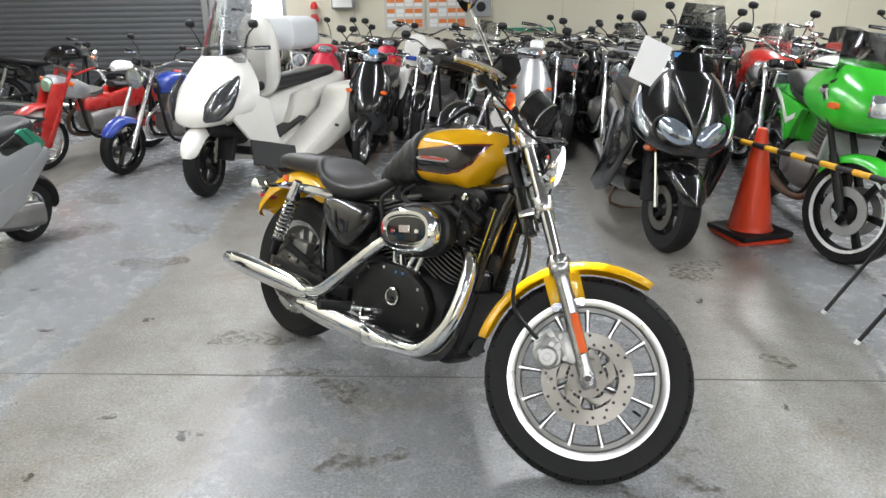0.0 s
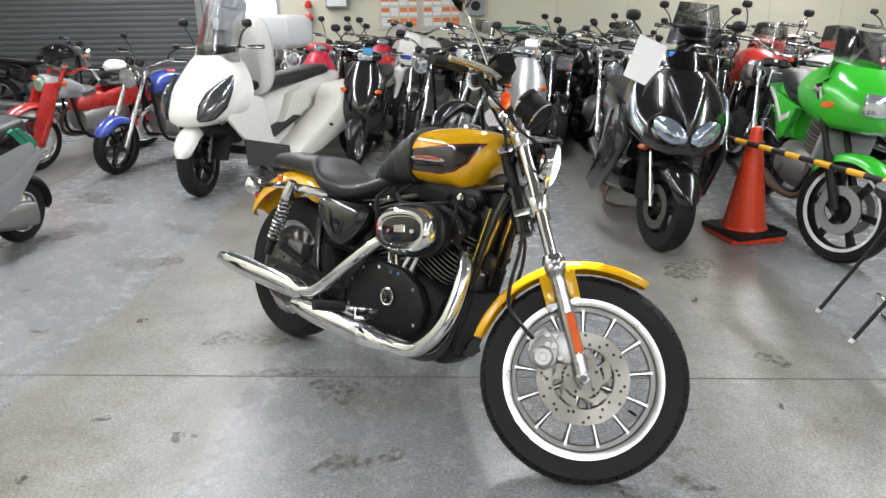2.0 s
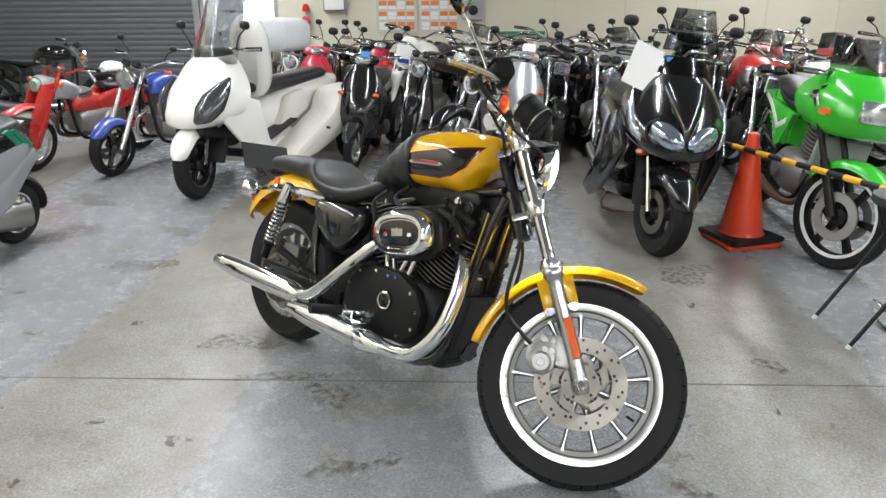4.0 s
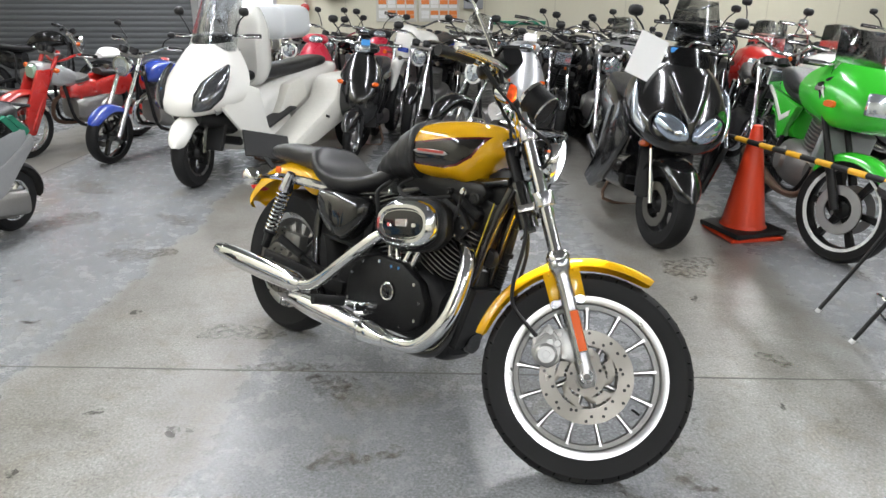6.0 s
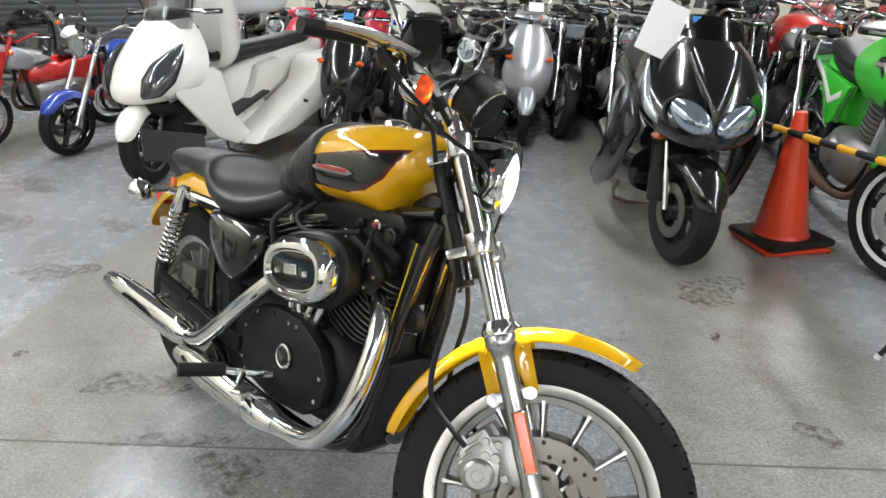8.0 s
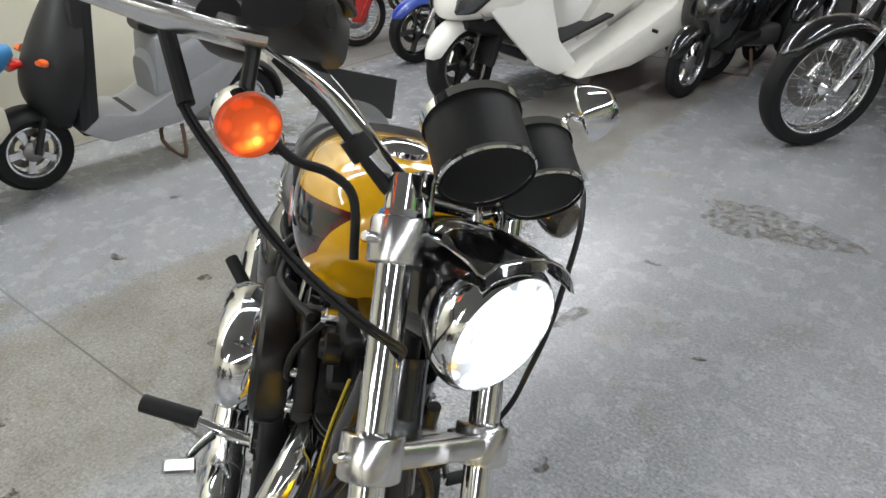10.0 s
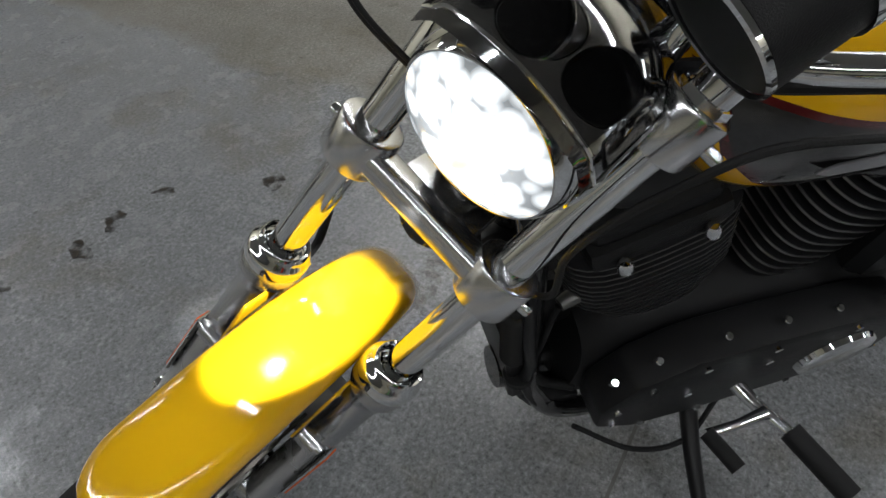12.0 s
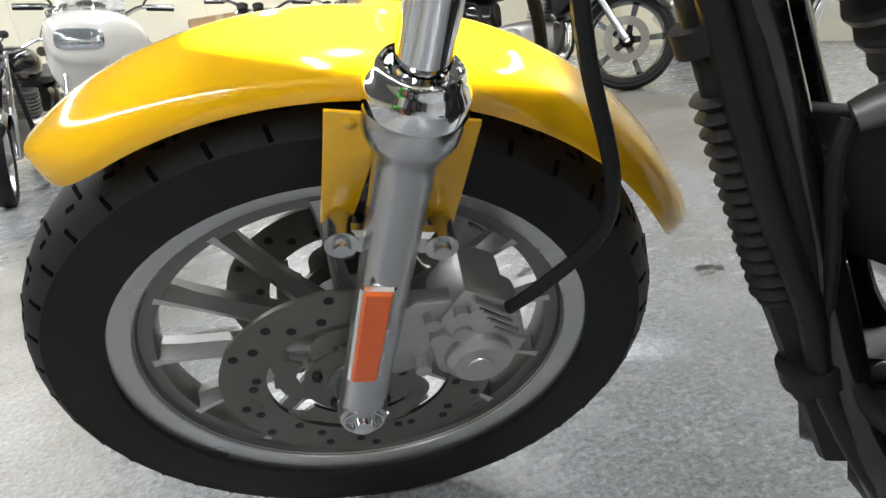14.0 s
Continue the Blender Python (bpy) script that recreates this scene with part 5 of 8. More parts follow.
# right cam cover with round timer plate
cam_out = [(0.52, 0.30), (0.58, 0.265), (0.72, 0.245), (0.86, 0.265), (0.935, 0.32), (0.945, 0.40), (0.90, 0.47), (0.80, 0.515), (0.68, 0.515), (0.58, 0.49), (0.52, 0.42)]
part("cam_cover", plate(cam_out, 0.05, "xz", -0.125, bevel=0.014), ENGINE, engine, "black cam cover")
part("timer_cover", lathe([(0.0, -0.160), (0.030, -0.160), (0.036, -0.157), (0.038, -0.149)], "y", 36, 0.757, 0, 0.397), BLACK, engine, "round black timer cover")
part("timer_ring", lathe([(0.027, -0.1605), (0.031, -0.1625), (0.035, -0.160), (0.031, -0.158)], "y", 36, 0.757, 0, 0.397, closed=True), CHROME, engine, "chrome ring")
for x, z in cam_out:
    bolt(0.735 + (x - 0.735) * 0.88, -0.151, 0.385 + (z - 0.385) * 0.84)
# left primary cover
prim = [(0.40, 0.33), (0.44, 0.275), (0.55, 0.25), (0.75, 0.245), (0.88, 0.265), (0.955, 0.32), (0.97, 0.40), (0.93, 0.475), (0.85, 0.515), (0.72, 0.515), (0.55, 0.50), (0.45, 0.47), (0.40, 0.41)]
part("primary_cover", plate(prim, 0.075, "xz", 0.140, bevel=0.014), ENGINE, engine, "matt black primary cover")
for x, z in prim:
    bolt(0.69 + (x - 0.69) * 0.90, 0.1785, 0.38 + (z - 0.38) * 0.86, True)
for x, z in ((0.58, 0.38), (0.82, 0.39), (0.70, 0.44)):
    bolt(x, 0.1785, z, True)
for x, z in ((0.50, 0.505), (0.60, 0.515), (0.70, 0.528), (0.80, 0.530), (0.90, 0.505), (0.955, 0.46)):
    twin("cover_bolt", BOLT, engine, pose(x, 0.150, z - 0.004, 70, 0, 0))
part("inspection_cover", lathe([(0.0, 0.192), (0.058, 0.191), (0.066, 0.187), (0.069, 0.178)], "y", 40, 0.535, 0, 0.375), CHROME, engine, "round chrome inspection cover")
part("oil_filter", lathe([(0.0, 0.10), (0.036, 0.10), (0.038, 0.09), (0.038, 0.0), (0.0, 0.0)], "x", 24, 0.965, 0.02, 0.28), BLACK, engine, "black oil filter")
# air cleaner
def oval_stack(levels, n=48, q=2.6):
    """Stacked ovals along -y: (half width, half height, y)."""
    return rings([[(x, y, z) for x, z in oval(w, h, n, q)] for w, h, y in levels])


acm = pose(0.838, 0, 0.668, 0, -11, 0)
back = part("air_cleaner", oval_stack([(0.15, 0.092, -0.12), (0.158, 0.098, -0.135), (0.158, 0.098, -0.165), (0.150, 0.092, -0.172)]), SATIN, bike, "oval chrome air cleaner on a black back plate", acm)
part("air_cleaner_cover", oval_stack([(0.134, 0.083, -0.168), (0.138, 0.086, -0.178), (0.138, 0.086, -0.205), (0.132, 0.080, -0.222), (0.120, 0.068, -0.231), (0.108, 0.056, -0.231), (0.102, 0.050, -0.222)]), CHROME, back, "chrome air cleaner cover")
# black inset paints the dark surroundings mirrored in the chrome centre
part("air_cleaner_inset", oval_stack([(0.103, 0.051, -0.214), (0.098, 0.047, -0.2240), (0.05, 0.028, -0.2270)]), BLACK, back, "oval inset blackened for the chrome's dark reflection")
part("inset_badge", box(0.055, 0.003, 0.026, 0, -0.2295, 0.004, 0.001), ALLOY, back)
for sgn in (-1, 1):
    part("inset_screw", lathe([(0.0, -0.232), (0.007, -0.232), (0.009, -0.227)], "y", 12, 0.06 * sgn, 0, -0.004), CHROME, back)
part("carburettor", lathe([(0.0, -0.05), (0.04, -0.05), (0.04, -0.14), (0.0, -0.14)], "y", 20, 0.76, 0, 0.66), CAST, engine)
# side cover / oil tank
part("oil_tank", hull([(0.235, 0.665, 0.015, 0.02, 0.02, 2.4, -0.11), (0.28, 0.655, 0.040, 0.045, 0.055, 2.8, -0.125), (0.38, 0.635, 0.055, 0.07, 0.10, 2.8, -0.135), (0.47, 0.625, 0.058, 0.08, 0.105, 2.8, -0.138), (0.54, 0.645, 0.045, 0.06, 0.06, 2.6, -0.13), (0.57, 0.66, 0.015, 0.03, 0.02, 2.2, -0.12)], 28, 4), BLACK, bike, "glossy black oil tank")
part("battery_cover", plate([(0.20, 0.70), (0.56, 0.715), (0.575, 0.64), (0.50, 0.53), (0.42, 0.50), (0.36, 0.52), (0.26, 0.61)], 0.05, "xz", 0.125, bevel=0.016), BLACK, bike, "glossy black battery cover")
part("battery_box", box(0.30, 0.22, 0.22, 0.40, 0, 0.60, 0.02), SATIN, bike)
# ---- exhaust
up = [(0.70, -0.10, 0.63), (0.66, -0.155, 0.585), (0.54, -0.19, 0.46), (0.43, -0.205, 0.352), (0.365, -0.21, 0.312), (0.28, -0.21, 0.300)]
ex = part("exhaust_pipe", tube(up, 0.025, 18, 8), CHROME, bike, "chrome exhaust pipe with a muffler")
part("muffler", tube([(0.33, -0.21, 0.302), (0.26, -0.21, 0.300), (0.10, -0.21, 0.298), (-0.12, -0.21, 0.295), (-0.25, -0.21, 0.294), (-0.315, -0.21, 0.294)], [0.027, 0.044, 0.046, 0.046, 0.040, 0.030], 24, 6), CHROME, ex, "chrome muffler")
part("muffler_end", lathe([(0.0, -0.012), (0.018, -0.012), (0.019, 0.0), (0.028, 0.002), (0.030, 0.0), (0.030, 0.015)], "x", 24, -0.319, -0.21, 0.294), SATIN, ex)
lowp = [(1.0, -0.075, 0.64), (1.06, -0.105, 0.60), (1.085, -0.14, 0.51), (1.075, -0.175, 0.39), (1.01, -0.195, 0.29), (0.93, -0.2, 0.252), (0.80, -0.205, 0.243)]
ex2 = part("exhaust_pipe", tube(lowp, 0.0265, 18, 8), CHROME, bike, "chrome exhaust pipe with a muffler")
part("muffler", tube([(0.84, -0.205, 0.244), (0.77, -0.207, 0.243), (0.60, -0.21, 0.240), (0.45, -0.21, 0.238), (0.36, -0.21, 0.237), (0.285, -0.21, 0.236)], [0.028, 0.043, 0.045, 0.045, 0.040, 0.030], 24, 6), CHROME, ex2, "chrome muffler")
part("heat_shield_clamp", tube([(0.68, -0.21, 0.241), (0.72, -0.21, 0.241)], 0.048, 20, 1), ALLOY, ex2)
# ---- controls
for sgn in (-1, 1):
    pg = part("foot_peg", rod((0.655, sgn * 0.27, 0.335), (0.62, sgn * 0.385, 0.338), 0.019, 18), GRIP, bike, "black rubber foot peg")
    part("peg_mount", tube([(0.70, sgn * 0.15, 0.325), (0.685, sgn * 0.21, 0.330), (0.655, sgn * 0.275, 0.335)], [0.016, 0.012, 0.010], 12), CHROME, pg)
pedal = part("brake_pedal", tube([(0.69, -0.235, 0.33), (0.715, -0.26, 0.318), (0.745, -0.275, 0.315), (0.765, -0.28, 0.325)], [0.010, 0.009, 0.008, 0.009], 12), CHROME, bike, "chrome brake pedal")
part("pedal_pad", box(0.045, 0.06, 0.012, 0.788, -0.285, 0.333, 0.004, rot=(0, -12, 8)), ALLOY, pedal, "ribbed alloy pedal pad")
sh = part("shift_lever", tube([(0.69, 0.235, 0.352), (0.74, 0.238, 0.350), (0.797, 0.238, 0.345)], [0.012, 0.008, 0.009], 12), CHROME, bike, "chrome shift lever")
part("shift_peg", rod((0.795, 0.235, 0.345), (0.777, 0.300, 0.350), 0.013, 14), GRIP, sh, "black rubber shift peg")
for sgn in (-1, 1):
    rp = part("passenger_peg", rod((0.285, sgn * 0.205, 0.415), (0.205, sgn * 0.265, 0.470), 0.0165, 16), GRIP, bike, "black rubber passenger peg")
    part("peg_bracket", tube([(0.40, sgn * 0.135, 0.36), (0.34, sgn * 0.17, 0.385), (0.29, sgn * 0.20, 0.412)], [0.014, 0.011, 0.010], 12), SATIN, rp)
stand = part("side_stand", tube([(0.72, 0.13, 0.225), (0.745, 0.235, 0.180), (0.765, 0.36, 0.130), (0.775, 0.395, 0.124), (0.785, 0.425, 0.134)], [0.017, 0.015, 0.012, 0.011, 0.010], 12), SATIN, bike, "black side stand")
part("rear_brake_line", tube([(0.95, 0.14, 0.225), (0.85, 0.20, 0.19), (0.75, 0.21, 0.185), (0.66, 0.16, 0.20)], 0.005, 8), GRIP, bike)
# corrugated boot and loom on the left down tube
boot = bmesh.new()
a, b = Vector((1.098, 0.062, 0.585)), Vector((1.071, 0.062, 0.425))
ax = b - a
prof = []
for i in range(57):
    prof.append((0.0170 + 0.0032 * math.sin(i * math.pi / 2), ax.length * i / 56))
lathe([(0.0, 0.0)] + prof + [(0.0, ax.length)], "z", 18, bm=boot)
part("corrugated_boot", boot, GRIP, bike, "ribbed black rubber boot", Matrix.Translation(a) @ ax.to_track_quat("Z", "Y").to_matrix().to_4x4(), sharp=80)
part("conduit", tube([(1.115, 0.060, 0.72), (1.103, 0.061, 0.62), (1.071, 0.062, 0.425), (1.055, 0.064, 0.33)], 0.0125, 14), GRIP, bike, "ribbed black conduit")
part("wiring_loom", tube([(1.125, 0.060, 0.80), (1.098, 0.070, 0.655), (1.073, 0.085, 0.52), (1.052, 0.084, 0.43), (1.045, 0.080, 0.36), (1.020, 0.085, 0.285), (0.99, 0.10, 0.24)], 0.0095, 12), SATIN, bike, "taped black wiring loom")
part("wiring_loom", tube([(1.115, 0.035, 0.80), (1.085, 0.055, 0.655), (1.062, 0.070, 0.52), (1.042, 0.070, 0.40), (1.01, 0.08, 0.33), (0.96, 0.10, 0.32)], 0.0085, 12), GRIP, bike)
part("loom_strap", rod((1.106, 0.064, 0.630), (1.103, 0.064, 0.614), 0.0185, 18), GRIP, bike)
part("loom_strap", rod((1.054, 0.070, 0.372), (1.051, 0.070, 0.354), 0.024, 18), GRIP, bike)
part("spark_plug", tube([(1.026, 0.055, 0.556), (1.005, 0.050, 0.562), (0.96, 0.045, 0.572)], [0.010, 0.013, 0.010], 12, steps=3), CAST, bike, "grimy spark plug")
part("plug_lead", tube([(1.028, 0.056, 0.555), (1.036, 0.064, 0.53), (1.038, 0.070, 0.47), (1.042, 0.075, 0.40), (1.035, 0.08, 0.33)], 0.0055, 10), GRIP, bike, "black plug lead")
part("coil_cover", plate([(0.60, 0.83), (0.72, 0.845), (0.98, 0.86), (1.03, 0.858), (1.055, 0.83), (1.03, 0.785), (0.94, 0.765), (0.70, 0.77), (0.61, 0.79)], 0.13, "xz", 0.0, bevel=0.014), SATIN, bike, "black cover plate under the tank")
for k_, (x_, z_, r_) in enumerate(((1.02, 0.800, 0.022), (0.965, 0.815, 0.015), (0.90, 0.805, 0.013))):
    part("mount_boss", lathe([(0.0, -0.090), (r_ * 0.6, -0.090), (r_ * 0.7, -0.084), (r_, -0.082), (r_, -0.060)], "y", 18, x_, 0, z_), CHROME if k_ == 1 else SATIN, bike)
part("fuel_hose", tube([(0.72, -0.09, 0.82), (0.70, -0.13, 0.78), (0.76, -0.15, 0.755), (0.84, -0.13, 0.765), (0.93, -0.10, 0.79)], 0.0075, 10, 5), GRIP, bike, "black rubber fuel hose")
part("fuel_hose", tube([(0.62, -0.10, 0.79), (0.60, -0.14, 0.74), (0.63, -0.15, 0.68), (0.62, -0.13, 0.60)], 0.009, 10, 5), GRIP, bike, "black rubber breather hose")
part("plug_lead", tube([(0.96, -0.085, 0.80), (0.99, -0.12, 0.77), (0.985, -0.125, 0.72), (0.955, -0.10, 0.70)], 0.0055, 10, 5), GRIP, bike, "black plug lead")
# thin yellow line drawn beside the right down tube
part("spark_lead", tube([(1.085, -0.050, 0.80), (1.075, -0.062, 0.70), (1.055, -0.066, 0.58), (1.04, -0.07, 0.47)], 0.0024, 8, 5), YELLOW_LINE, bike, "thin yellow line along the down tube")
part("rocker_side", plate([(0.865, 0.735), (0.90, 0.79), (1.00, 0.755), (1.045, 0.70), (1.00, 0.645), (0.93, 0.665)], 0.03, "xz", -0.098, bevel=0.010), ENGINE, bike, "black rocker box side")
for x_, z_ in ((0.885, 0.735), (0.995, 0.735), (1.02, 0.700), (0.99, 0.665)):
    part("cover_bolt", lathe([(0.0, -0.122), (0.005, -0.122), (0.0065, -0.119), (0.0065, -0.11)], "y", 10, x_, 0, z_), CHROME, bike)
part("ignition_coil", box(0.13, 0.085, 0.17, 1.02, 0.0, 0.725, 0.012, rot=(0, 12, 0), seg=2), SATIN, bike, "black ignition coil")
part("front_guard", hull([(0.93, 0.24, 0.10, 0.03, 0.04, 3), (1.0, 0.25, 0.095, 0.05, 0.05, 3), (1.03, 0.27, 0.08, 0.04, 0.04, 3)], 20), SATIN, bike, "black lower frame guard")
part("regulator", box(0.03, 0.15, 0.24, 1.06, 0, 0.38, 0.006, rot=(0, 12, 0)), SATIN, bike, "black finned regulator")
part("neck_gusset", plate([(1.0, 0.80), (1.015, 0.89), (1.07, 0.925), (1.115, 0.92), (1.13, 0.80), (1.07, 0.775)], 0.05, "xz", 0.0, bevel=0.012), SATIN, bike, "black steering-head gusset")
part("horn", lathe([(0.0, -0.020), (0.028, -0.020), (0.034, -0.012), (0.035, 0.0), (0.018, 0.016), (0.0, 0.016)], "y", 24, 1.098, -0.025, 0.61), SATIN, bike, "round black horn")

for dx, dz in ((0.0, 0.012), (0.012, -0.016)):
    part("mount_bolt", lathe([(0.0, 0.020), (0.008, 0.018), (0.014, 0.010), (0.0155, 0.0), (0.0155, -0.01)], "y", 18, 1.046 - dx * 0.3, 0.03, 0.500 + dz), CHROME, bike, "chrome dome bolt")
part("engine_mount", plate([(0.95, 0.53), (1.06, 0.55), (1.075, 0.46), (1.0, 0.42), (0.94, 0.44)], 0.02, "xz", 0.018, bevel=0.004), SATIN, bike, "black engine mount plate")

# ---------------------------------------------------------------- the other machines
WHITEP = surface("white_paint", (0.78, 0.77, 0.73), 0.25, vary=0.05, coat=0.6)
CREAMP = surface("cream_paint", (0.72, 0.69, 0.55), 0.3, vary=0.06, coat=0.4)
REDP = surface("red_paint", (0.48, 0.025, 0.02), 0.28, vary=0.1, coat=0.6)
ORANGEP = surface("faded_red_paint", (0.52, 0.06, 0.03), 0.4, vary=0.15)
BLUEP = surface("blue_paint", (0.02, 0.05, 0.30), 0.25, vary=0.1, coat=0.6)
SKYP = surface("sky_blue_paint", (0.05, 0.22, 0.45), 0.35, vary=0.1, coat=0.3)
GREENP = surface("green_paint", (0.04, 0.50, 0.03), 0.22, vary=0.06, coat=0.8)
SILVERP = surface("silver_paint", (0.46, 0.47, 0.48), 0.3, 0.5, vary=0.06, coat=0.5)
GREYP = surface("grey_plastic", (0.30, 0.31, 0.32), 0.45, vary=0.12)
DARKP = surface("dark_plastic", (0.016, 0.016, 0.017), 0.48, vary=0.2, spec=0.3)
PINKP = surface("crimson_paint", (0.55, 0.03, 0.06), 0.28, vary=0.08, coat=0.6)
TEAL = surface("green_stripe", (0.02, 0.22, 0.13), 0.35, vary=0.05)
LAMPGLASS = surface("lamp_glass", (0.55, 0.60, 0.66), 0.08, 0.75, vary=0.25, scale=25, coat=0.6)
SMOKE = clear("smoked_screen", (0.45, 0.47, 0.5), 0.05)
SCREEN = clear("clear_screen", (0.93, 0.95, 0.96), 0.05)
RUST = surface("rusty_steel", (0.16, 0.10, 0.07), 0.7, 0.4, vary=0.4, bump=0.4)
DIRTYALLOY = surface("dirty_alloy", (0.30, 0.29, 0.28), 0.45, 0.8, vary=0.3, bump=0.2, grain=120)
PAPER = surface("paper", (0.8, 0.8, 0.79), 0.7, vary=0.03)
BLUETAG = surface("blue_tag", (0.03, 0.22, 0.55), 0.5, vary=0.05)
ORANGETAG = surface("orange_tag", (0.75, 0.22, 0.05), 0.5, vary=0.05)
SMOKEDLENS = surface("smoked_signal_glass", (0.10, 0.085, 0.07), 0.15, 0.3, vary=0.2)
WHEELS = {}


def wheel(parent, name, x, z, R, w, rim_r, style, turn=0.0, mat=None, disc=0.0):
    """A plain wheel at (x, z): rim > tyre, spokes, hub. style: number of cast arms, 0 for wire, -1 for a closed disc."""
    key = (R, w, rim_r, style, mat.name if mat else "", disc)
    mm = pose(x, 0, z, 0, 0, turn)
    if key not in WHEELS:
        hw = w * 0.33
        rim_bm = lathe([(rim_r + 0.004, -hw), (rim_r - 0.012, -hw), (rim_r - 0.024, -hw * 0.4), (rim_r - 0.024, hw * 0.4), (rim_r - 0.012, hw), (rim_r + 0.004, hw), (rim_r - 0.006, 0.0)], n=36, closed=True)
        rim = part(name, rim_bm, mat or ALLOY, parent, m=mm)
        part("tyre", lathe(tyre_profile(R, w, rim_r - 0.003), n=44, closed=True), RUBBER, rim)
        part("hub", lathe([(0.0, -w * 0.5), (0.022, -w * 0.5), (0.05, -w * 0.3), (0.05, w * 0.3), (0.022, w * 0.5), (0.0, w * 0.5)], n=20), mat or DIRTYALLOY, rim)
        if style > 0:
            sp = bmesh.new()
            rings([[(r, y * k, q * p) for y, q in ((-1, -1), (-1, 1), (1, 1), (1, -1))] for r, k, p in ((0.03, 0.02, 0.024), ((rim_r) * 0.5, 0.014, 0.016), (rim_r - 0.015, 0.016, 0.020))], bm=sp)
            first = None
            for i in range(style):
                q = pose(0, 0, 0, 0, 360 / style * i, 0)
                first = part("spoke", sp, mat or ALLOY, rim, m=q) if first is None else twin("spoke", first, rim, q)
        elif style == 0:
            sp = bmesh.new()
            for i in range(36):
                a = 2 * math.pi * i / 36
                b = a + (0.5 if i % 2 else -0.5)
                s_ = 1 if (i // 2) % 2 else -1
                rod((0.04 * math.cos(b), s_ * w * 0.28, 0.04 * math.sin(b)), ((rim_r - 0.018) * math.cos(a), 0, (rim_r - 0.018) * math.sin(a)), 0.0018, 5, bm=sp)
            tagged(part("wire_spoke", sp, CHROME, rim), kind="stuff")
        else:
            part("wheel_disc", lathe([(0.03, -hw * 0.7), (rim_r * 0.6, -hw * 0.5), (rim_r - 0.016, -hw * 0.7), (rim_r - 0.016, hw * 0.7), (rim_r * 0.6, hw * 0.5), (0.03, hw * 0.7)], n=32, closed=True), mat or DIRTYALLOY, rim)
        if disc:
            part("brake_disc", lathe([(disc * 0.62, -w * 0.52), (disc, -w * 0.52), (disc, -w * 0.48), (disc * 0.62, -w * 0.48)], n=32, closed=True), STEEL, rim, "steel brake disc")
        WHEELS[key] = rim
        return rim
    src = WHEELS[key]
    rim = twin(name, src, parent, mm)
    for c in src.children:
        q = twin(c.name.split(".")[0], c, rim, c.matrix_basis.copy())
        if "kind" in c:
            q["kind"] = c["kind"]
    return rim


def shield(levels, n=22, steps=4, thick=0.012, power=0.8):
    """A curved front shell from the ground up: each level is (z, half width, x of the nose, x of the side edges)."""
    ext = [tuple(2 * a - b for a, b in zip(levels[0], levels[1]))] + list(levels) + [tuple(2 * a - b for a, b in zip(levels[-1], levels[-2]))]
    st = []
    for i in range(1, len(levels)):
        for k in range(steps):
            t = k / steps
            st.append([0.5 * (2 * b + (c - a) * t + (2 * a - 5 * b + 4 * c - d) * t * t + (3 * b - a - 3 * c + d) * t ** 3) for a, b, c, d in zip(*ext[i - 1:i + 3])])
    st.append(list(levels[-1]))
    rows = []
    for z, wd, nose, side in st:
        row = []
        for k in range(n + 1):
            a = (k / n * 2 - 1) * math.pi / 2
            row.append((side + (nose - side) * max(0.0, math.cos(a)) ** power, wd * math.sin(a), z))
        rows.append(row)
    bm = rings(rows, close=False, caps=False)
    bmesh.ops.recalc_face_normals(bm, faces=bm.faces)
    bmesh.ops.solidify(bm, geom=bm.faces[:], thickness=thick)
    return bm


def screen_of(z0, z1, w0, w1, x0, x1, bow=0.10, thick=0.004):
    """A curved windscreen that leans back from (x0, z0) to (x1, z1)."""
    rows = []
    for i in range(7):
        f = i / 6
        rows.append([(x0 + (x1 - x0) * f - bow * g * g, (w0 + (w1 - w0) * f) * g, z0 + (z1 - z0) * f - 0.05 * f * g * g) for g in [q / 6 - 1 for q in range(13)]])
    bm = rings(rows, close=False, caps=False)
    bmesh.ops.solidify(bm, geom=bm.faces[:], thickness=thick)
    return bm


def mirror_pair(ob, x, y, z, r=0.05, mat=None, lift=0.16, out=0.10):
    r *= 0.72
    for s_ in (-1, 1):
        st = part("mirror_stem", tube([(x, s_ * y, z), (x + 0.01, s_ * (y + out * 0.4), z + lift * 0.6), (x, s_ * (y + out), z + lift)], 0.006, 8, 4), mat or DARKP, ob)
        part("mirror_shell", hull([(0.03, 0, 0.01, 0.01, 0.01, 2), (0.022, 0, r * 0.8, r * 0.6, r * 0.6, 2.4), (0.0, 0, r * 1.15, r * 0.85, r * 0.85, 2.6), (-0.008, 0, r * 1.1, r * 0.8, r * 0.8, 2.6)], 16, 2), mat or DARKP, st, m=pose(x, s_ * (y + out), z + lift + r * 0.7))


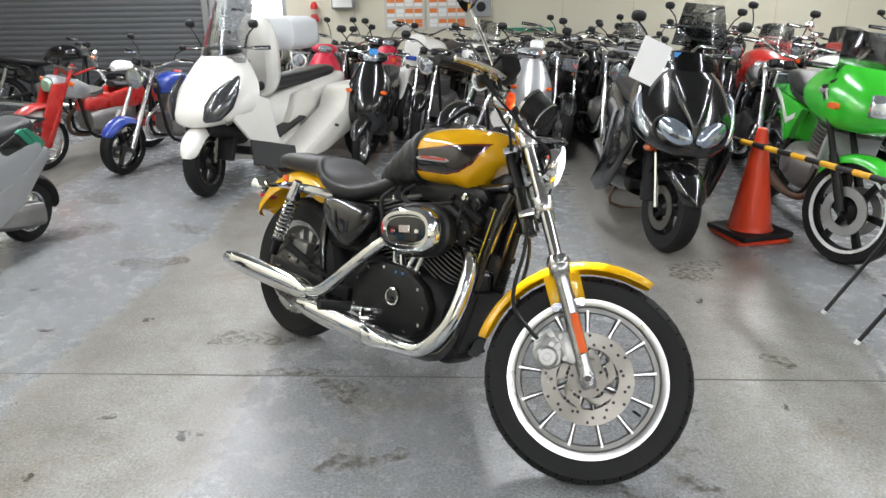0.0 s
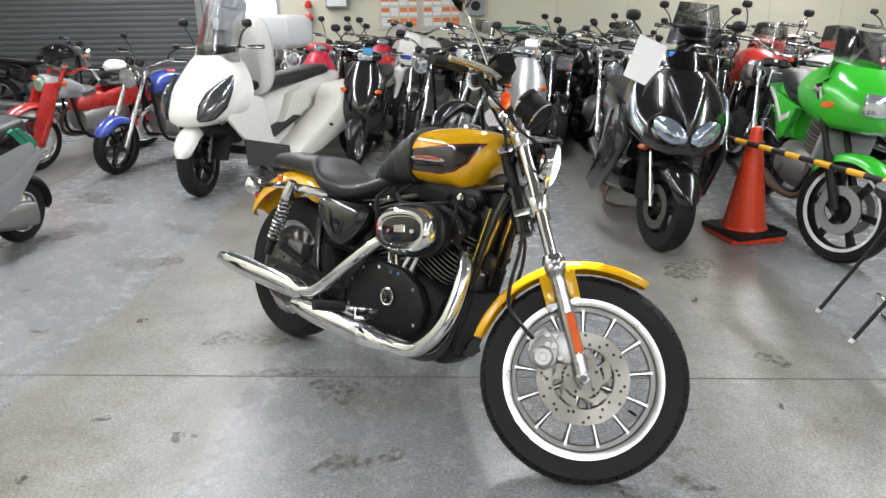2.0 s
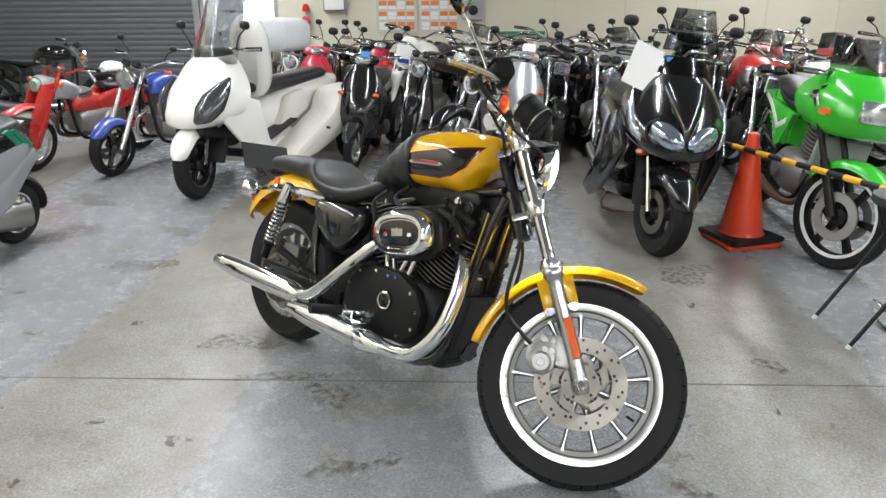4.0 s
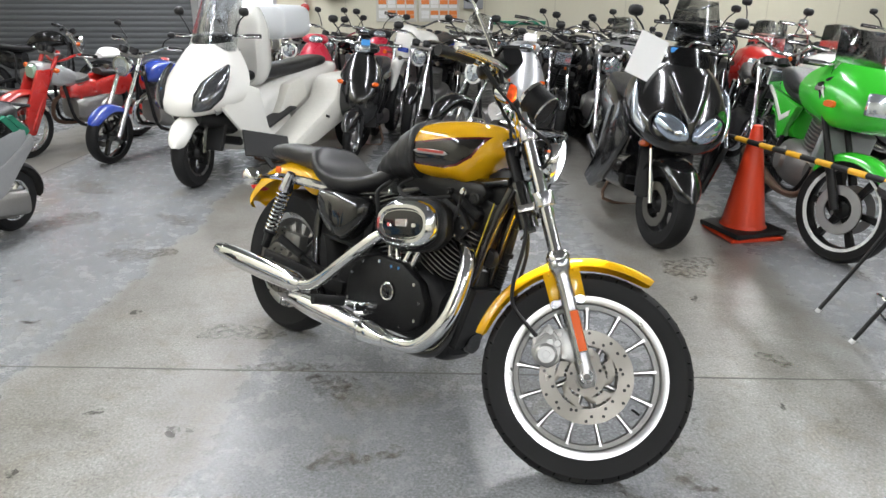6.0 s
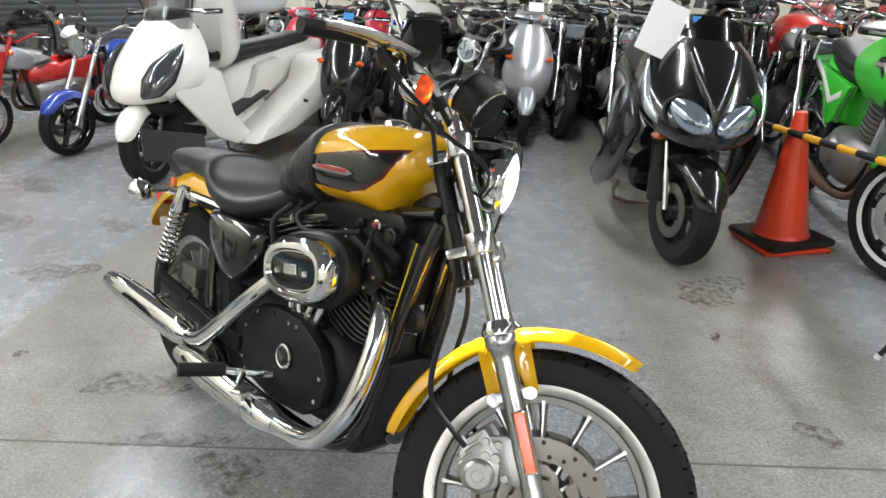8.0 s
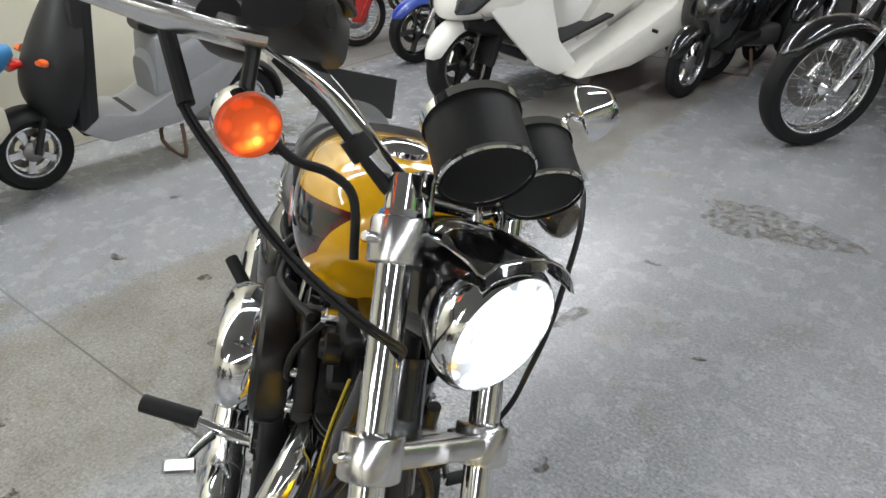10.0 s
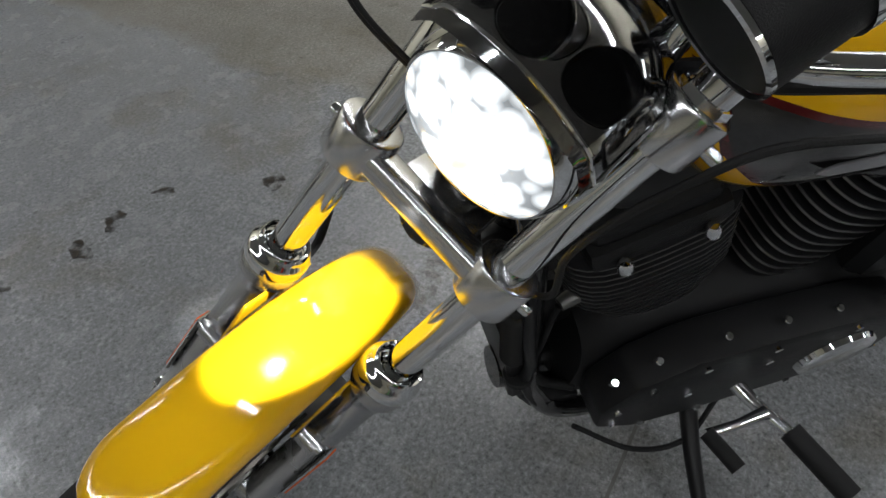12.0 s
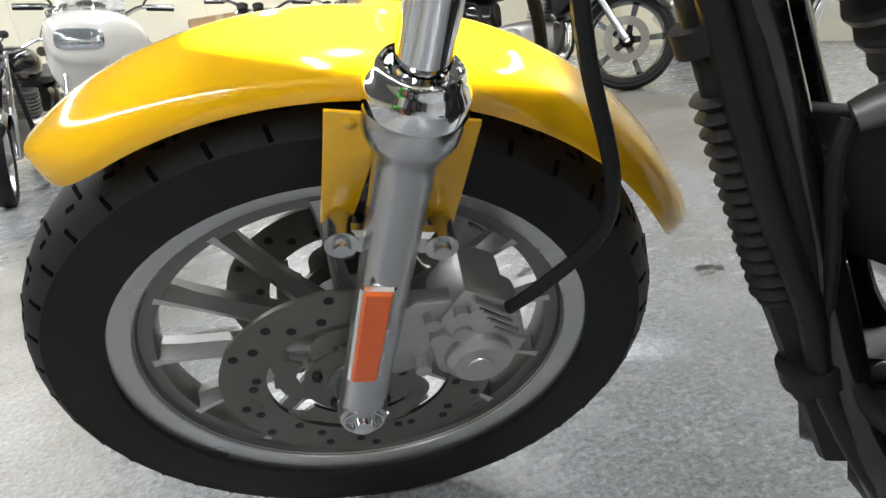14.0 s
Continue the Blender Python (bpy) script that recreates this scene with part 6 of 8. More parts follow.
def bars(ob, x, z, half, rise=0.10, back=0.10, mat=None, steer=0.0):
    """A handlebar with grips and levers."""
    pts = [(-back, -half, rise), (-back * 0.6, -half * 0.6, rise), (0, -0.10, 0.02), (0.01, 0, 0), (0, 0.10, 0.02), (-back * 0.6, half * 0.6, rise), (-back, half, rise)]
    m = pose(x, 0, z, 0, 0, steer)
    b = part("handlebar", tube(pts, 0.011, 10, 4), mat or CHROME, ob, m=m)
    for s_ in (-1, 1):
        part("grip", rod((-back * 0.72, s_ * half * 0.68, rise), (-back * 1.04, s_ * half * 1.06, rise), 0.017, 12), GRIP, b)
        part("hand_lever", tube([(-back * 0.4, s_ * half * 0.62, rise + 0.005), (-back * 0.35 + 0.03, s_ * half * 0.8, rise), (-back * 0.7, s_ * half * 1.05, rise)], [0.008, 0.006, 0.007], 8, 3), ALLOY, b)
    return b


def scooter(label, m, body=WHITEP, second=None, wb=1.2, R=0.215, w=0.09, size=1.0, seat_z=0.74, screen=None, lamp="front", lean=6.0, steer=8.0, under=DARKP, wheel_style=5, group="", maxi=False, rack=False, name="scooter", front=None, fender=None, rim=None, tail=1.33):
    """A step-through scooter, front wheel's contact at the origin, heading +x."""
    second = second or body
    ob = thing(name, label, "scooter", group, m @ pose(0, 0, 0, -lean, 0, 0))
    k = size
    st = pose(0.0, 0, 0, 0, 0, steer)
    wheel(ob, "front_wheel", 0, R, R, w, R * 0.66, wheel_style, steer, rim, disc=R * 0.5)
    wheel(ob, "rear_wheel", -wb, R, R, w * 1.1, R * 0.66, wheel_style, 0, rim)
    fz = R + 0.03
    part("front_fender", mudguard(R + 0.030, w + 0.06, 18, 160, drop=0.06 * k, n=24, m=10, z=R, taper=0.3, thick=0.004), fender or body, ob, m=st)
    for s_ in (-1, 1):
        part("fork_leg", rod((0, s_ * (w / 2 + 0.025), R), (-0.16 * k, s_ * (w / 2 + 0.02), R + 0.36 * k), 0.017, 10), CHROME if maxi else DARKP, ob, m=st)
    # front apron
    top = 0.98 * k if not maxi else 1.0 * k
    levels = front or [(0.30, 0.07, -0.14, -0.19), (0.37, 0.15, -0.08, -0.20), (0.47, 0.195, -0.035, -0.23), (0.58, 0.215, -0.045, -0.27), (0.70, 0.205, -0.10, -0.30), (0.81, 0.165, -0.165, -0.33), (0.90, 0.115, -0.225, -0.345), (0.945, 0.07, -0.26, -0.35)]
    part("front_apron" if not maxi else "front_cowl", shield([(z * k, a * k, b * k, c * k) for z, a, b, c in levels]), body, ob)
    part("leg_shield", plate([(levels[1][3] * k - 0.01, 0.28), (levels[1][3] * k - 0.05, 0.27), (levels[-2][3] * k - 0.04, levels[-2][0] * k), (levels[-2][3] * k, levels[-2][0] * k + 0.01)], 2.0 * k * max(q[1] for q in levels) * (0.55 if maxi else 0.80), "xz", 0.0, bevel=0.012), under, ob)
    if maxi:
        part("belly_panel", hull([(-0.40, 0.34, 0.19 * k, 0.14, 0.12, 3), (-0.7, 0.30, 0.23 * k, 0.12, 0.11, 4), (-1.0, 0.32, 0.22 * k, 0.14, 0.11, 4)], 20, 3), second, ob)
        for s_ in (-1, 1):
            part("leg_fairing", plate([(0.0, 0.58 * k), (-0.22, 0.74 * k), (-0.40, 0.68 * k), (-0.47, 0.42), (-0.62, 0.24), (-0.46, 0.20), (-0.30, 0.28), (-0.14, 0.46)], 0.045, "xz", 0.0, bevel=0.018), body, ob, m=pose(-0.04, s_ * 0.262 * k, 0, 0, 0, -s_ * 7), sharp=28)
    # handlebar cowl
    hx, hz = (-0.34 * k, 1.0 * k) if maxi else (-0.36 * k, 0.97 * k)
    part("bar_cowl", hull([(0.09, 0, 0.06, 0.03, 0.03, 2.2), (0.05, 0, 0.12, 0.055, 0.05, 2.4), (-0.03, 0, 0.14, 0.055, 0.05, 2.6), (-0.09, 0, 0.08, 0.03, 0.03, 2.4)], 20, 3), second if not maxi else DARKP, ob, m=pose(hx, 0, hz, 0, 0, steer))
    bars(ob, hx - 0.01, hz + 0.01, 0.31 * k, 0.03, 0.08, steer=steer)
    mirror_pair(ob, hx, 0.20 * k, hz + 0.04, 0.055)
    # lamps
    if lamp == "bar":
        part("headlight", hull([(0.0, 0, 0.075, 0.045, 0.04, 2.4), (0.03, 0, 0.07, 0.04, 0.035, 2.4), (0.045, 0, 0.03, 0.02, 0.02, 2)], 20, 3), LAMPGLASS, ob, "clear headlight", pose(hx + 0.075, 0, hz, 0, 0, steer))
    elif lamp == "twin":
        for s_ in (-1, 1):
            part("headlight", hull([(0.0, 0, 0.085 * k, 0.045 * k, 0.06 * k, 2.2), (0.03, 0.0, 0.07 * k, 0.035 * k, 0.05 * k, 2.2), (0.05, 0, 0.02, 0.01, 0.02, 2)], 20, 3), LAMPGLASS, ob, "clear headlight", pose(-0.015, s_ * 0.095 * k, 0.66 * k, 0, -28, s_ * 38))
    else:
        part("headlight", hull([(0.0, 0, 0.10 * k, 0.05, 0.06, 2.4), (0.035, 0, 0.085 * k, 0.04, 0.05, 2.4), (0.055, 0, 0.03, 0.02, 0.02, 2)], 20, 3), LAMPGLASS, ob, "clear headlight", pose(-0.20 * k, 0, R + 0.52 * k, 0, -20, 0))
    for s_ in (-1, 1):
        part("turn_signal", hull([(0.0, 0, 0.035, 0.02, 0.02, 2.2), (0.025, 0, 0.02, 0.012, 0.012, 2)], 12, 2), AMBER, ob, "orange lens", pose(-0.12 * k if not maxi else -0.10, s_ * 0.16 * k, R + (0.46 if not maxi else 0.30) * k, 0, -15, s_ * 35))
    # floorboard and body
    part("floorboard", box(0.44, 0.30 * k, 0.07, -0.50 * k - 0.06, 0, 0.30, 0.015), under, ob)
    part("rear_body", hull([(-0.62 * k, 0.44, 0.12, 0.12, 0.17, 3), (-0.72 * k, 0.50, 0.16 * k, 0.17, 0.24, 3), (-wb * 0.85, 0.56 * k, 0.17 * k, 0.17 * k, 0.22, 2.8), (-wb * (1 + (tail - 1) * 0.15), 0.62 * k, 0.165 * k, 0.13 * k, 0.14, 2.6), (-wb * (1 + (tail - 1) * 0.76), 0.68 * k, 0.10 * k, 0.07, 0.08, 2.4), (-wb * tail, 0.70 * k, 0.04, 0.03, 0.03, 2.2)], 28, 4), second, ob)
    part("seat", hull([(-0.62 * k, seat_z, 0.07, 0.02, 0.03, 2.4), (-0.70 * k, seat_z, 0.12, 0.045, 0.06, 2.8), (-wb * 0.85, seat_z + 0.01, 0.14, 0.055, 0.07, 3), (-wb * (1 + (tail - 1) * 0.3), seat_z + 0.03, 0.12, 0.055, 0.06, 2.8), (-wb * (1 + (tail - 1) * 0.6), seat_z + 0.03, 0.06, 0.03, 0.04, 2.4)], 24, 3), LEATHER, ob, "black seat")
    part("tail_lamp", hull([(-wb * (tail - 0.03), 0.64 * k, 0.07, 0.03, 0.03, 2.4), (-wb * (tail + 0.02), 0.64 * k, 0.05, 0.02, 0.02, 2.2)], 16, 2), REDLENS, ob)
    part("engine_case", hull([(-wb * 0.62, 0.26, 0.07, 0.06, 0.06, 3), (-wb * 0.8, R + 0.03, 0.09, 0.09, 0.08, 3, 0.06), (-wb, R, 0.06, 0.08, 0.08, 3, 0.09)], 16, 3), DIRTYALLOY, ob, "grubby alloy engine case")
    part("muffler", tube([(-wb * 0.7, -0.10, 0.22), (-wb * 0.9, -0.14, 0.24), (-wb * 1.15, -0.145, 0.30)], [0.02, 0.045, 0.05], 14, 4), DARKP if not maxi else ALLOY, ob)
    part("rear_fender", mudguard(R + 0.05, w + 0.06, 70, 190, drop=0.03, n=16, m=8, x=-wb, z=R, thick=0.004), DARKP, ob)
    part("centre_stand", tube([(-wb * 0.62, -0.12, 0.20), (-wb * 0.60, -0.15, 0.02), (-wb * 0.60, 0.15, 0.02), (-wb * 0.62, 0.12, 0.20)], 0.012, 8, 3), RUST, ob)
    if rack:
        part("rear_rack", tube([(-wb * 1.1, -0.12, seat_z + 0.06), (-wb * (tail + 0.02), -0.12, seat_z + 0.07), (-wb * (tail + 0.02), 0.12, seat_z + 0.07), (-wb * 1.1, 0.12, seat_z + 0.06)], 0.010, 8, 3), DARKP, ob)
    if screen is not None:
        rows = []
        h = 0.34 * k
        for i in range(7):
            f = i / 6
            rows.append([(-0.18 * k - 0.20 * k * f - 0.09 * abs(g) ** 2, (0.23 - 0.07 * f) * k * g, (0.90 + 0.0) * k + h * f) for g in [q / 6 - 1 for q in range(13)]])
        sc = rings(rows, close=False, caps=False)
        bmesh.ops.solidify(sc, geom=sc.faces[:], thickness=0.004)
        part("windscreen", sc, screen, ob, "curved windscreen")
    return ob


def roadbike(label, m, paint=BLACK, second=None, wb=1.38, R=0.30, w=0.11, wheel_style=6, rim=None, lean=9.0, steer=12.0, fairing=None, screen=None, lamp="round", seat_z=0.78, bars_z=1.02, bars_half=0.36, fork=None, fender=None, high_fender=False, tank_z=0.86, engine=None, exhaust=CHROME, group="", mirrors=True, name="motorcycle", tail=None, rear_w=None, signals=True):
    """A road or trail motorcycle, front wheel's contact at the origin, heading +x."""
    second = second or paint
    fork = fork or CHROME
    engine = engine or DIRTYALLOY
    ob = thing(name, label, "motorcycle", group, m @ pose(0, 0, 0, -lean, 0, 0))
    st = pose(0, 0, 0, 0, 0, steer)
    wheel(ob, "front_wheel", 0, R, R, w, R * 0.78, wheel_style, steer, rim, disc=R * 0.46)
    wheel(ob, "rear_wheel", -wb, R, R, (rear_w or w * 1.25), R * 0.76, wheel_style, 0, rim)
    top = Vector((-0.36, 0, 0.92))
    for s_ in (-1, 1):
        a, b = Vector((0, s_ * (w / 2 + 0.035), R)), Vector((-0.345, s_ * 0.09, 0.95))
        leg = part("fork_leg", rod(a, a.lerp(b, 0.45), 0.024, 12), ALLOY if fork is CHROME else fork, ob, m=st)
        part("fork_tube", rod(a.lerp(b, 0.42), b, 0.018, 12), fork, leg)
    if high_fender:
        part("front_fender", mudguard(R + 0.17, 0.13, 25, 150, drop=0.03, n=24, m=8, x=-0.02, z=R, taper=0.3), fender or paint, ob, m=st)
    else:
        part("front_fender", mudguard(R + 0.02, w + 0.04, 30, 150, drop=0.05, n=24, m=8, z=R, taper=0.25), fender or paint, ob, m=st)
    part("yoke", box(0.07, 0.22, 0.03, -0.33, 0, 0.92, 0.008), DIRTYALLOY, ob, m=st)
    if lamp == "round":
        sh = part("headlight", lathe([(0.0, -0.10), (0.05, -0.09), (0.08, -0.04), (0.088, 0.0), (0.092, 0.012), (0.086, 0.02)], "x", 24), CHROME if fork is CHROME else BLACK, ob, "round headlight", st @ pose(-0.20, 0, 0.84))
        part("headlight_lens", lathe([(0.0, 0.03), (0.05, 0.026), (0.085, 0.014)], "x", 24), LAMPGLASS, sh)
    elif lamp == "square":
        sh = part("headlight", box(0.10, 0.17, 0.13, -0.20, 0, 0.86, 0.02, seg=2), BLACK, ob, "rectangular headlight", st)
        part("headlight_lens", box(0.02, 0.155, 0.115, -0.145, 0, 0.86, 0.008), LAMPGLASS, sh)
    bars(ob, -0.36, bars_z - 0.08, bars_half, 0.08, 0.12, mat=fork if fork is not ALLOY else CHROME, steer=steer)
    if mirrors and len(label) % 3 != 1:
        k_ = (len(label) * 7 + int(bars_z * 100)) % 5
        mirror_pair(ob, -0.42, 0.22, bars_z + 0.01, 0.040 + 0.004 * k_, mat=CHROME if k_ == 2 else DARKP, lift=0.07 + 0.028 * k_, out=0.13 - 0.02 * k_)
    for k_, s_ in enumerate((-1, 1)):
        part("dial", lathe([(0.0, -0.05), (0.035, -0.045), (0.042, 0.0), (0.0, 0.004)], "z", 18), DARKP, ob, m=st @ pose(-0.30, s_ * 0.055, 0.985, 0, -30, 0))
        if not signals:
            continue
        sg = part("turn_signal", lathe([(0.0, -0.04), (0.022, -0.03), (0.03, 0.0), (0.022, 0.018), (0.0, 0.02)], "x", 14), AMBER if len(label) % 2 else SMOKEDLENS, ob, "round turn signal", st @ pose(-0.22, s_ * 0.19, 0.80) @ Matrix.Scale(0.8, 4))
        part("signal_stem", rod((-0.01, 0, 0), (-0.03, -s_ * 0.10, 0.0), 0.008, 8), DARKP, sg)
    part("fuel_tank", hull([(-0.40, tank_z - 0.02, 0.05, 0.05, 0.04, 2.4), (-0.45, tank_z, 0.10, 0.09, 0.06, 2.6), (-0.58, tank_z + 0.01, 0.145, 0.115, 0.09, 2.8), (-0.74, tank_z - 0.01, 0.13, 0.10, 0.08, 2.6), (-0.84, tank_z - 0.05, 0.08, 0.06, 0.05, 2.4), (-0.87, tank_z - 0.06, 0.04, 0.03, 0.03, 2.2)], 28, 4), paint, ob, "painted fuel tank")
    part("seat", hull([(-0.78, seat_z, 0.07, 0.03, 0.03, 2.4), (-0.90, seat_z - 0.01, 0.12, 0.035, 0.05, 2.8), (-1.12, seat_z + 0.01, 0.135, 0.045, 0.05, 3), (-1.34, seat_z + 0.04, 0.11, 0.045, 0.05, 2.8), (-1.52, seat_z + 0.06, 0.07, 0.03, 0.03, 2.4)], 24, 3), LEATHER, ob, "black seat")
    part("tail_cowl", hull([(-1.05, seat_z - 0.10, 0.10, 0.05, 0.06, 2.6), (-1.35, seat_z - 0.03, 0.11, 0.05, 0.06, 2.6), (-1.58, seat_z + 0.03, 0.07, 0.035, 0.04, 2.4), (-1.66, seat_z + 0.04, 0.03, 0.02, 0.02, 2.2)], 20, 3), tail or second, ob)
    part("tail_lamp", hull([(-1.60, seat_z - 0.03, 0.06, 0.03, 0.03, 2.4), (-1.67, seat_z - 0.02, 0.05, 0.025, 0.025, 2.4)], 14, 2), REDLENS, ob)
    part("rear_fender", mudguard(R + 0.05, w + 0.06, 60, 170, drop=0.03, n=18, m=8, x=-wb, z=R, thick=0.004), tail or DARKP, ob)
    # engine
    eng = part("engine", hull([(-0.46, 0.40, 0.12, 0.10, 0.10, 3.4), (-0.58, 0.40, 0.17, 0.14, 0.14, 3.4), (-0.80, 0.41, 0.18, 0.13, 0.14, 3.4), (-0.96, 0.42, 0.12, 0.10, 0.10, 3.2)], 20, 3), engine, ob, "air-cooled engine")
    rows = []
    for i in range(8):
        for dz, hx, hy in ((0.0, 0.06, 0.09), (0.016, 0.06, 0.09), (0.0165, 0.085, 0.12), (0.0255, 0.085, 0.12)):
            rows.append([(x, y, 0.025 * i + dz) for x, y in oval(hx, hy, 20, 4)])
    part("cylinder", rings(rows), engine, eng, m=pose(-0.585, 0, 0.50, 0, 12, 0))
    for s_ in (-1, 1):
        part("engine_cover", lathe([(0.0, s_ * 0.205), (0.07, s_ * 0.20), (0.085, s_ * 0.18), (0.085, s_ * 0.13)], "y", 24, -0.74, 0, 0.41), engine, eng)
        part("frame_tube", tube([(-0.36, s_ * 0.03, 0.84), (-0.38, s_ * 0.08, 0.55), (-0.46, s_ * 0.13, 0.27), (-0.85, s_ * 0.14, 0.25), (-1.0, s_ * 0.13, 0.40), (-1.02, s_ * 0.11, 0.70), (-1.50, s_ * 0.09, 0.76)], 0.016, 8, 4), SATIN, ob)
        part("shock", rod((-wb + 0.12, s_ * 0.14, 0.70), (-wb - 0.02, s_ * 0.14, R + 0.05), 0.026, 10), CHROME if s_ < 0 else SATIN, ob)
        part("swingarm", rod((-0.98, s_ * 0.12, 0.40), (-wb, s_ * 0.13, R), 0.02, 8), SATIN, ob)
        part("foot_peg", rod((-0.88, s_ * 0.14, 0.33), (-0.88, s_ * 0.27, 0.33), 0.014, 8), GRIP, ob)
    part("exhaust_pipe", tube([(-0.47, -0.06, 0.55), (-0.36, -0.09, 0.45), (-0.38, -0.12, 0.28), (-0.60, -0.15, 0.22), (-1.0, -0.17, 0.24), (-1.45, -0.19, 0.30)], [0.02, 0.02, 0.02, 0.022, 0.038, 0.042], 12, 5), exhaust, ob, "exhaust pipe")
    part("side_cover", hull([(-0.92, 0.62, 0.10, 0.10, 0.10, 3), (-1.05, 0.62, 0.135, 0.11, 0.12, 3), (-1.18, 0.64, 0.10, 0.08, 0.08, 3)], 16, 2), second, ob)
    part("side_stand", rod((-0.80, 0.12, 0.25), (-0.74, 0.30, 0.05), 0.012, 8), SATIN, ob)
    if fairing is not None:
        part("fairing", hull([(0.06, 0.84, 0.05, 0.04, 0.05, 2.2), (0.02, 0.85, 0.13, 0.09, 0.10, 2.6), (-0.12, 0.86, 0.20, 0.13, 0.16, 2.6), (-0.28, 0.82, 0.25, 0.15, 0.24, 2.8), (-0.42, 0.74, 0.24, 0.14, 0.26, 3)], 28, 4), fairing, ob, "painted fairing")
        part("headlight", hull([(0.0, 0, 0.11, 0.05, 0.05, 4), (0.03, 0, 0.10, 0.045, 0.045, 4), (0.04, 0, 0.06, 0.03, 0.03, 3)], 20, 2), LAMPGLASS, ob, "clear headlight", pose(0.045, 0, 0.85, 0, -6, 0))
        rows = []
        for i in range(6):
            f = i / 5
            rows.append([(-0.06 - 0.26 * f - 0.10 * abs(g) ** 2, (0.17 - 0.03 * f) * g, 0.94 + 0.28 * f - 0.03 * abs(g) ** 2) for g in [q / 5 - 1 for q in range(11)]])
        sc = rings(rows, close=False, caps=False)
        bmesh.ops.solidify(sc, geom=sc.faces[:], thickness=0.004)
        part("windscreen", sc, screen or SMOKE, ob, "curved windscreen")
    return ob


def facing(u, v, heading):
    """A pose on the floor; heading: degrees from the room's u direction."""
    return room(u, v, 0.0, heading)


# ---- scooters along the cream wall
gs = scooter("old silver-grey scooter with green stripes beside the cream wall", facing(-2.27, 0.17, -98), body=DARKP, second=GREYP, wb=1.18, R=0.205, lean=5, seat_z=0.74, lamp="bar", rack=True, tail=1.04)
PALEGREY = surface("scuffed_grey_plastic", (0.29, 0.295, 0.30), 0.42, vary=0.16, scale=9, bump=0.1)
part("side_skirt", plate([(-0.20, 0.30), (-0.34, 0.21), (-0.76, 0.23), (-0.98, 0.33), (-1.25, 0.58), (-1.23, 0.65), (-0.98, 0.51), (-0.72, 0.42), (-0.50, 0.33), (-0.32, 0.37)], 0.36, "xz", 0.0, bevel=0.022), PALEGREY, gs, "scuffed pale grey side skirt")
part("seat_base", plate([(-0.62, 0.38), (-0.92, 0.47), (-0.96, 0.70), (-0.66, 0.69)], 0.29, "xz", 0.0, bevel=0.03), GREYP, gs, "grey panel under the seat")
part("tail_panel", plate([(-0.86, 0.71), (-1.08, 0.79), (-1.24, 0.70), (-1.26, 0.65), (-1.00, 0.50), (-0.90, 0.60)], 0.31, "xz", 0.0, bevel=0.03), BLACK, gs, "dark tail panel")
for i in range(2):
    part("green_stripe", plate([(-1.01 - 0.055 * i, 0.765 + 0.008 * i), (-1.05 - 0.055 * i, 0.780 - 0.004 * i), (-1.20 - 0.035 * i, 0.628 + 0.03 * i), (-1.165 - 0.035 * i, 0.605 + 0.03 * i)], 0.316, "xz", 0.0), TEAL, gs)
part("leg_shield_inner", plate([(-0.20, 0.30), (-0.30, 0.30), (-0.40, 0.92), (-0.30, 0.95)], 0.34, "xz", 0.0, bevel=0.02), DARKP, gs)
cub2 = scooter("old sky-blue scooter with a cream fender and cream engine cowls", facing(-2.36, -1.47, -92), body=SKYP, second=SKYP, wb=1.26, R=0.212, w=0.085, lean=6, seat_z=0.76, lamp="bar", wheel_style=-1, steer=6, fender=CREAMP, under=DARKP)
part("fender_skirt", mudguard(0.262, 0.17, 8, 172, drop=0.10, n=28, m=12, z=0.205, taper=0.25, thick=0.004, roundness=1.8), CREAMP, cub2, "cream rounded front fender", pose(0, 0, 0, 0, 0, 6))
for s_ in (-1, 1):
    part("engine_cowl", hull([(-0.82, 0.42, 0.02, 0.08, 0.08, 2.4, s_ * 0.13), (-0.92, 0.44, 0.07, 0.15, 0.15, 2.6, s_ * 0.15), (-1.18, 0.46, 0.10, 0.17, 0.17, 2.6, s_ * 0.165), (-1.42, 0.45, 0.07, 0.13, 0.14, 2.5, s_ * 0.15), (-1.54, 0.43, 0.02, 0.06, 0.06, 2.3, s_ * 0.13)], 24, 4), CREAMP, cub2, "cream bulbous engine cowl")
    part("floor_rail", rod((-0.22, s_ * 0.17, 0.285), (-0.80, s_ * 0.17, 0.285), 0.012, 10), CREAMP, cub2)
part("front_seat", hull([(-0.70, 0.80, 0.05, 0.03, 0.04, 2.4), (-0.80, 0.81, 0.11, 0.05, 0.06, 2.6), (-1.02, 0.82, 0.12, 0.05, 0.06, 2.8), (-1.12, 0.82, 0.06, 0.03, 0.04, 2.4)], 20, 3), REDP, cub2, "worn red saddle")

# ---- machines before the shutter
CUBAT = facing(-3.20, 3.38, -116)
cub = roadbike("faded red step-through delivery moped with a silver leg cover", CUBAT, paint=REDP, second=REDP, wb=1.2, R=0.27, w=0.075, wheel_style=0, lean=6, steer=4, bars_z=0.93, tank_z=0.56, seat_z=0.72, fork=REDP, fender=WHITEP, mirrors=False, name="moped", lamp="none", exhaust=RUST, tail=REDP)
part("tank_cover", hull([(-0.26, 0.74, 0.06, 0.07, 0.09, 3), (-0.33, 0.74, 0.10, 0.09, 0.11, 3.4), (-0.47, 0.70, 0.09, 0.07, 0.09, 3.2), (-0.55, 0.68, 0.04, 0.04, 0.05, 2.6)], 20, 3), SILVERP, cub, "silver front cover")
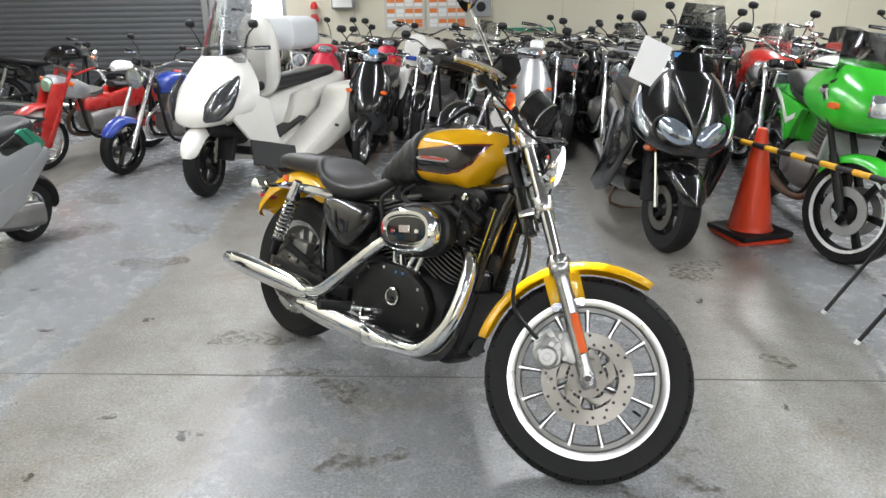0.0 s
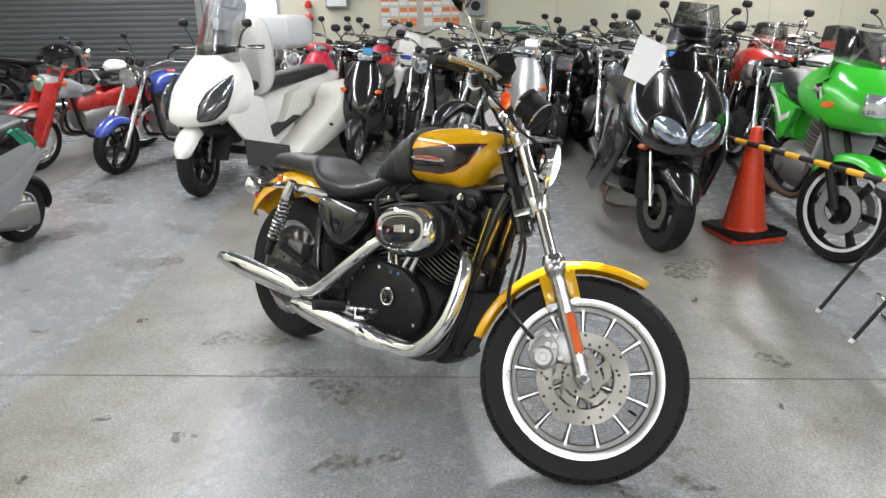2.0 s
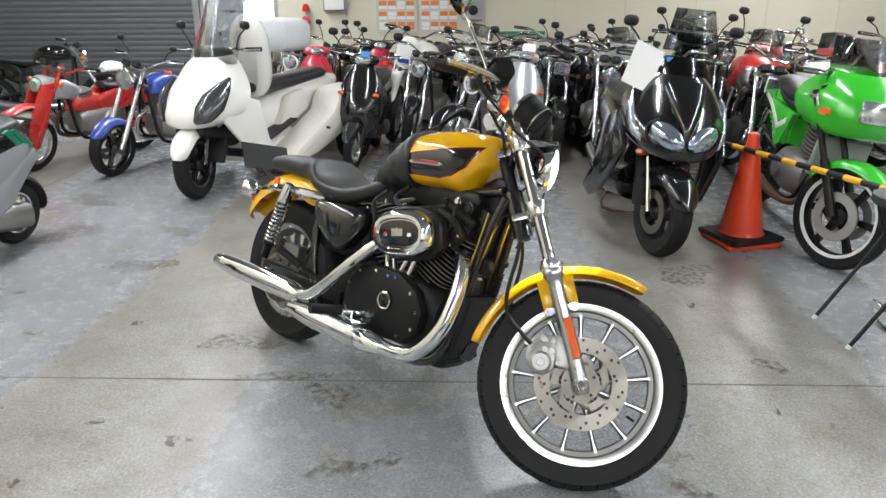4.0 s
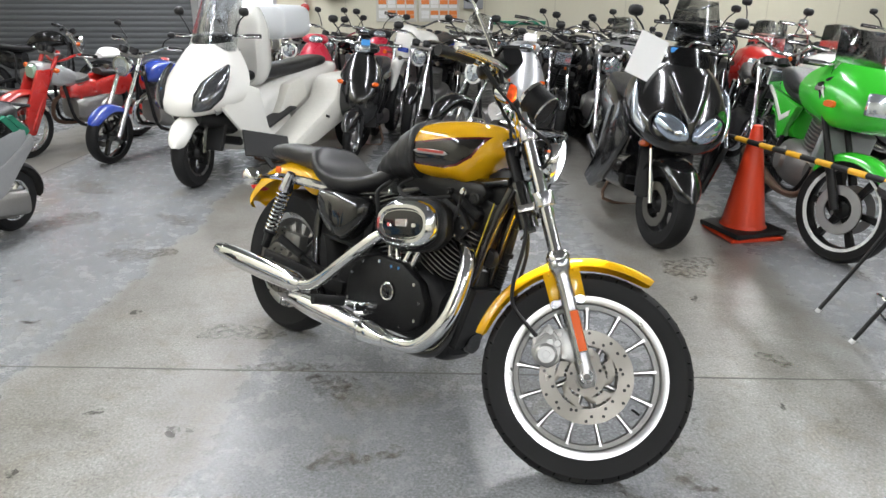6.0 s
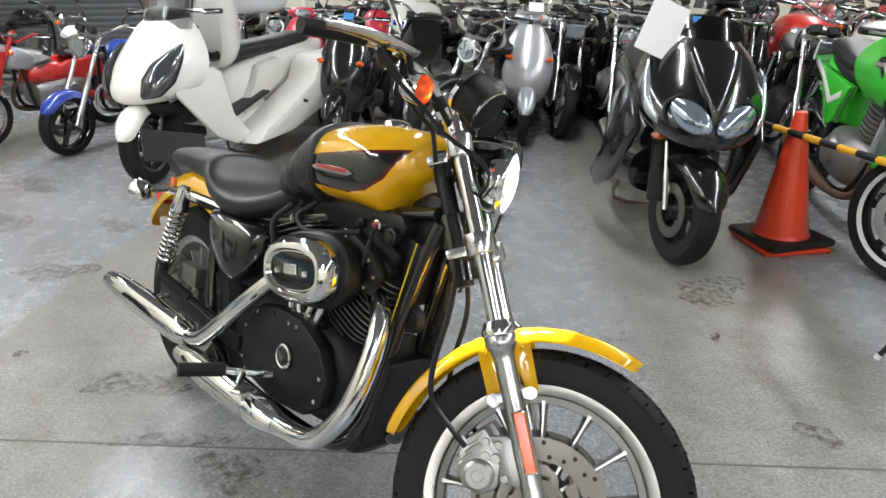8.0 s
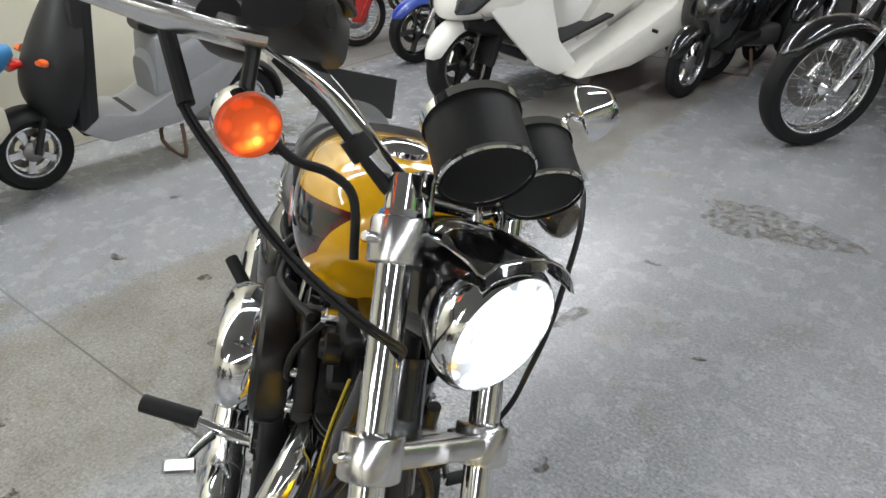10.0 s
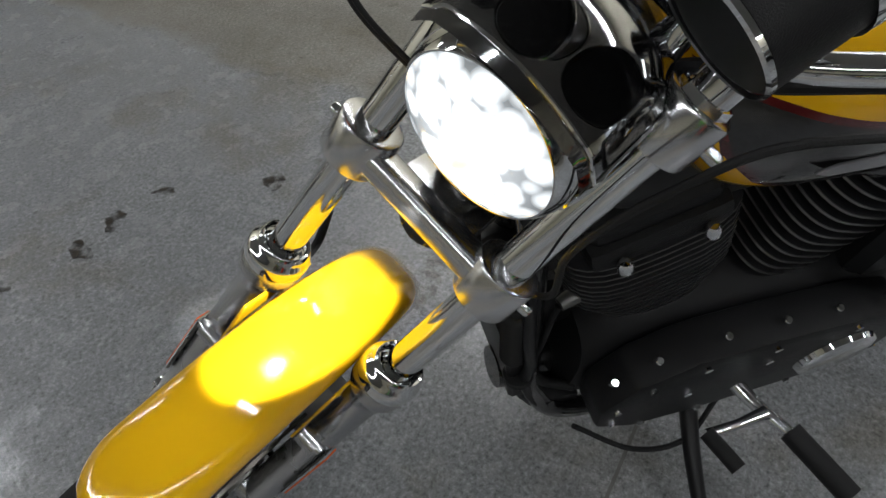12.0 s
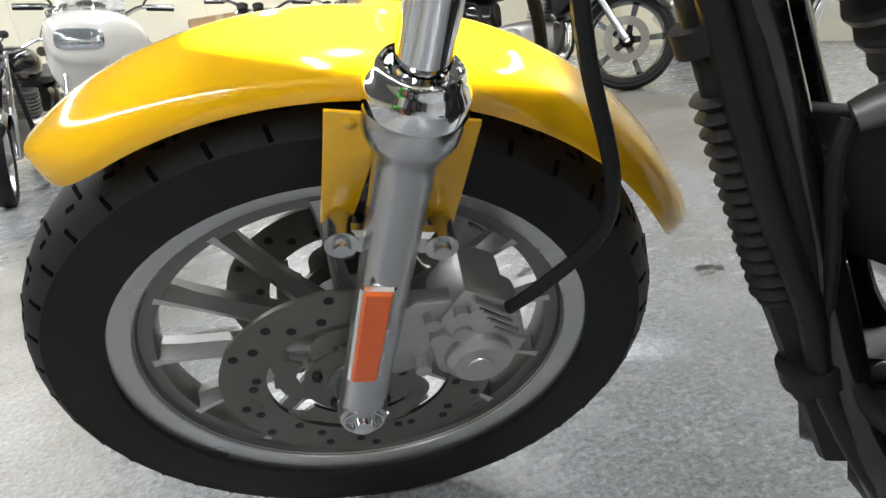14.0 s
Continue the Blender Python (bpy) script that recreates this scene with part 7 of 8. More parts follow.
part("lamp_case", hull([(0.0, 0, 0.075, 0.08, 0.07, 3.5), (-0.06, 0, 0.085, 0.09, 0.08, 3.2), (-0.16, 0, 0.06, 0.06, 0.06, 2.8)], 20, 3), SILVERP, cub, m=pose(-0.13, 0, 0.775))
part("lamp_lens", hull([(0.03, 0, 0.055, 0.05, 0.05, 3), (0.0, 0, 0.068, 0.066, 0.066, 3.6)], 18, 2), surface("green_tinted_glass", (0.35, 0.50, 0.38), 0.12, 0.4, vary=0.3, scale=20), cub, "greenish square headlight", pose(-0.125, 0, 0.775))
for s_ in (-1, 1):
    part("fork_cover", plate([(0.075, 0.24), (0.01, 0.50), (-0.12, 0.80), (-0.25, 0.80), (-0.15, 0.46), (-0.03, 0.22)], 0.035, "xz", s_ * 0.072, bevel=0.012), REDP, cub, "red pressed-steel fork cover")
    part("frame_side", hull([(-0.50, 0.52, 0.02, 0.04, 0.05, 3, s_ * 0.09), (-0.75, 0.58, 0.03, 0.09, 0.10, 3, s_ * 0.11), (-1.05, 0.60, 0.03, 0.10, 0.10, 3, s_ * 0.11), (-1.3, 0.56, 0.02, 0.05, 0.05, 3, s_ * 0.10)], 16, 3), REDP, cub, "red frame panel")
part("chain_case", hull([(-0.78, 0.33, 0.015, 0.04, 0.04, 3, 0.12), (-1.0, 0.33, 0.02, 0.05, 0.05, 3, 0.12), (-1.25, 0.30, 0.015, 0.06, 0.06, 3, 0.12)], 14, 3), REDP, cub, "red chain case")
part("fork_brow", mudguard(0.345, 0.16, 40, 135, drop=0.03, n=16, m=8, z=0.285), REDP, cub)
tagged(part("plastic_bag", hull([(0.0, 0.0, 0.03, 0.02, 0.02, 2), (0.05, 0.01, 0.10, 0.05, 0.03, 2.2), (0.16, 0.015, 0.12, 0.06, 0.03, 2.4), (0.26, 0.0, 0.05, 0.03, 0.02, 2)], 18, 3), PAPER, m=CUBAT @ pose(-1.16, -0.02, 0.845, -6)), "crumpled white plastic bag on the moped's seat", "bag")
roadbike("small blue and red minibike with fat tyres", facing(-2.36, 3.22, -116), paint=BLUEP, wb=1.15, R=0.255, w=0.115, wheel_style=5, rim=BLACK, lean=8, steer=10, bars_z=1.02, tank_z=0.74, seat_z=0.72, fender=BLUEP, name="minibike")
roadbike("old black and yellow roadster parked before the shutter", facing(-3.85, 6.2, 8), paint=BLACK, wb=1.40, wheel_style=0, lean=8, steer=15, exhaust=CHROME)
roadbike("dark commuter motorcycle in the annex", facing(-5.6, 5.2, -60), paint=BLACK, wb=1.3, wheel_style=0)

# ---- row facing the yellow motorcycle
ws = scooter("large white three-wheeled maxi scooter with scuffed rear fairings", facing(-1.30, 2.44, -112), body=WHITEP, second=WHITEP, wb=1.55, R=0.27, w=0.125, size=1.08, seat_z=0.80, lamp="none", maxi=True, lean=0, steer=14, wheel_style=5, rim=SATIN,
             front=[(0.515, 0.05, 0.060, -0.06), (0.530, 0.17, 0.110, -0.08), (0.570, 0.265, 0.125, -0.16), (0.63, 0.315, 0.115, -0.24), (0.72, 0.312, 0.065, -0.31), (0.80, 0.280, 0.010, -0.35), (0.88, 0.230, -0.050, -0.375), (0.95, 0.180, -0.105, -0.385), (0.995, 0.125, -0.15, -0.38)])
part("rim_edge", lathe([(0.164, -0.045), (0.182, -0.048), (0.182, -0.041), (0.164, -0.039)], n=40, closed=True), ALLOY, ws, "bright rim edge", pose(0, 0, 0.27, 0, 0, 14))
part("rim_edge", lathe([(0.164, 0.045), (0.182, 0.048), (0.182, 0.041), (0.164, 0.039)], n=40, closed=True), ALLOY, ws, "bright rim edge", pose(0, 0, 0.27, 0, 0, 14))
part("tall_screen", screen_of(1.02, 1.62, 0.24, 0.19, -0.19, -0.46, 0.14), SCREEN, ws, "tall clear windscreen")
# dark body under the cowl stands in for the shade there
part("cowl_shadow", hull([(0.02, 0.55, 0.14, 0.03, 0.05, 3), (-0.20, 0.52, 0.20, 0.06, 0.10, 3), (-0.34, 0.50, 0.20, 0.10, 0.14, 3)], 18, 3), DARKP, ws)
DARKLAMP = surface("dark_lamp_glass", (0.10, 0.105, 0.115), 0.08, 0.6, vary=0.7, scale=22, coat=0.8)
SCUFFED = surface("scuffed_white_paint", (0.66, 0.645, 0.59), 0.42, vary=0.14, scale=7, grain=40, bump=0.05)
# wheel-arch fairings, foot mats, back rest and milky top box of the white machine
for s_ in (-1, 1):
    part("side_fairing", plate([(-0.52, 0.19), (-0.95, 0.21), (-1.40, 0.33), (-1.78, 0.36), (-1.86, 0.46), (-1.87, 0.68), (-1.80, 0.74), (-1.42, 0.74), (-1.34, 0.68), (-1.28, 0.56), (-0.98, 0.43), (-0.66, 0.30)], 0.30, "xz", s_ * 0.375, bevel=0.045), SCUFFED, ws, "scuffed white wheel-arch fairing")
    part("foot_recess", plate([(-0.70, 0.345), (-0.98, 0.455), (-1.24, 0.57), (-1.20, 0.74), (-0.98, 0.70), (-0.84, 0.52)], 0.10, "xz", s_ * 0.20, bevel=0.02), SCUFFED, ws)
    part("vent_slot", box(0.055, 0.014, 0.022, -1.12, s_ * 0.526, 0.42, 0.004, rot=(0, -20, 0)), DARKP, ws)
    part("foot_mat", box(0.50, 0.20, 0.02, -0.72, s_ * 0.22, 0.44, 0.006, rot=(0, 16, 0)), DARKP, ws, "black foot mat")
    part("cowl_vent", plate([(-0.20, 0.62), (-0.02, 0.60), (-0.06, 0.55), (-0.17, 0.55)], 0.006, "xz", 0, bevel=0.002), GREYP, ws, m=pose(0.02, s_ * 0.262, 0.02, 0, 0, s_ * 22))
    for nm, mt, gro, off, lb in (("lamp_recess", DARKP, 1.22, -0.006, "black lamp surround"), ("headlight", DARKLAMP, 1.0, 0.008, "tall slanted headlight")):
        part(nm, tube([(0.108 + off, s_ * (0.150 + off), 0.620), (0.066 + off, s_ * (0.205 + off), 0.680), (-0.005 + off, s_ * (0.252 + off), 0.765), (-0.105 + off, s_ * (0.276 + off), 0.860), (-0.190 + off, s_ * (0.275 + off), 0.930)],
                      [0.014 * gro, 0.066 * gro, 0.078 * gro, 0.046 * gro, 0.010], 18, 5, flat=0.30, side=(0.75, s_ * 0.60, 0.2)), mt, ws, lb)
    wheel(ws, "rear_wheel", -1.72, 0.25, 0.25, 0.17, 0.16, -1).matrix_basis = pose(-1.70, s_ * 0.44, 0.25)
part("back_rest", hull([(-0.70, 0.98, 0.14, 0.22, 0.26, 3), (-0.74, 1.02, 0.175, 0.30, 0.32, 3), (-0.82, 1.04, 0.175, 0.32, 0.34, 3), (-0.90, 1.02, 0.14, 0.27, 0.28, 3)], 24, 3), WHITEP, ws, "tall white back rest")
# dark oval on the rest, in place of the chrome mirror before it
part("rest_emblem", hull([(-0.735, 1.14, 0.07, 0.035, 0.035, 2.2, 0.02), (-0.715, 1.14, 0.06, 0.028, 0.028, 2.2, 0.02)], 18, 2), DARKP, ws)
part("top_box", hull([(-1.05, 1.20, 0.16, 0.11, 0.12, 4), (-1.09, 1.20, 0.20, 0.14, 0.14, 4), (-1.38, 1.20, 0.21, 0.14, 0.14, 4), (-1.46, 1.20, 0.16, 0.10, 0.10, 4)], 24, 3), surface("translucent_plastic", (0.62, 0.64, 0.66), 0.3, vary=0.06), ws, "milky plastic top box")
part("blue_tag", box(0.004, 0.09, 0.11, 0.055, -0.215, 0.72, rot=(0, -18, -40)), BLUETAG, ws, "blue paper tag")
for c in [c for c in ws.children if c.name.startswith("rear_wheel") and abs(c.matrix_basis.translation.y) < 0.01]:
    for d in c.children:
        bpy.data.objects.remove(d)
    bpy.data.objects.remove(c)

dio = scooter("black scooter with a clear bar-mounted headlight", facing(-0.21, 3.38, -93), body=BLACK, second=BLACK, wb=1.18, R=0.225, w=0.08, lean=5, steer=-6, lamp="bar", wheel_style=6)
part("blue_tag", box(0.004, 0.08, 0.05, -0.245, 0.03, 1.03, rot=(0, -20, 0)), BLUETAG, dio)
scooter("crimson scooter with a chrome-edged lamp", facing(-0.80, 4.55, -78), body=PINKP, second=PINKP, wb=1.2, R=0.225, lamp="bar", lean=5)
scooter("dark red scooter in the back row", facing(-0.30, 5.55, -88), body=PINKP, second=DARKP, wb=1.2, R=0.225, lamp="bar")
roadbike("black motorcycle with a round chrome headlight", facing(-1.22, 4.9, -95), paint=BLACK, wheel_style=0, lean=8, screen=SCREEN)
roadbike("black tourer with a clear screen in the back row", facing(-0.95, 5.6, -100), paint=BLACK, wheel_style=6)
db = roadbike("white and blue supermoto with bright alloy wheels", facing(0.0, 4.9, -112), paint=WHITEP, second=BLUEP, wb=1.4, R=0.31, w=0.12, wheel_style=10, lean=8, steer=18, high_fender=True, lamp="none", tank_z=0.92, seat_z=0.90, bars_z=1.18, fork=ALLOY, fender=WHITEP, mirrors=False)
part("number_mask", hull([(-0.10, 0.93, 0.05, 0.10, 0.10, 2.6), (-0.13, 0.94, 0.12, 0.15, 0.16, 2.8), (-0.19, 0.96, 0.13, 0.16, 0.14, 2.8)], 20, 3), WHITEP, db, "white lamp mask")
part("mask_lamp", box(0.02, 0.13, 0.05, -0.085, 0, 0.87, 0.006), BLUEP, db)
wb_ = roadbike("black custom motorcycle with a wire-spoked front wheel", facing(0.66, 2.90, -112), paint=BLACK, wheel_style=0, R=0.335, w=0.125, lean=8, steer=-16, rim=CHROME, bars_z=1.08, bars_half=0.40, wb=1.5, fork=CHROME)
sv = scooter("silver scooter with a white paper tag on its screen", facing(1.30, 3.52, -88), body=SILVERP, second=SILVERP, wb=1.25, R=0.225, lean=5, steer=-4, lamp="bar")
part("paper_tag", box(0.003, 0.12, 0.07, -0.24, 0.02, 1.07, rot=(0, -20, 0)), PAPER, sv)
part("orange_tag", box(0.003, 0.10, 0.04, -0.255, 0.03, 0.985, rot=(0, -12, 0)), ORANGETAG, sv)
roadbike("white and purple sport motorcycle with a tall screen", facing(0.75, 5.1, -100), paint=WHITEP, second=BLUEP, fairing=WHITEP, screen=SCREEN, wheel_style=3)
roadbike("grey trail motorcycle with a blue mirror", facing(1.15, 5.35, -85), paint=SILVERP, wheel_style=0, high_fender=True, bars_z=1.16, lamp="square")
roadbike("black naked motorcycle with high bars", facing(1.62, 4.85, -92), paint=BLACK, wheel_style=0, bars_z=1.14, bars_half=0.42)
scooter("black scooter in the back row", facing(1.98, 4.55, -84), body=BLACK, wb=1.22, R=0.225, lamp="bar")
roadbike("black roadster with chrome dials", facing(2.02, 3.35, -96), paint=BLACK, wheel_style=6, lean=8)
roadbike("dark motorcycle with a red tail", facing(2.35, 5.5, -96), paint=BLACK, second=REDP, wheel_style=0)
scooter("grey scooter against the back wall", facing(2.75, 5.7, -92), body=SILVERP, wb=1.22, R=0.225, lamp="bar")
roadbike("white motorcycle in the back row", facing(2.35, 4.35, -80), paint=WHITEP, fairing=SILVERP, screen=SCREEN)
scooter("tall black maxi scooter with a dark screen", facing(2.78, 3.7, -100), body=BLACK, wb=1.5, R=0.26, w=0.11, size=1.12, maxi=True, lamp="twin", screen=SMOKE, seat_z=0.80)
roadbike("red sport tourer with a clear screen", facing(3.35, 3.75, -112), paint=REDP, fairing=REDP, screen=SCREEN, bars_z=1.12)
roadbike("white and red sport motorcycle", facing(3.62, 2.9, -108), paint=REDP, second=WHITEP, fairing=WHITEP, screen=SCREEN, bars_z=1.02)
roadbike("black naked motorcycle behind the green one", facing(4.1, 4.2, -104), paint=BLACK, wheel_style=6, bars_z=1.12)
roadbike("black cruiser with round mirrors", facing(4.6, 3.6, -104), paint=BLACK, wheel_style=0, bars_z=1.12)
roadbike("red commuter motorcycle with chrome mirrors", facing(4.2, 2.3, -104), paint=REDP, wheel_style=0, bars_z=1.08)
roadbike("dark roadster at the row's end", facing(5.1, 2.9, -104), paint=BLACK, bars_z=1.1)
roadbike("black motorcycle at the row's end", facing(4.7, 1.6, -100), paint=BLACK, bars_z=1.1)

# ---- black maxi scooter beside the cone
mx = scooter("black maxi scooter with twin blue-tinted headlights and a tinted screen", facing(1.98, 1.16, -90), body=BLACK, second=BLACK, wb=1.52, R=0.268, w=0.135, size=1.1, seat_z=0.78, lamp="none", maxi=True, lean=7, steer=14, wheel_style=5, rim=SATIN, fender=BLACK,
             front=[(0.535, 0.04, 0.100, 0.0), (0.560, 0.16, 0.125, -0.05), (0.610, 0.235, 0.130, -0.12), (0.680, 0.272, 0.105, -0.20), (0.76, 0.275, 0.050, -0.27), (0.84, 0.250, -0.020, -0.32), (0.91, 0.205, -0.085, -0.34), (0.96, 0.155, -0.14, -0.35)])
BLUELAMP = surface("blue_lamp_glass", (0.50, 0.58, 0.70), 0.06, 0.85, vary=0.35, scale=30)
for s_ in (-1, 1):
    part("headlight", hull([(0.0, 0, 0.098, 0.070, 0.080, 2.0), (0.022, 0, 0.090, 0.062, 0.072, 2.0), (0.040, 0, 0.05, 0.036, 0.04, 2)], 28, 3), BLUELAMP, mx, "large clear headlight", pose(0.108, s_ * 0.098, 0.742, s_ * 26, -16, s_ * 26) @ Matrix.Diagonal((1.0, 1.16, 0.82, 1.0)))
    part("lamp_bezel", tube([(0.115, s_ * 0.005, 0.656), (0.112, s_ * 0.10, 0.650), (0.075, s_ * 0.190, 0.694), (0.045, s_ * 0.210, 0.775), (0.050, s_ * 0.150, 0.825)], 0.008, 8, 5), SATIN, mx)
    part("side_signal", hull([(0.03, 0.70, 0.012, 0.02, 0.02, 2.4, s_ * 0.225), (-0.06, 0.76, 0.022, 0.035, 0.05, 2.4, s_ * 0.262), (-0.16, 0.86, 0.014, 0.05, 0.06, 2.4, s_ * 0.275), (-0.22, 0.93, 0.006, 0.02, 0.02, 2.2, s_ * 0.265)], 16, 4), LAMPGLASS, mx, "slanted clear signal lamp")
part("nose_ridge", hull([(0.150, 0.70, 0.012, 0.02, 0.03, 2), (0.125, 0.80, 0.035, 0.03, 0.05, 2.2), (0.03, 0.90, 0.085, 0.04, 0.10, 2.2), (-0.09, 1.00, 0.12, 0.04, 0.16, 2.2)], 20, 4), BLACK, mx, "glossy black nose ridge")
rows = []
for i in range(8):
    f = i / 7
    rows.append([(-0.075 - 0.22 * f - 0.10 * abs(g) ** 2, (0.15 + 0.045 * math.sin(f * 2.2)) * g, 0.95 + 0.21 * f - 0.03 * g * g) for g in [q / 6 - 1 for q in range(13)]])
sc = rings(rows, close=False, caps=False)
bmesh.ops.solidify(sc, geom=sc.faces[:], thickness=0.005)
part("windscreen", sc, BLACK, mx, "dark tinted screen")
part("blue_tag", box(0.004, 0.055, 0.032, -0.285, -0.06, 1.135, rot=(0, -34, 0)), BLUETAG, mx)
part("orange_tag", box(0.004, 0.035, 0.028, -0.28, 0.0, 1.12, rot=(0, -34, 12)), ORANGETAG, mx)
part("price_sheet", box(0.004, 0.18, 0.27, -0.22, -0.235, 1.08, 0.0, rot=(-19, -22, 6)), PAPER, mx, "white price sheet with no readable print")
part("big_fender", mudguard(0.305, 0.20, 20, 165, drop=0.07, n=28, m=12, z=0.262, taper=0.3, thick=0.004), BLACK, mx, m=pose(0, 0, 0, 0, 0, 14))

# ---- green sport motorcycle
gb = roadbike("bright green half-faired sport motorcycle with a white stripe", facing(2.93, 0.97, -97), paint=GREENP, second=GREENP, wb=1.50, R=0.305, w=0.11, wheel_style=6, lean=8, steer=32, fairing=None, lamp="none", rim=SATIN, fork=SATIN, fender=GREENP, tail=GREENP, tank_z=0.90, seat_z=0.80, bars_z=1.05, mirrors=True, exhaust=RUST, signals=False)
part("fairing", shield([(0.735, 0.20, -0.02, -0.30), (0.765, 0.235, 0.035, -0.40), (0.83, 0.262, 0.070, -0.50), (0.90, 0.268, 0.062, -0.54), (0.97, 0.252, 0.030, -0.50), (1.03, 0.220, -0.03, -0.42), (1.075, 0.185, -0.09, -0.36)], 26, 4, 0.010, 0.55), GREENP, gb, "glossy green half fairing")
part("fairing_inner", hull([(-0.06, 0.86, 0.16, 0.12, 0.10, 3), (-0.30, 0.86, 0.20, 0.14, 0.10, 3), (-0.44, 0.84, 0.16, 0.10, 0.08, 3)], 18, 3), DARKP, gb)
part("tank_flank", hull([(-0.42, 0.86, 0.10, 0.08, 0.10, 2.6), (-0.55, 0.86, 0.17, 0.13, 0.14, 2.8), (-0.75, 0.84, 0.16, 0.12, 0.12, 2.8), (-0.92, 0.78, 0.08, 0.07, 0.06, 2.6)], 24, 4), GREENP, gb)
part("headlight", box(0.04, 0.22, 0.125, 0.056, 0, 0.895, 0.02, rot=(0, -8, 0), seg=2), LAMPGLASS, gb, "rectangular headlight")
rows = []
for i in range(7):
    f = i / 6
    rows.append([(-0.10 - 0.20 * f - 0.12 * abs(g) ** 2, (0.23 - 0.05 * f) * g, 0.99 + 0.27 * f) for g in [q / 6 - 1 for q in range(13)]])
sc = rings(rows, close=False, caps=False)
bmesh.ops.solidify(sc, geom=sc.faces[:], thickness=0.004)
part("windscreen", sc, SMOKE, gb, "smoked windscreen")
for s_ in (-1, 1):
    part("white_stripe", plate([(-0.30, 0.99), (-0.12, 0.94), (-0.02, 0.88), (-0.22, 0.93)], 0.004, "xz", 0, bevel=0.001), WHITEP, gb, m=pose(-0.10, s_ * 0.268, 0.0, 0, 0, s_ * 7))
    part("fairing_signal", hull([(0.0, 0, 0.034, 0.020, 0.020, 3), (0.022, 0, 0.026, 0.016, 0.016, 3)], 14, 2), AMBER, gb, "orange turn signal", pose(-0.05, s_ * 0.25, 0.86, 0, 0, s_ * 40))
    part("tail_stripe", plate([(-0.95, 0.70), (-1.10, 0.64), (-1.35, 0.76), (-1.55, 0.82), (-1.55, 0.79), (-1.34, 0.72), (-1.10, 0.60), (-0.95, 0.66)], 0.006, "xz", s_ * 0.142, bevel=0.001), WHITEP, gb)
    part("side_panel", plate([(-0.86, 0.74), (-1.30, 0.78), (-1.50, 0.80), (-1.30, 0.66), (-1.08, 0.48), (-0.98, 0.52), (-0.92, 0.64)], 0.05, "xz", s_ * 0.115, bevel=0.012), GREENP, gb)
part("seat_cover", hull([(-0.84, 0.86, 0.10, 0.03, 0.04, 2.6), (-1.0, 0.85, 0.15, 0.055, 0.06, 2.8), (-1.25, 0.89, 0.15, 0.075, 0.07, 2.8), (-1.5, 0.90, 0.10, 0.05, 0.05, 2.6)], 24, 4), LEATHER, gb, "padded black seat")
part("radiator", box(0.05, 0.30, 0.24, -0.30, 0, 0.58, 0.01, rot=(0, 12, 0)), GREYP, gb)
part("rim_stripe", lathe([(0.222, -0.036), (0.240, -0.044), (0.241, -0.040), (0.222, -0.033)], n=40, closed=True), PAPER, gb, m=pose(0, 0, 0.305, 0, 0, 32))
part("rim_stripe", lathe([(0.222, 0.036), (0.240, 0.044), (0.241, 0.040), (0.222, 0.033)], n=40, closed=True), PAPER, gb, m=pose(0, 0, 0.305, 0, 0, 32))

DISCFACE = surface("worn_disc_steel", (0.62, 0.62, 0.63), 0.42, 0.85, vary=0.1, scale=40)
for s_ in (-1, 1):
    part("large_disc", lathe([(0.085, s_ * 0.060), (0.138, s_ * 0.060), (0.138, s_ * 0.065), (0.085, s_ * 0.065)], n=40, closed=True), DISCFACE, gb, "silver brake disc", pose(0, 0, 0.305, 0, 0, 32))

# ---- more machines standing close together in the back rows
for k, (u, v, h, kind, col) in enumerate(((0.30, 5.95, -96, 0, BLACK), (1.42, 5.95, -88, 0, SILVERP), (1.92, 5.9, -94, 1, DARKP), (3.15, 4.85, -104, 0, BLACK), (3.7, 5.35, -98, 0, DARKP), (2.55, 5.0, -90, 0, BLACK), (0.22, 4.15, -104, 0, BLACK), (1.62, 3.85, -98, 0, BLACK),
                                         (2.30, 2.75, -97, 0, BLACK), (0.85, 4.25, -92, 0, DARKP), (-1.75, 5.2, -86, 0, BLACK), (-0.55, 6.1, -90, 1, BLACK), (4.3, 5.2, -98, 0, BLACK), (3.0, 2.35, -102, 0, BLACK))):
    if kind:
        scooter("dark scooter packed into the back row", facing(u, v, h), body=col, wb=1.2, R=0.225, lamp="bar")
    else:
        roadbike("dark motorcycle packed into the back row", facing(u, v, h), paint=col, wheel_style=(0, 6, 5)[k % 3], bars_z=1.0 + 0.035 * (k % 5), bars_half=0.32 + 0.025 * (k % 4), engine=DARKP if k % 2 else None, lamp=("round", "square")[k % 2])

# ---- cone, barrier bar, stool
CONE = surface("orange_cone_plastic", (0.82, 0.065, 0.02), 0.34, vary=0.08, coat=0.15)
cone = thing("traffic_cone", "orange-red traffic cone with a black rubber foot ring", "traffic cone", m=room(2.60, 1.42, 0))
part("cone_body", lathe([(0.145, 0.03), (0.150, 0.055), (0.132, 0.075), (0.130, 0.085), (0.032, 0.68), (0.028, 0.695), (0.014, 0.70), (0.0, 0.70)], "z", 36), CONE, cone)
part("cone_base", box(0.36, 0.36, 0.026, 0, 0, 0.013, 0.008), CONE, cone, m=pose(0, 0, 0, 0, 0, 12))
part("weight_ring", box(0.37, 0.37, 0.035, 0, 0, 0.046, 0.014, seg=2), DARKP, cone, "black rubber weight", pose(0, 0, 0, 0, 0, 20))
bar_ = thing("barrier_bar", "black and yellow striped barrier bar resting on the cone", "barrier bar")
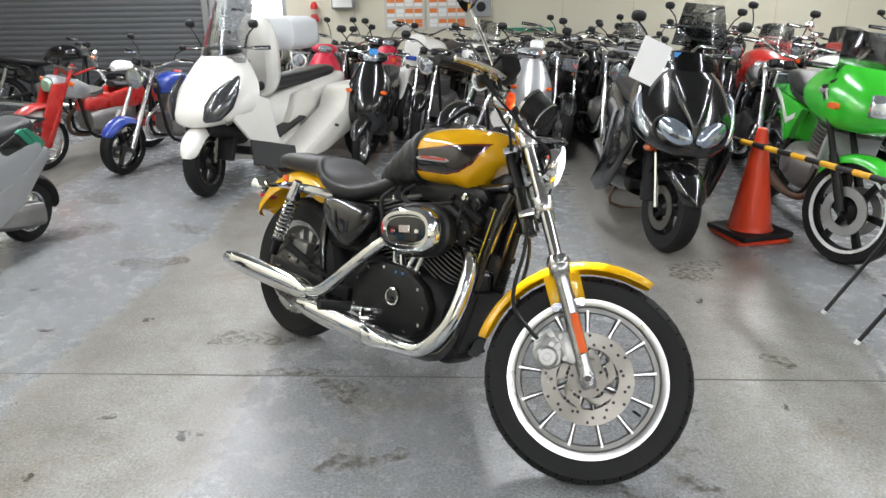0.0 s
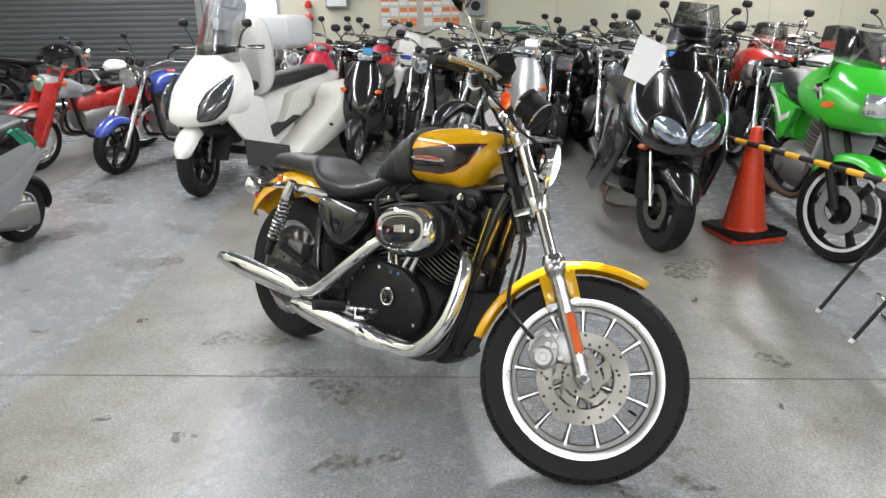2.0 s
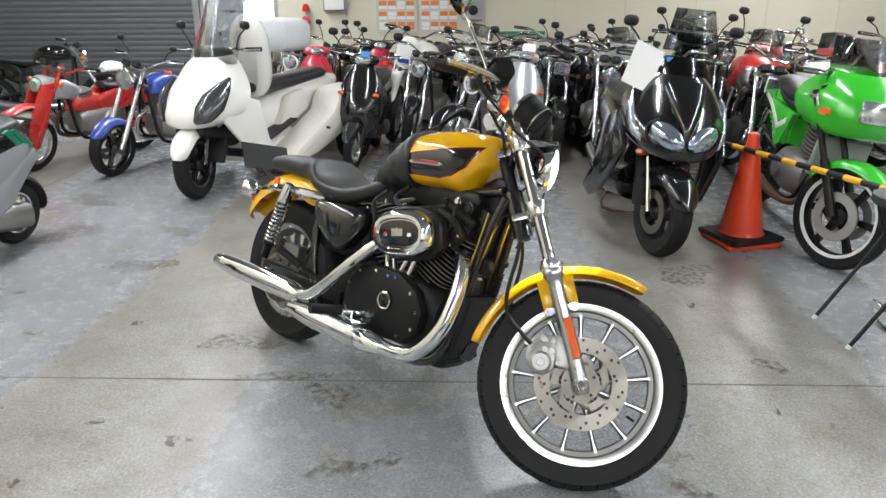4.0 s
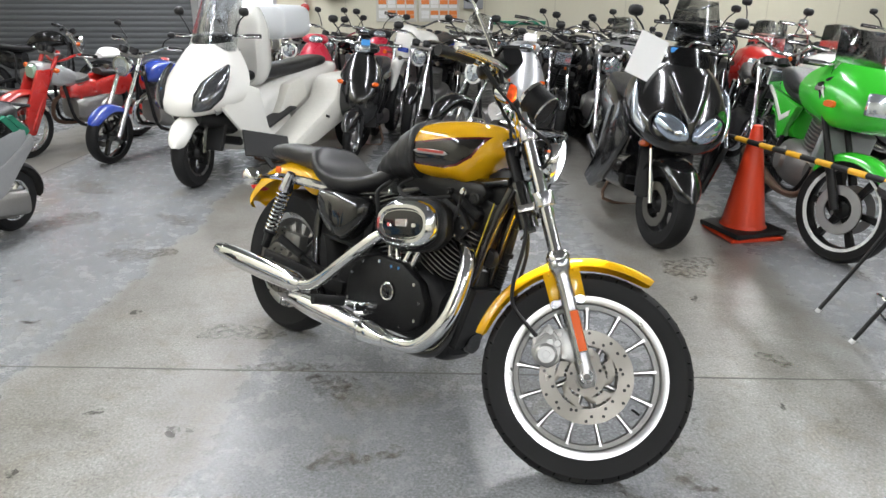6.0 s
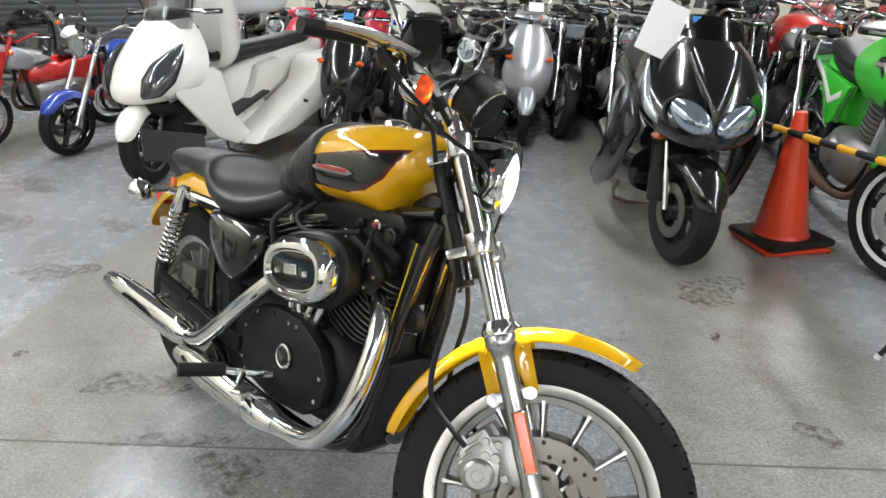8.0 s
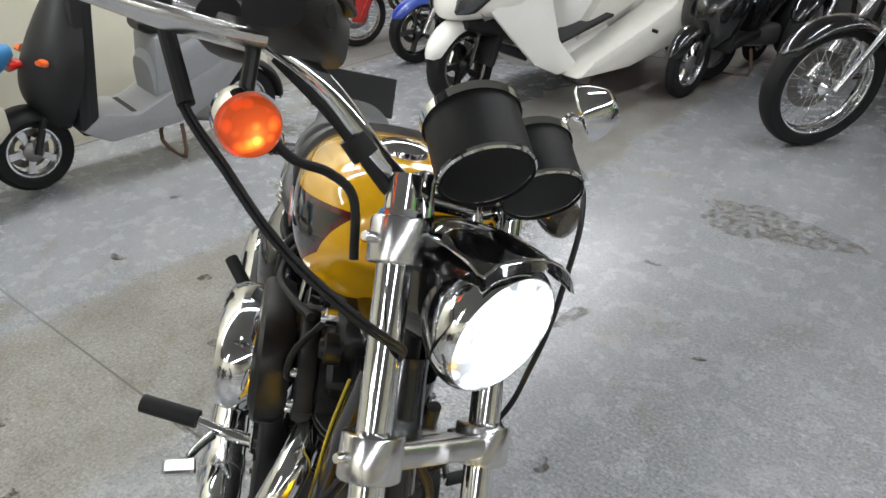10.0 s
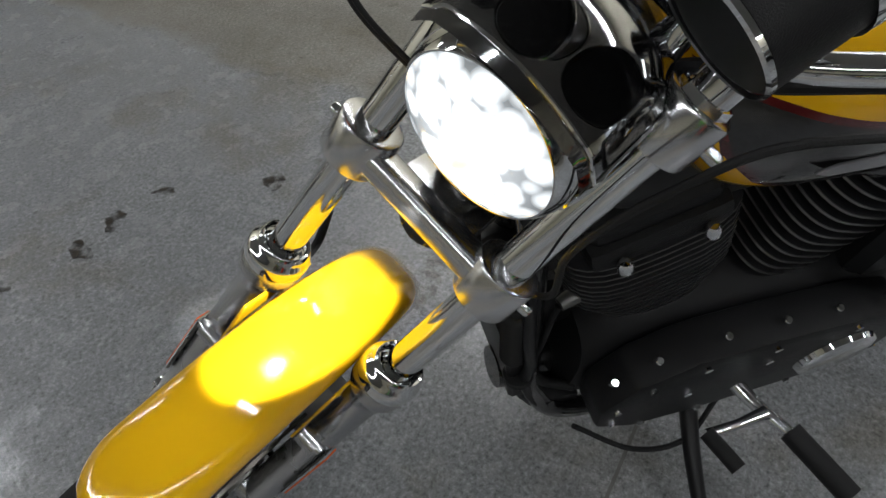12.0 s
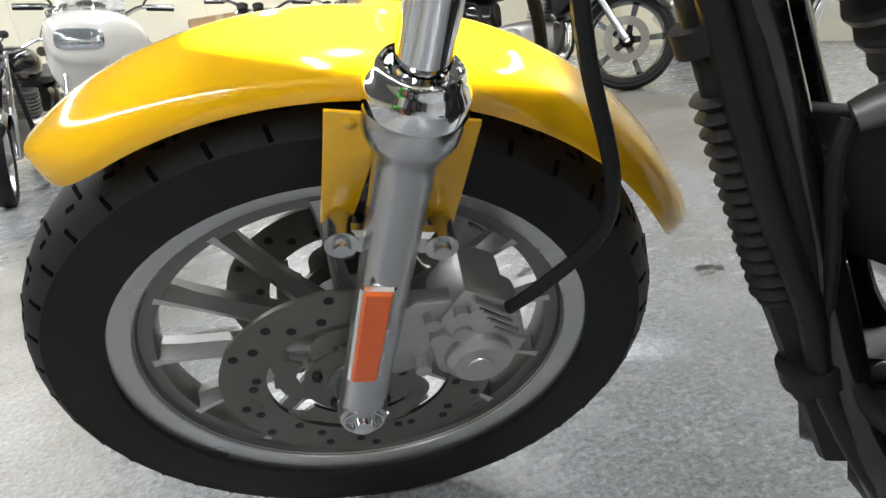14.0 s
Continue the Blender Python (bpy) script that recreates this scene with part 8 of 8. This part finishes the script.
A, B = RU * 2.35 + RV * 2.02 + Vector((0, 0, 0.60)), RU * 3.05 + RV * -0.35 + Vector((0, 0, 0.62))
BARY = surface("barrier_yellow", (0.80, 0.42, 0.02), 0.4, vary=0.06)
for i in range(22):
    a, b = A.lerp(B, i / 22), A.lerp(B, (i + 1) / 22)
    part("bar_stripe", rod(a, b, 0.017 if i % 2 else 0.0165, 12), BARY if i % 2 else DARKP, bar_)
part("bar_ring", lathe([(0.040, -0.008), (0.056, -0.008), (0.056, 0.008), (0.040, 0.008)], "z", 20, closed=True), DARKP, bar_, m=room(2.60, 1.42, 0.60))
stool = thing("folding_stool", "folding stool with dark steel legs and a round seat", "stool", m=room(2.78, 0.08, 0))
for y in (-0.16, 0.16):
    part("leg", tube([(-0.24, y, 0.01), (0.0, y, 0.42), (0.06, y, 0.62)], 0.0095, 10, 4), SATIN, stool)
    part("foot", rod((-0.246, y, 0.0), (-0.236, y, 0.018), 0.0115, 10), PAPER, stool)
    part("leg", tube([(0.26, y, 0.01), (0.02, y, 0.42), (-0.06, y, 0.62)], 0.0095, 10, 4), SATIN, stool)
part("stool_seat", lathe([(0.0, 0.0), (0.15, 0.0), (0.16, 0.015), (0.155, 0.04), (0.0, 0.045)], "z", 28, 0, 0, 0.62), LEATHER, stool)
part("chrome_loop", tube([(-0.02, -0.10, 0.10), (-0.06, 0.0, 0.16), (-0.02, 0.10, 0.10), (0.02, 0.10, 0.02), (0.02, -0.10, 0.02), (-0.02, -0.10, 0.10)], 0.008, 8, 5), CHROME, stool)

# ---- row behind the first standpoint
roadbike("white full-dress cruiser with chrome lamps", facing(2.25, -3.9, 90), paint=WHITEP, fairing=WHITEP, screen=SCREEN, wheel_style=6, w=0.13, tail=WHITEP)
roadbike("black and silver cruiser with chrome lamps", facing(1.5, -5.4, 84), paint=BLACK, wheel_style=6, w=0.13)
roadbike("dark motorcycle with fat black tyres", facing(-0.94, -4.6, 140), paint=BLACK, wheel_style=5, rim=BLACK, w=0.18, R=0.32, fairing=BLACK)
roadbike("black motorcycle by the far wall", facing(-0.2, -6.6, 80), paint=BLACK, wheel_style=6)
roadbike("red motorcycle by the far wall", facing(0.8, -6.9, 84), paint=REDP, wheel_style=6)
roadbike("silver motorcycle by the far wall", facing(3.9, -6.4, 84), paint=SILVERP, wheel_style=6)
roadbike("black touring motorcycle with a dark screen", facing(0.42, -5.3, 118), paint=BLACK, fairing=BLACK, wheel_style=5, rim=BLACK, w=0.14)
roadbike("black motorcycle with chrome engine covers", facing(-1.95, -5.3, 70), paint=BLACK, wheel_style=6, w=0.13)
roadbike("dark cruiser with leather bags", facing(3.1, -5.0, 92), paint=BLACK, wheel_style=6, w=0.13)
KRAFT = surface("brown_cardboard", (0.36, 0.24, 0.13), 0.8, vary=0.1)
for k, (u, v, s, h) in enumerate(((1.1, -8.2, 0.6, 0.7), (0.4, -8.2, 0.55, 0.9), (1.8, -8.2, 0.6, 1.1))):
    bx = thing("cardboard_box", "brown cardboard carton against the wall", "box", "cartons", room(u, v, 0, 4 * k))
    part("carton", box(s, 0.5, h, 0, 0, h / 2, 0.004), KRAFT, bx)
    part("tape", box(s * 0.12, 0.504, h + 0.004, 0, 0, h / 2), surface("parcel_tape", (0.45, 0.36, 0.22), 0.35), bx)

# ---- on the back wall
def notice(u, z, cols, rows_):
    nb = thing("notice_board", "grey notice board with rows of orange and white cards", "notice board", m=room(u, VMAX - 0.075, z))
    w_, h_ = 0.125 * cols + 0.05, 0.135 * rows_ + 0.05
    part("board", box(w_, 0.02, h_, 0, 0, 0, 0.003), surface("board_grey", (0.58, 0.57, 0.52), 0.5), nb)
    for i in range(cols):
        for j in range(rows_):
            c = (i * 7 + j * 5) % 6
            part("card", box(0.105, 0.006, 0.055, (i - (cols - 1) / 2) * 0.125, -0.012, (j - (rows_ - 1) / 2) * 0.135 + 0.025), ORANGETAG if c else PAPER, nb)
            part("card", box(0.105, 0.006, 0.04, (i - (cols - 1) / 2) * 0.125, -0.012, (j - (rows_ - 1) / 2) * 0.135 - 0.028), PAPER if c != 3 else ORANGETAG, nb)


notice(-0.12, 1.42, 4, 5)
notice(0.46, 1.42, 4, 5)
eb = thing("meter_box", "pale grey electric meter box with conduit", "meter box", m=room(-0.95, VMAX - 0.12, 1.55))
part("case", box(0.30, 0.14, 0.40, 0, 0, 0, 0.01), GREYP, eb)
part("door", box(0.26, 0.01, 0.36, 0, -0.075, 0, 0.004), PAPER, eb)
part("conduit", rod((-0.1, 0, 0.2), (-0.1, 0, 2.0), 0.02, 10), GREYP, eb)
sw = thing("switch_panel", "grey switch panel with round dials", "switch panel", m=room(0.92, VMAX - 0.11, 1.5))
part("case", box(0.26, 0.10, 0.55, 0, 0, 0, 0.008), GREYP, sw)
for z in (-0.15, 0.05):
    part("dial", lathe([(0.0, -0.065), (0.06, -0.06), (0.065, -0.05)], "y", 20, 0, 0, z), DARKP, sw)
ac = thing("alarm_bell", "red alarm lamp on a white pipe", "alarm lamp", m=room(-1.35, VMAX - 0.12, 1.35))
part("lamp", lathe([(0.0, 0.10), (0.03, 0.09), (0.05, 0.04), (0.05, 0.0), (0.0, 0.0)], "z", 18), REDLENS, ac)
part("bell", lathe([(0.0, -0.06), (0.06, -0.05), (0.065, -0.02)], "y", 20, 0, 0, -0.12), REDP, ac)
part("pipe", rod((0, 0.04, -0.9), (0, 0.04, -0.05), 0.02, 10), PAPER, ac)
gp = tagged(part("green_shelf_edge", box(0.7, 0.05, 0.05, 0, 0, 0, 0.005), TEAL, m=room(1.55, VMAX - 0.09, 1.05)), "narrow green rail on the back wall", "rail")
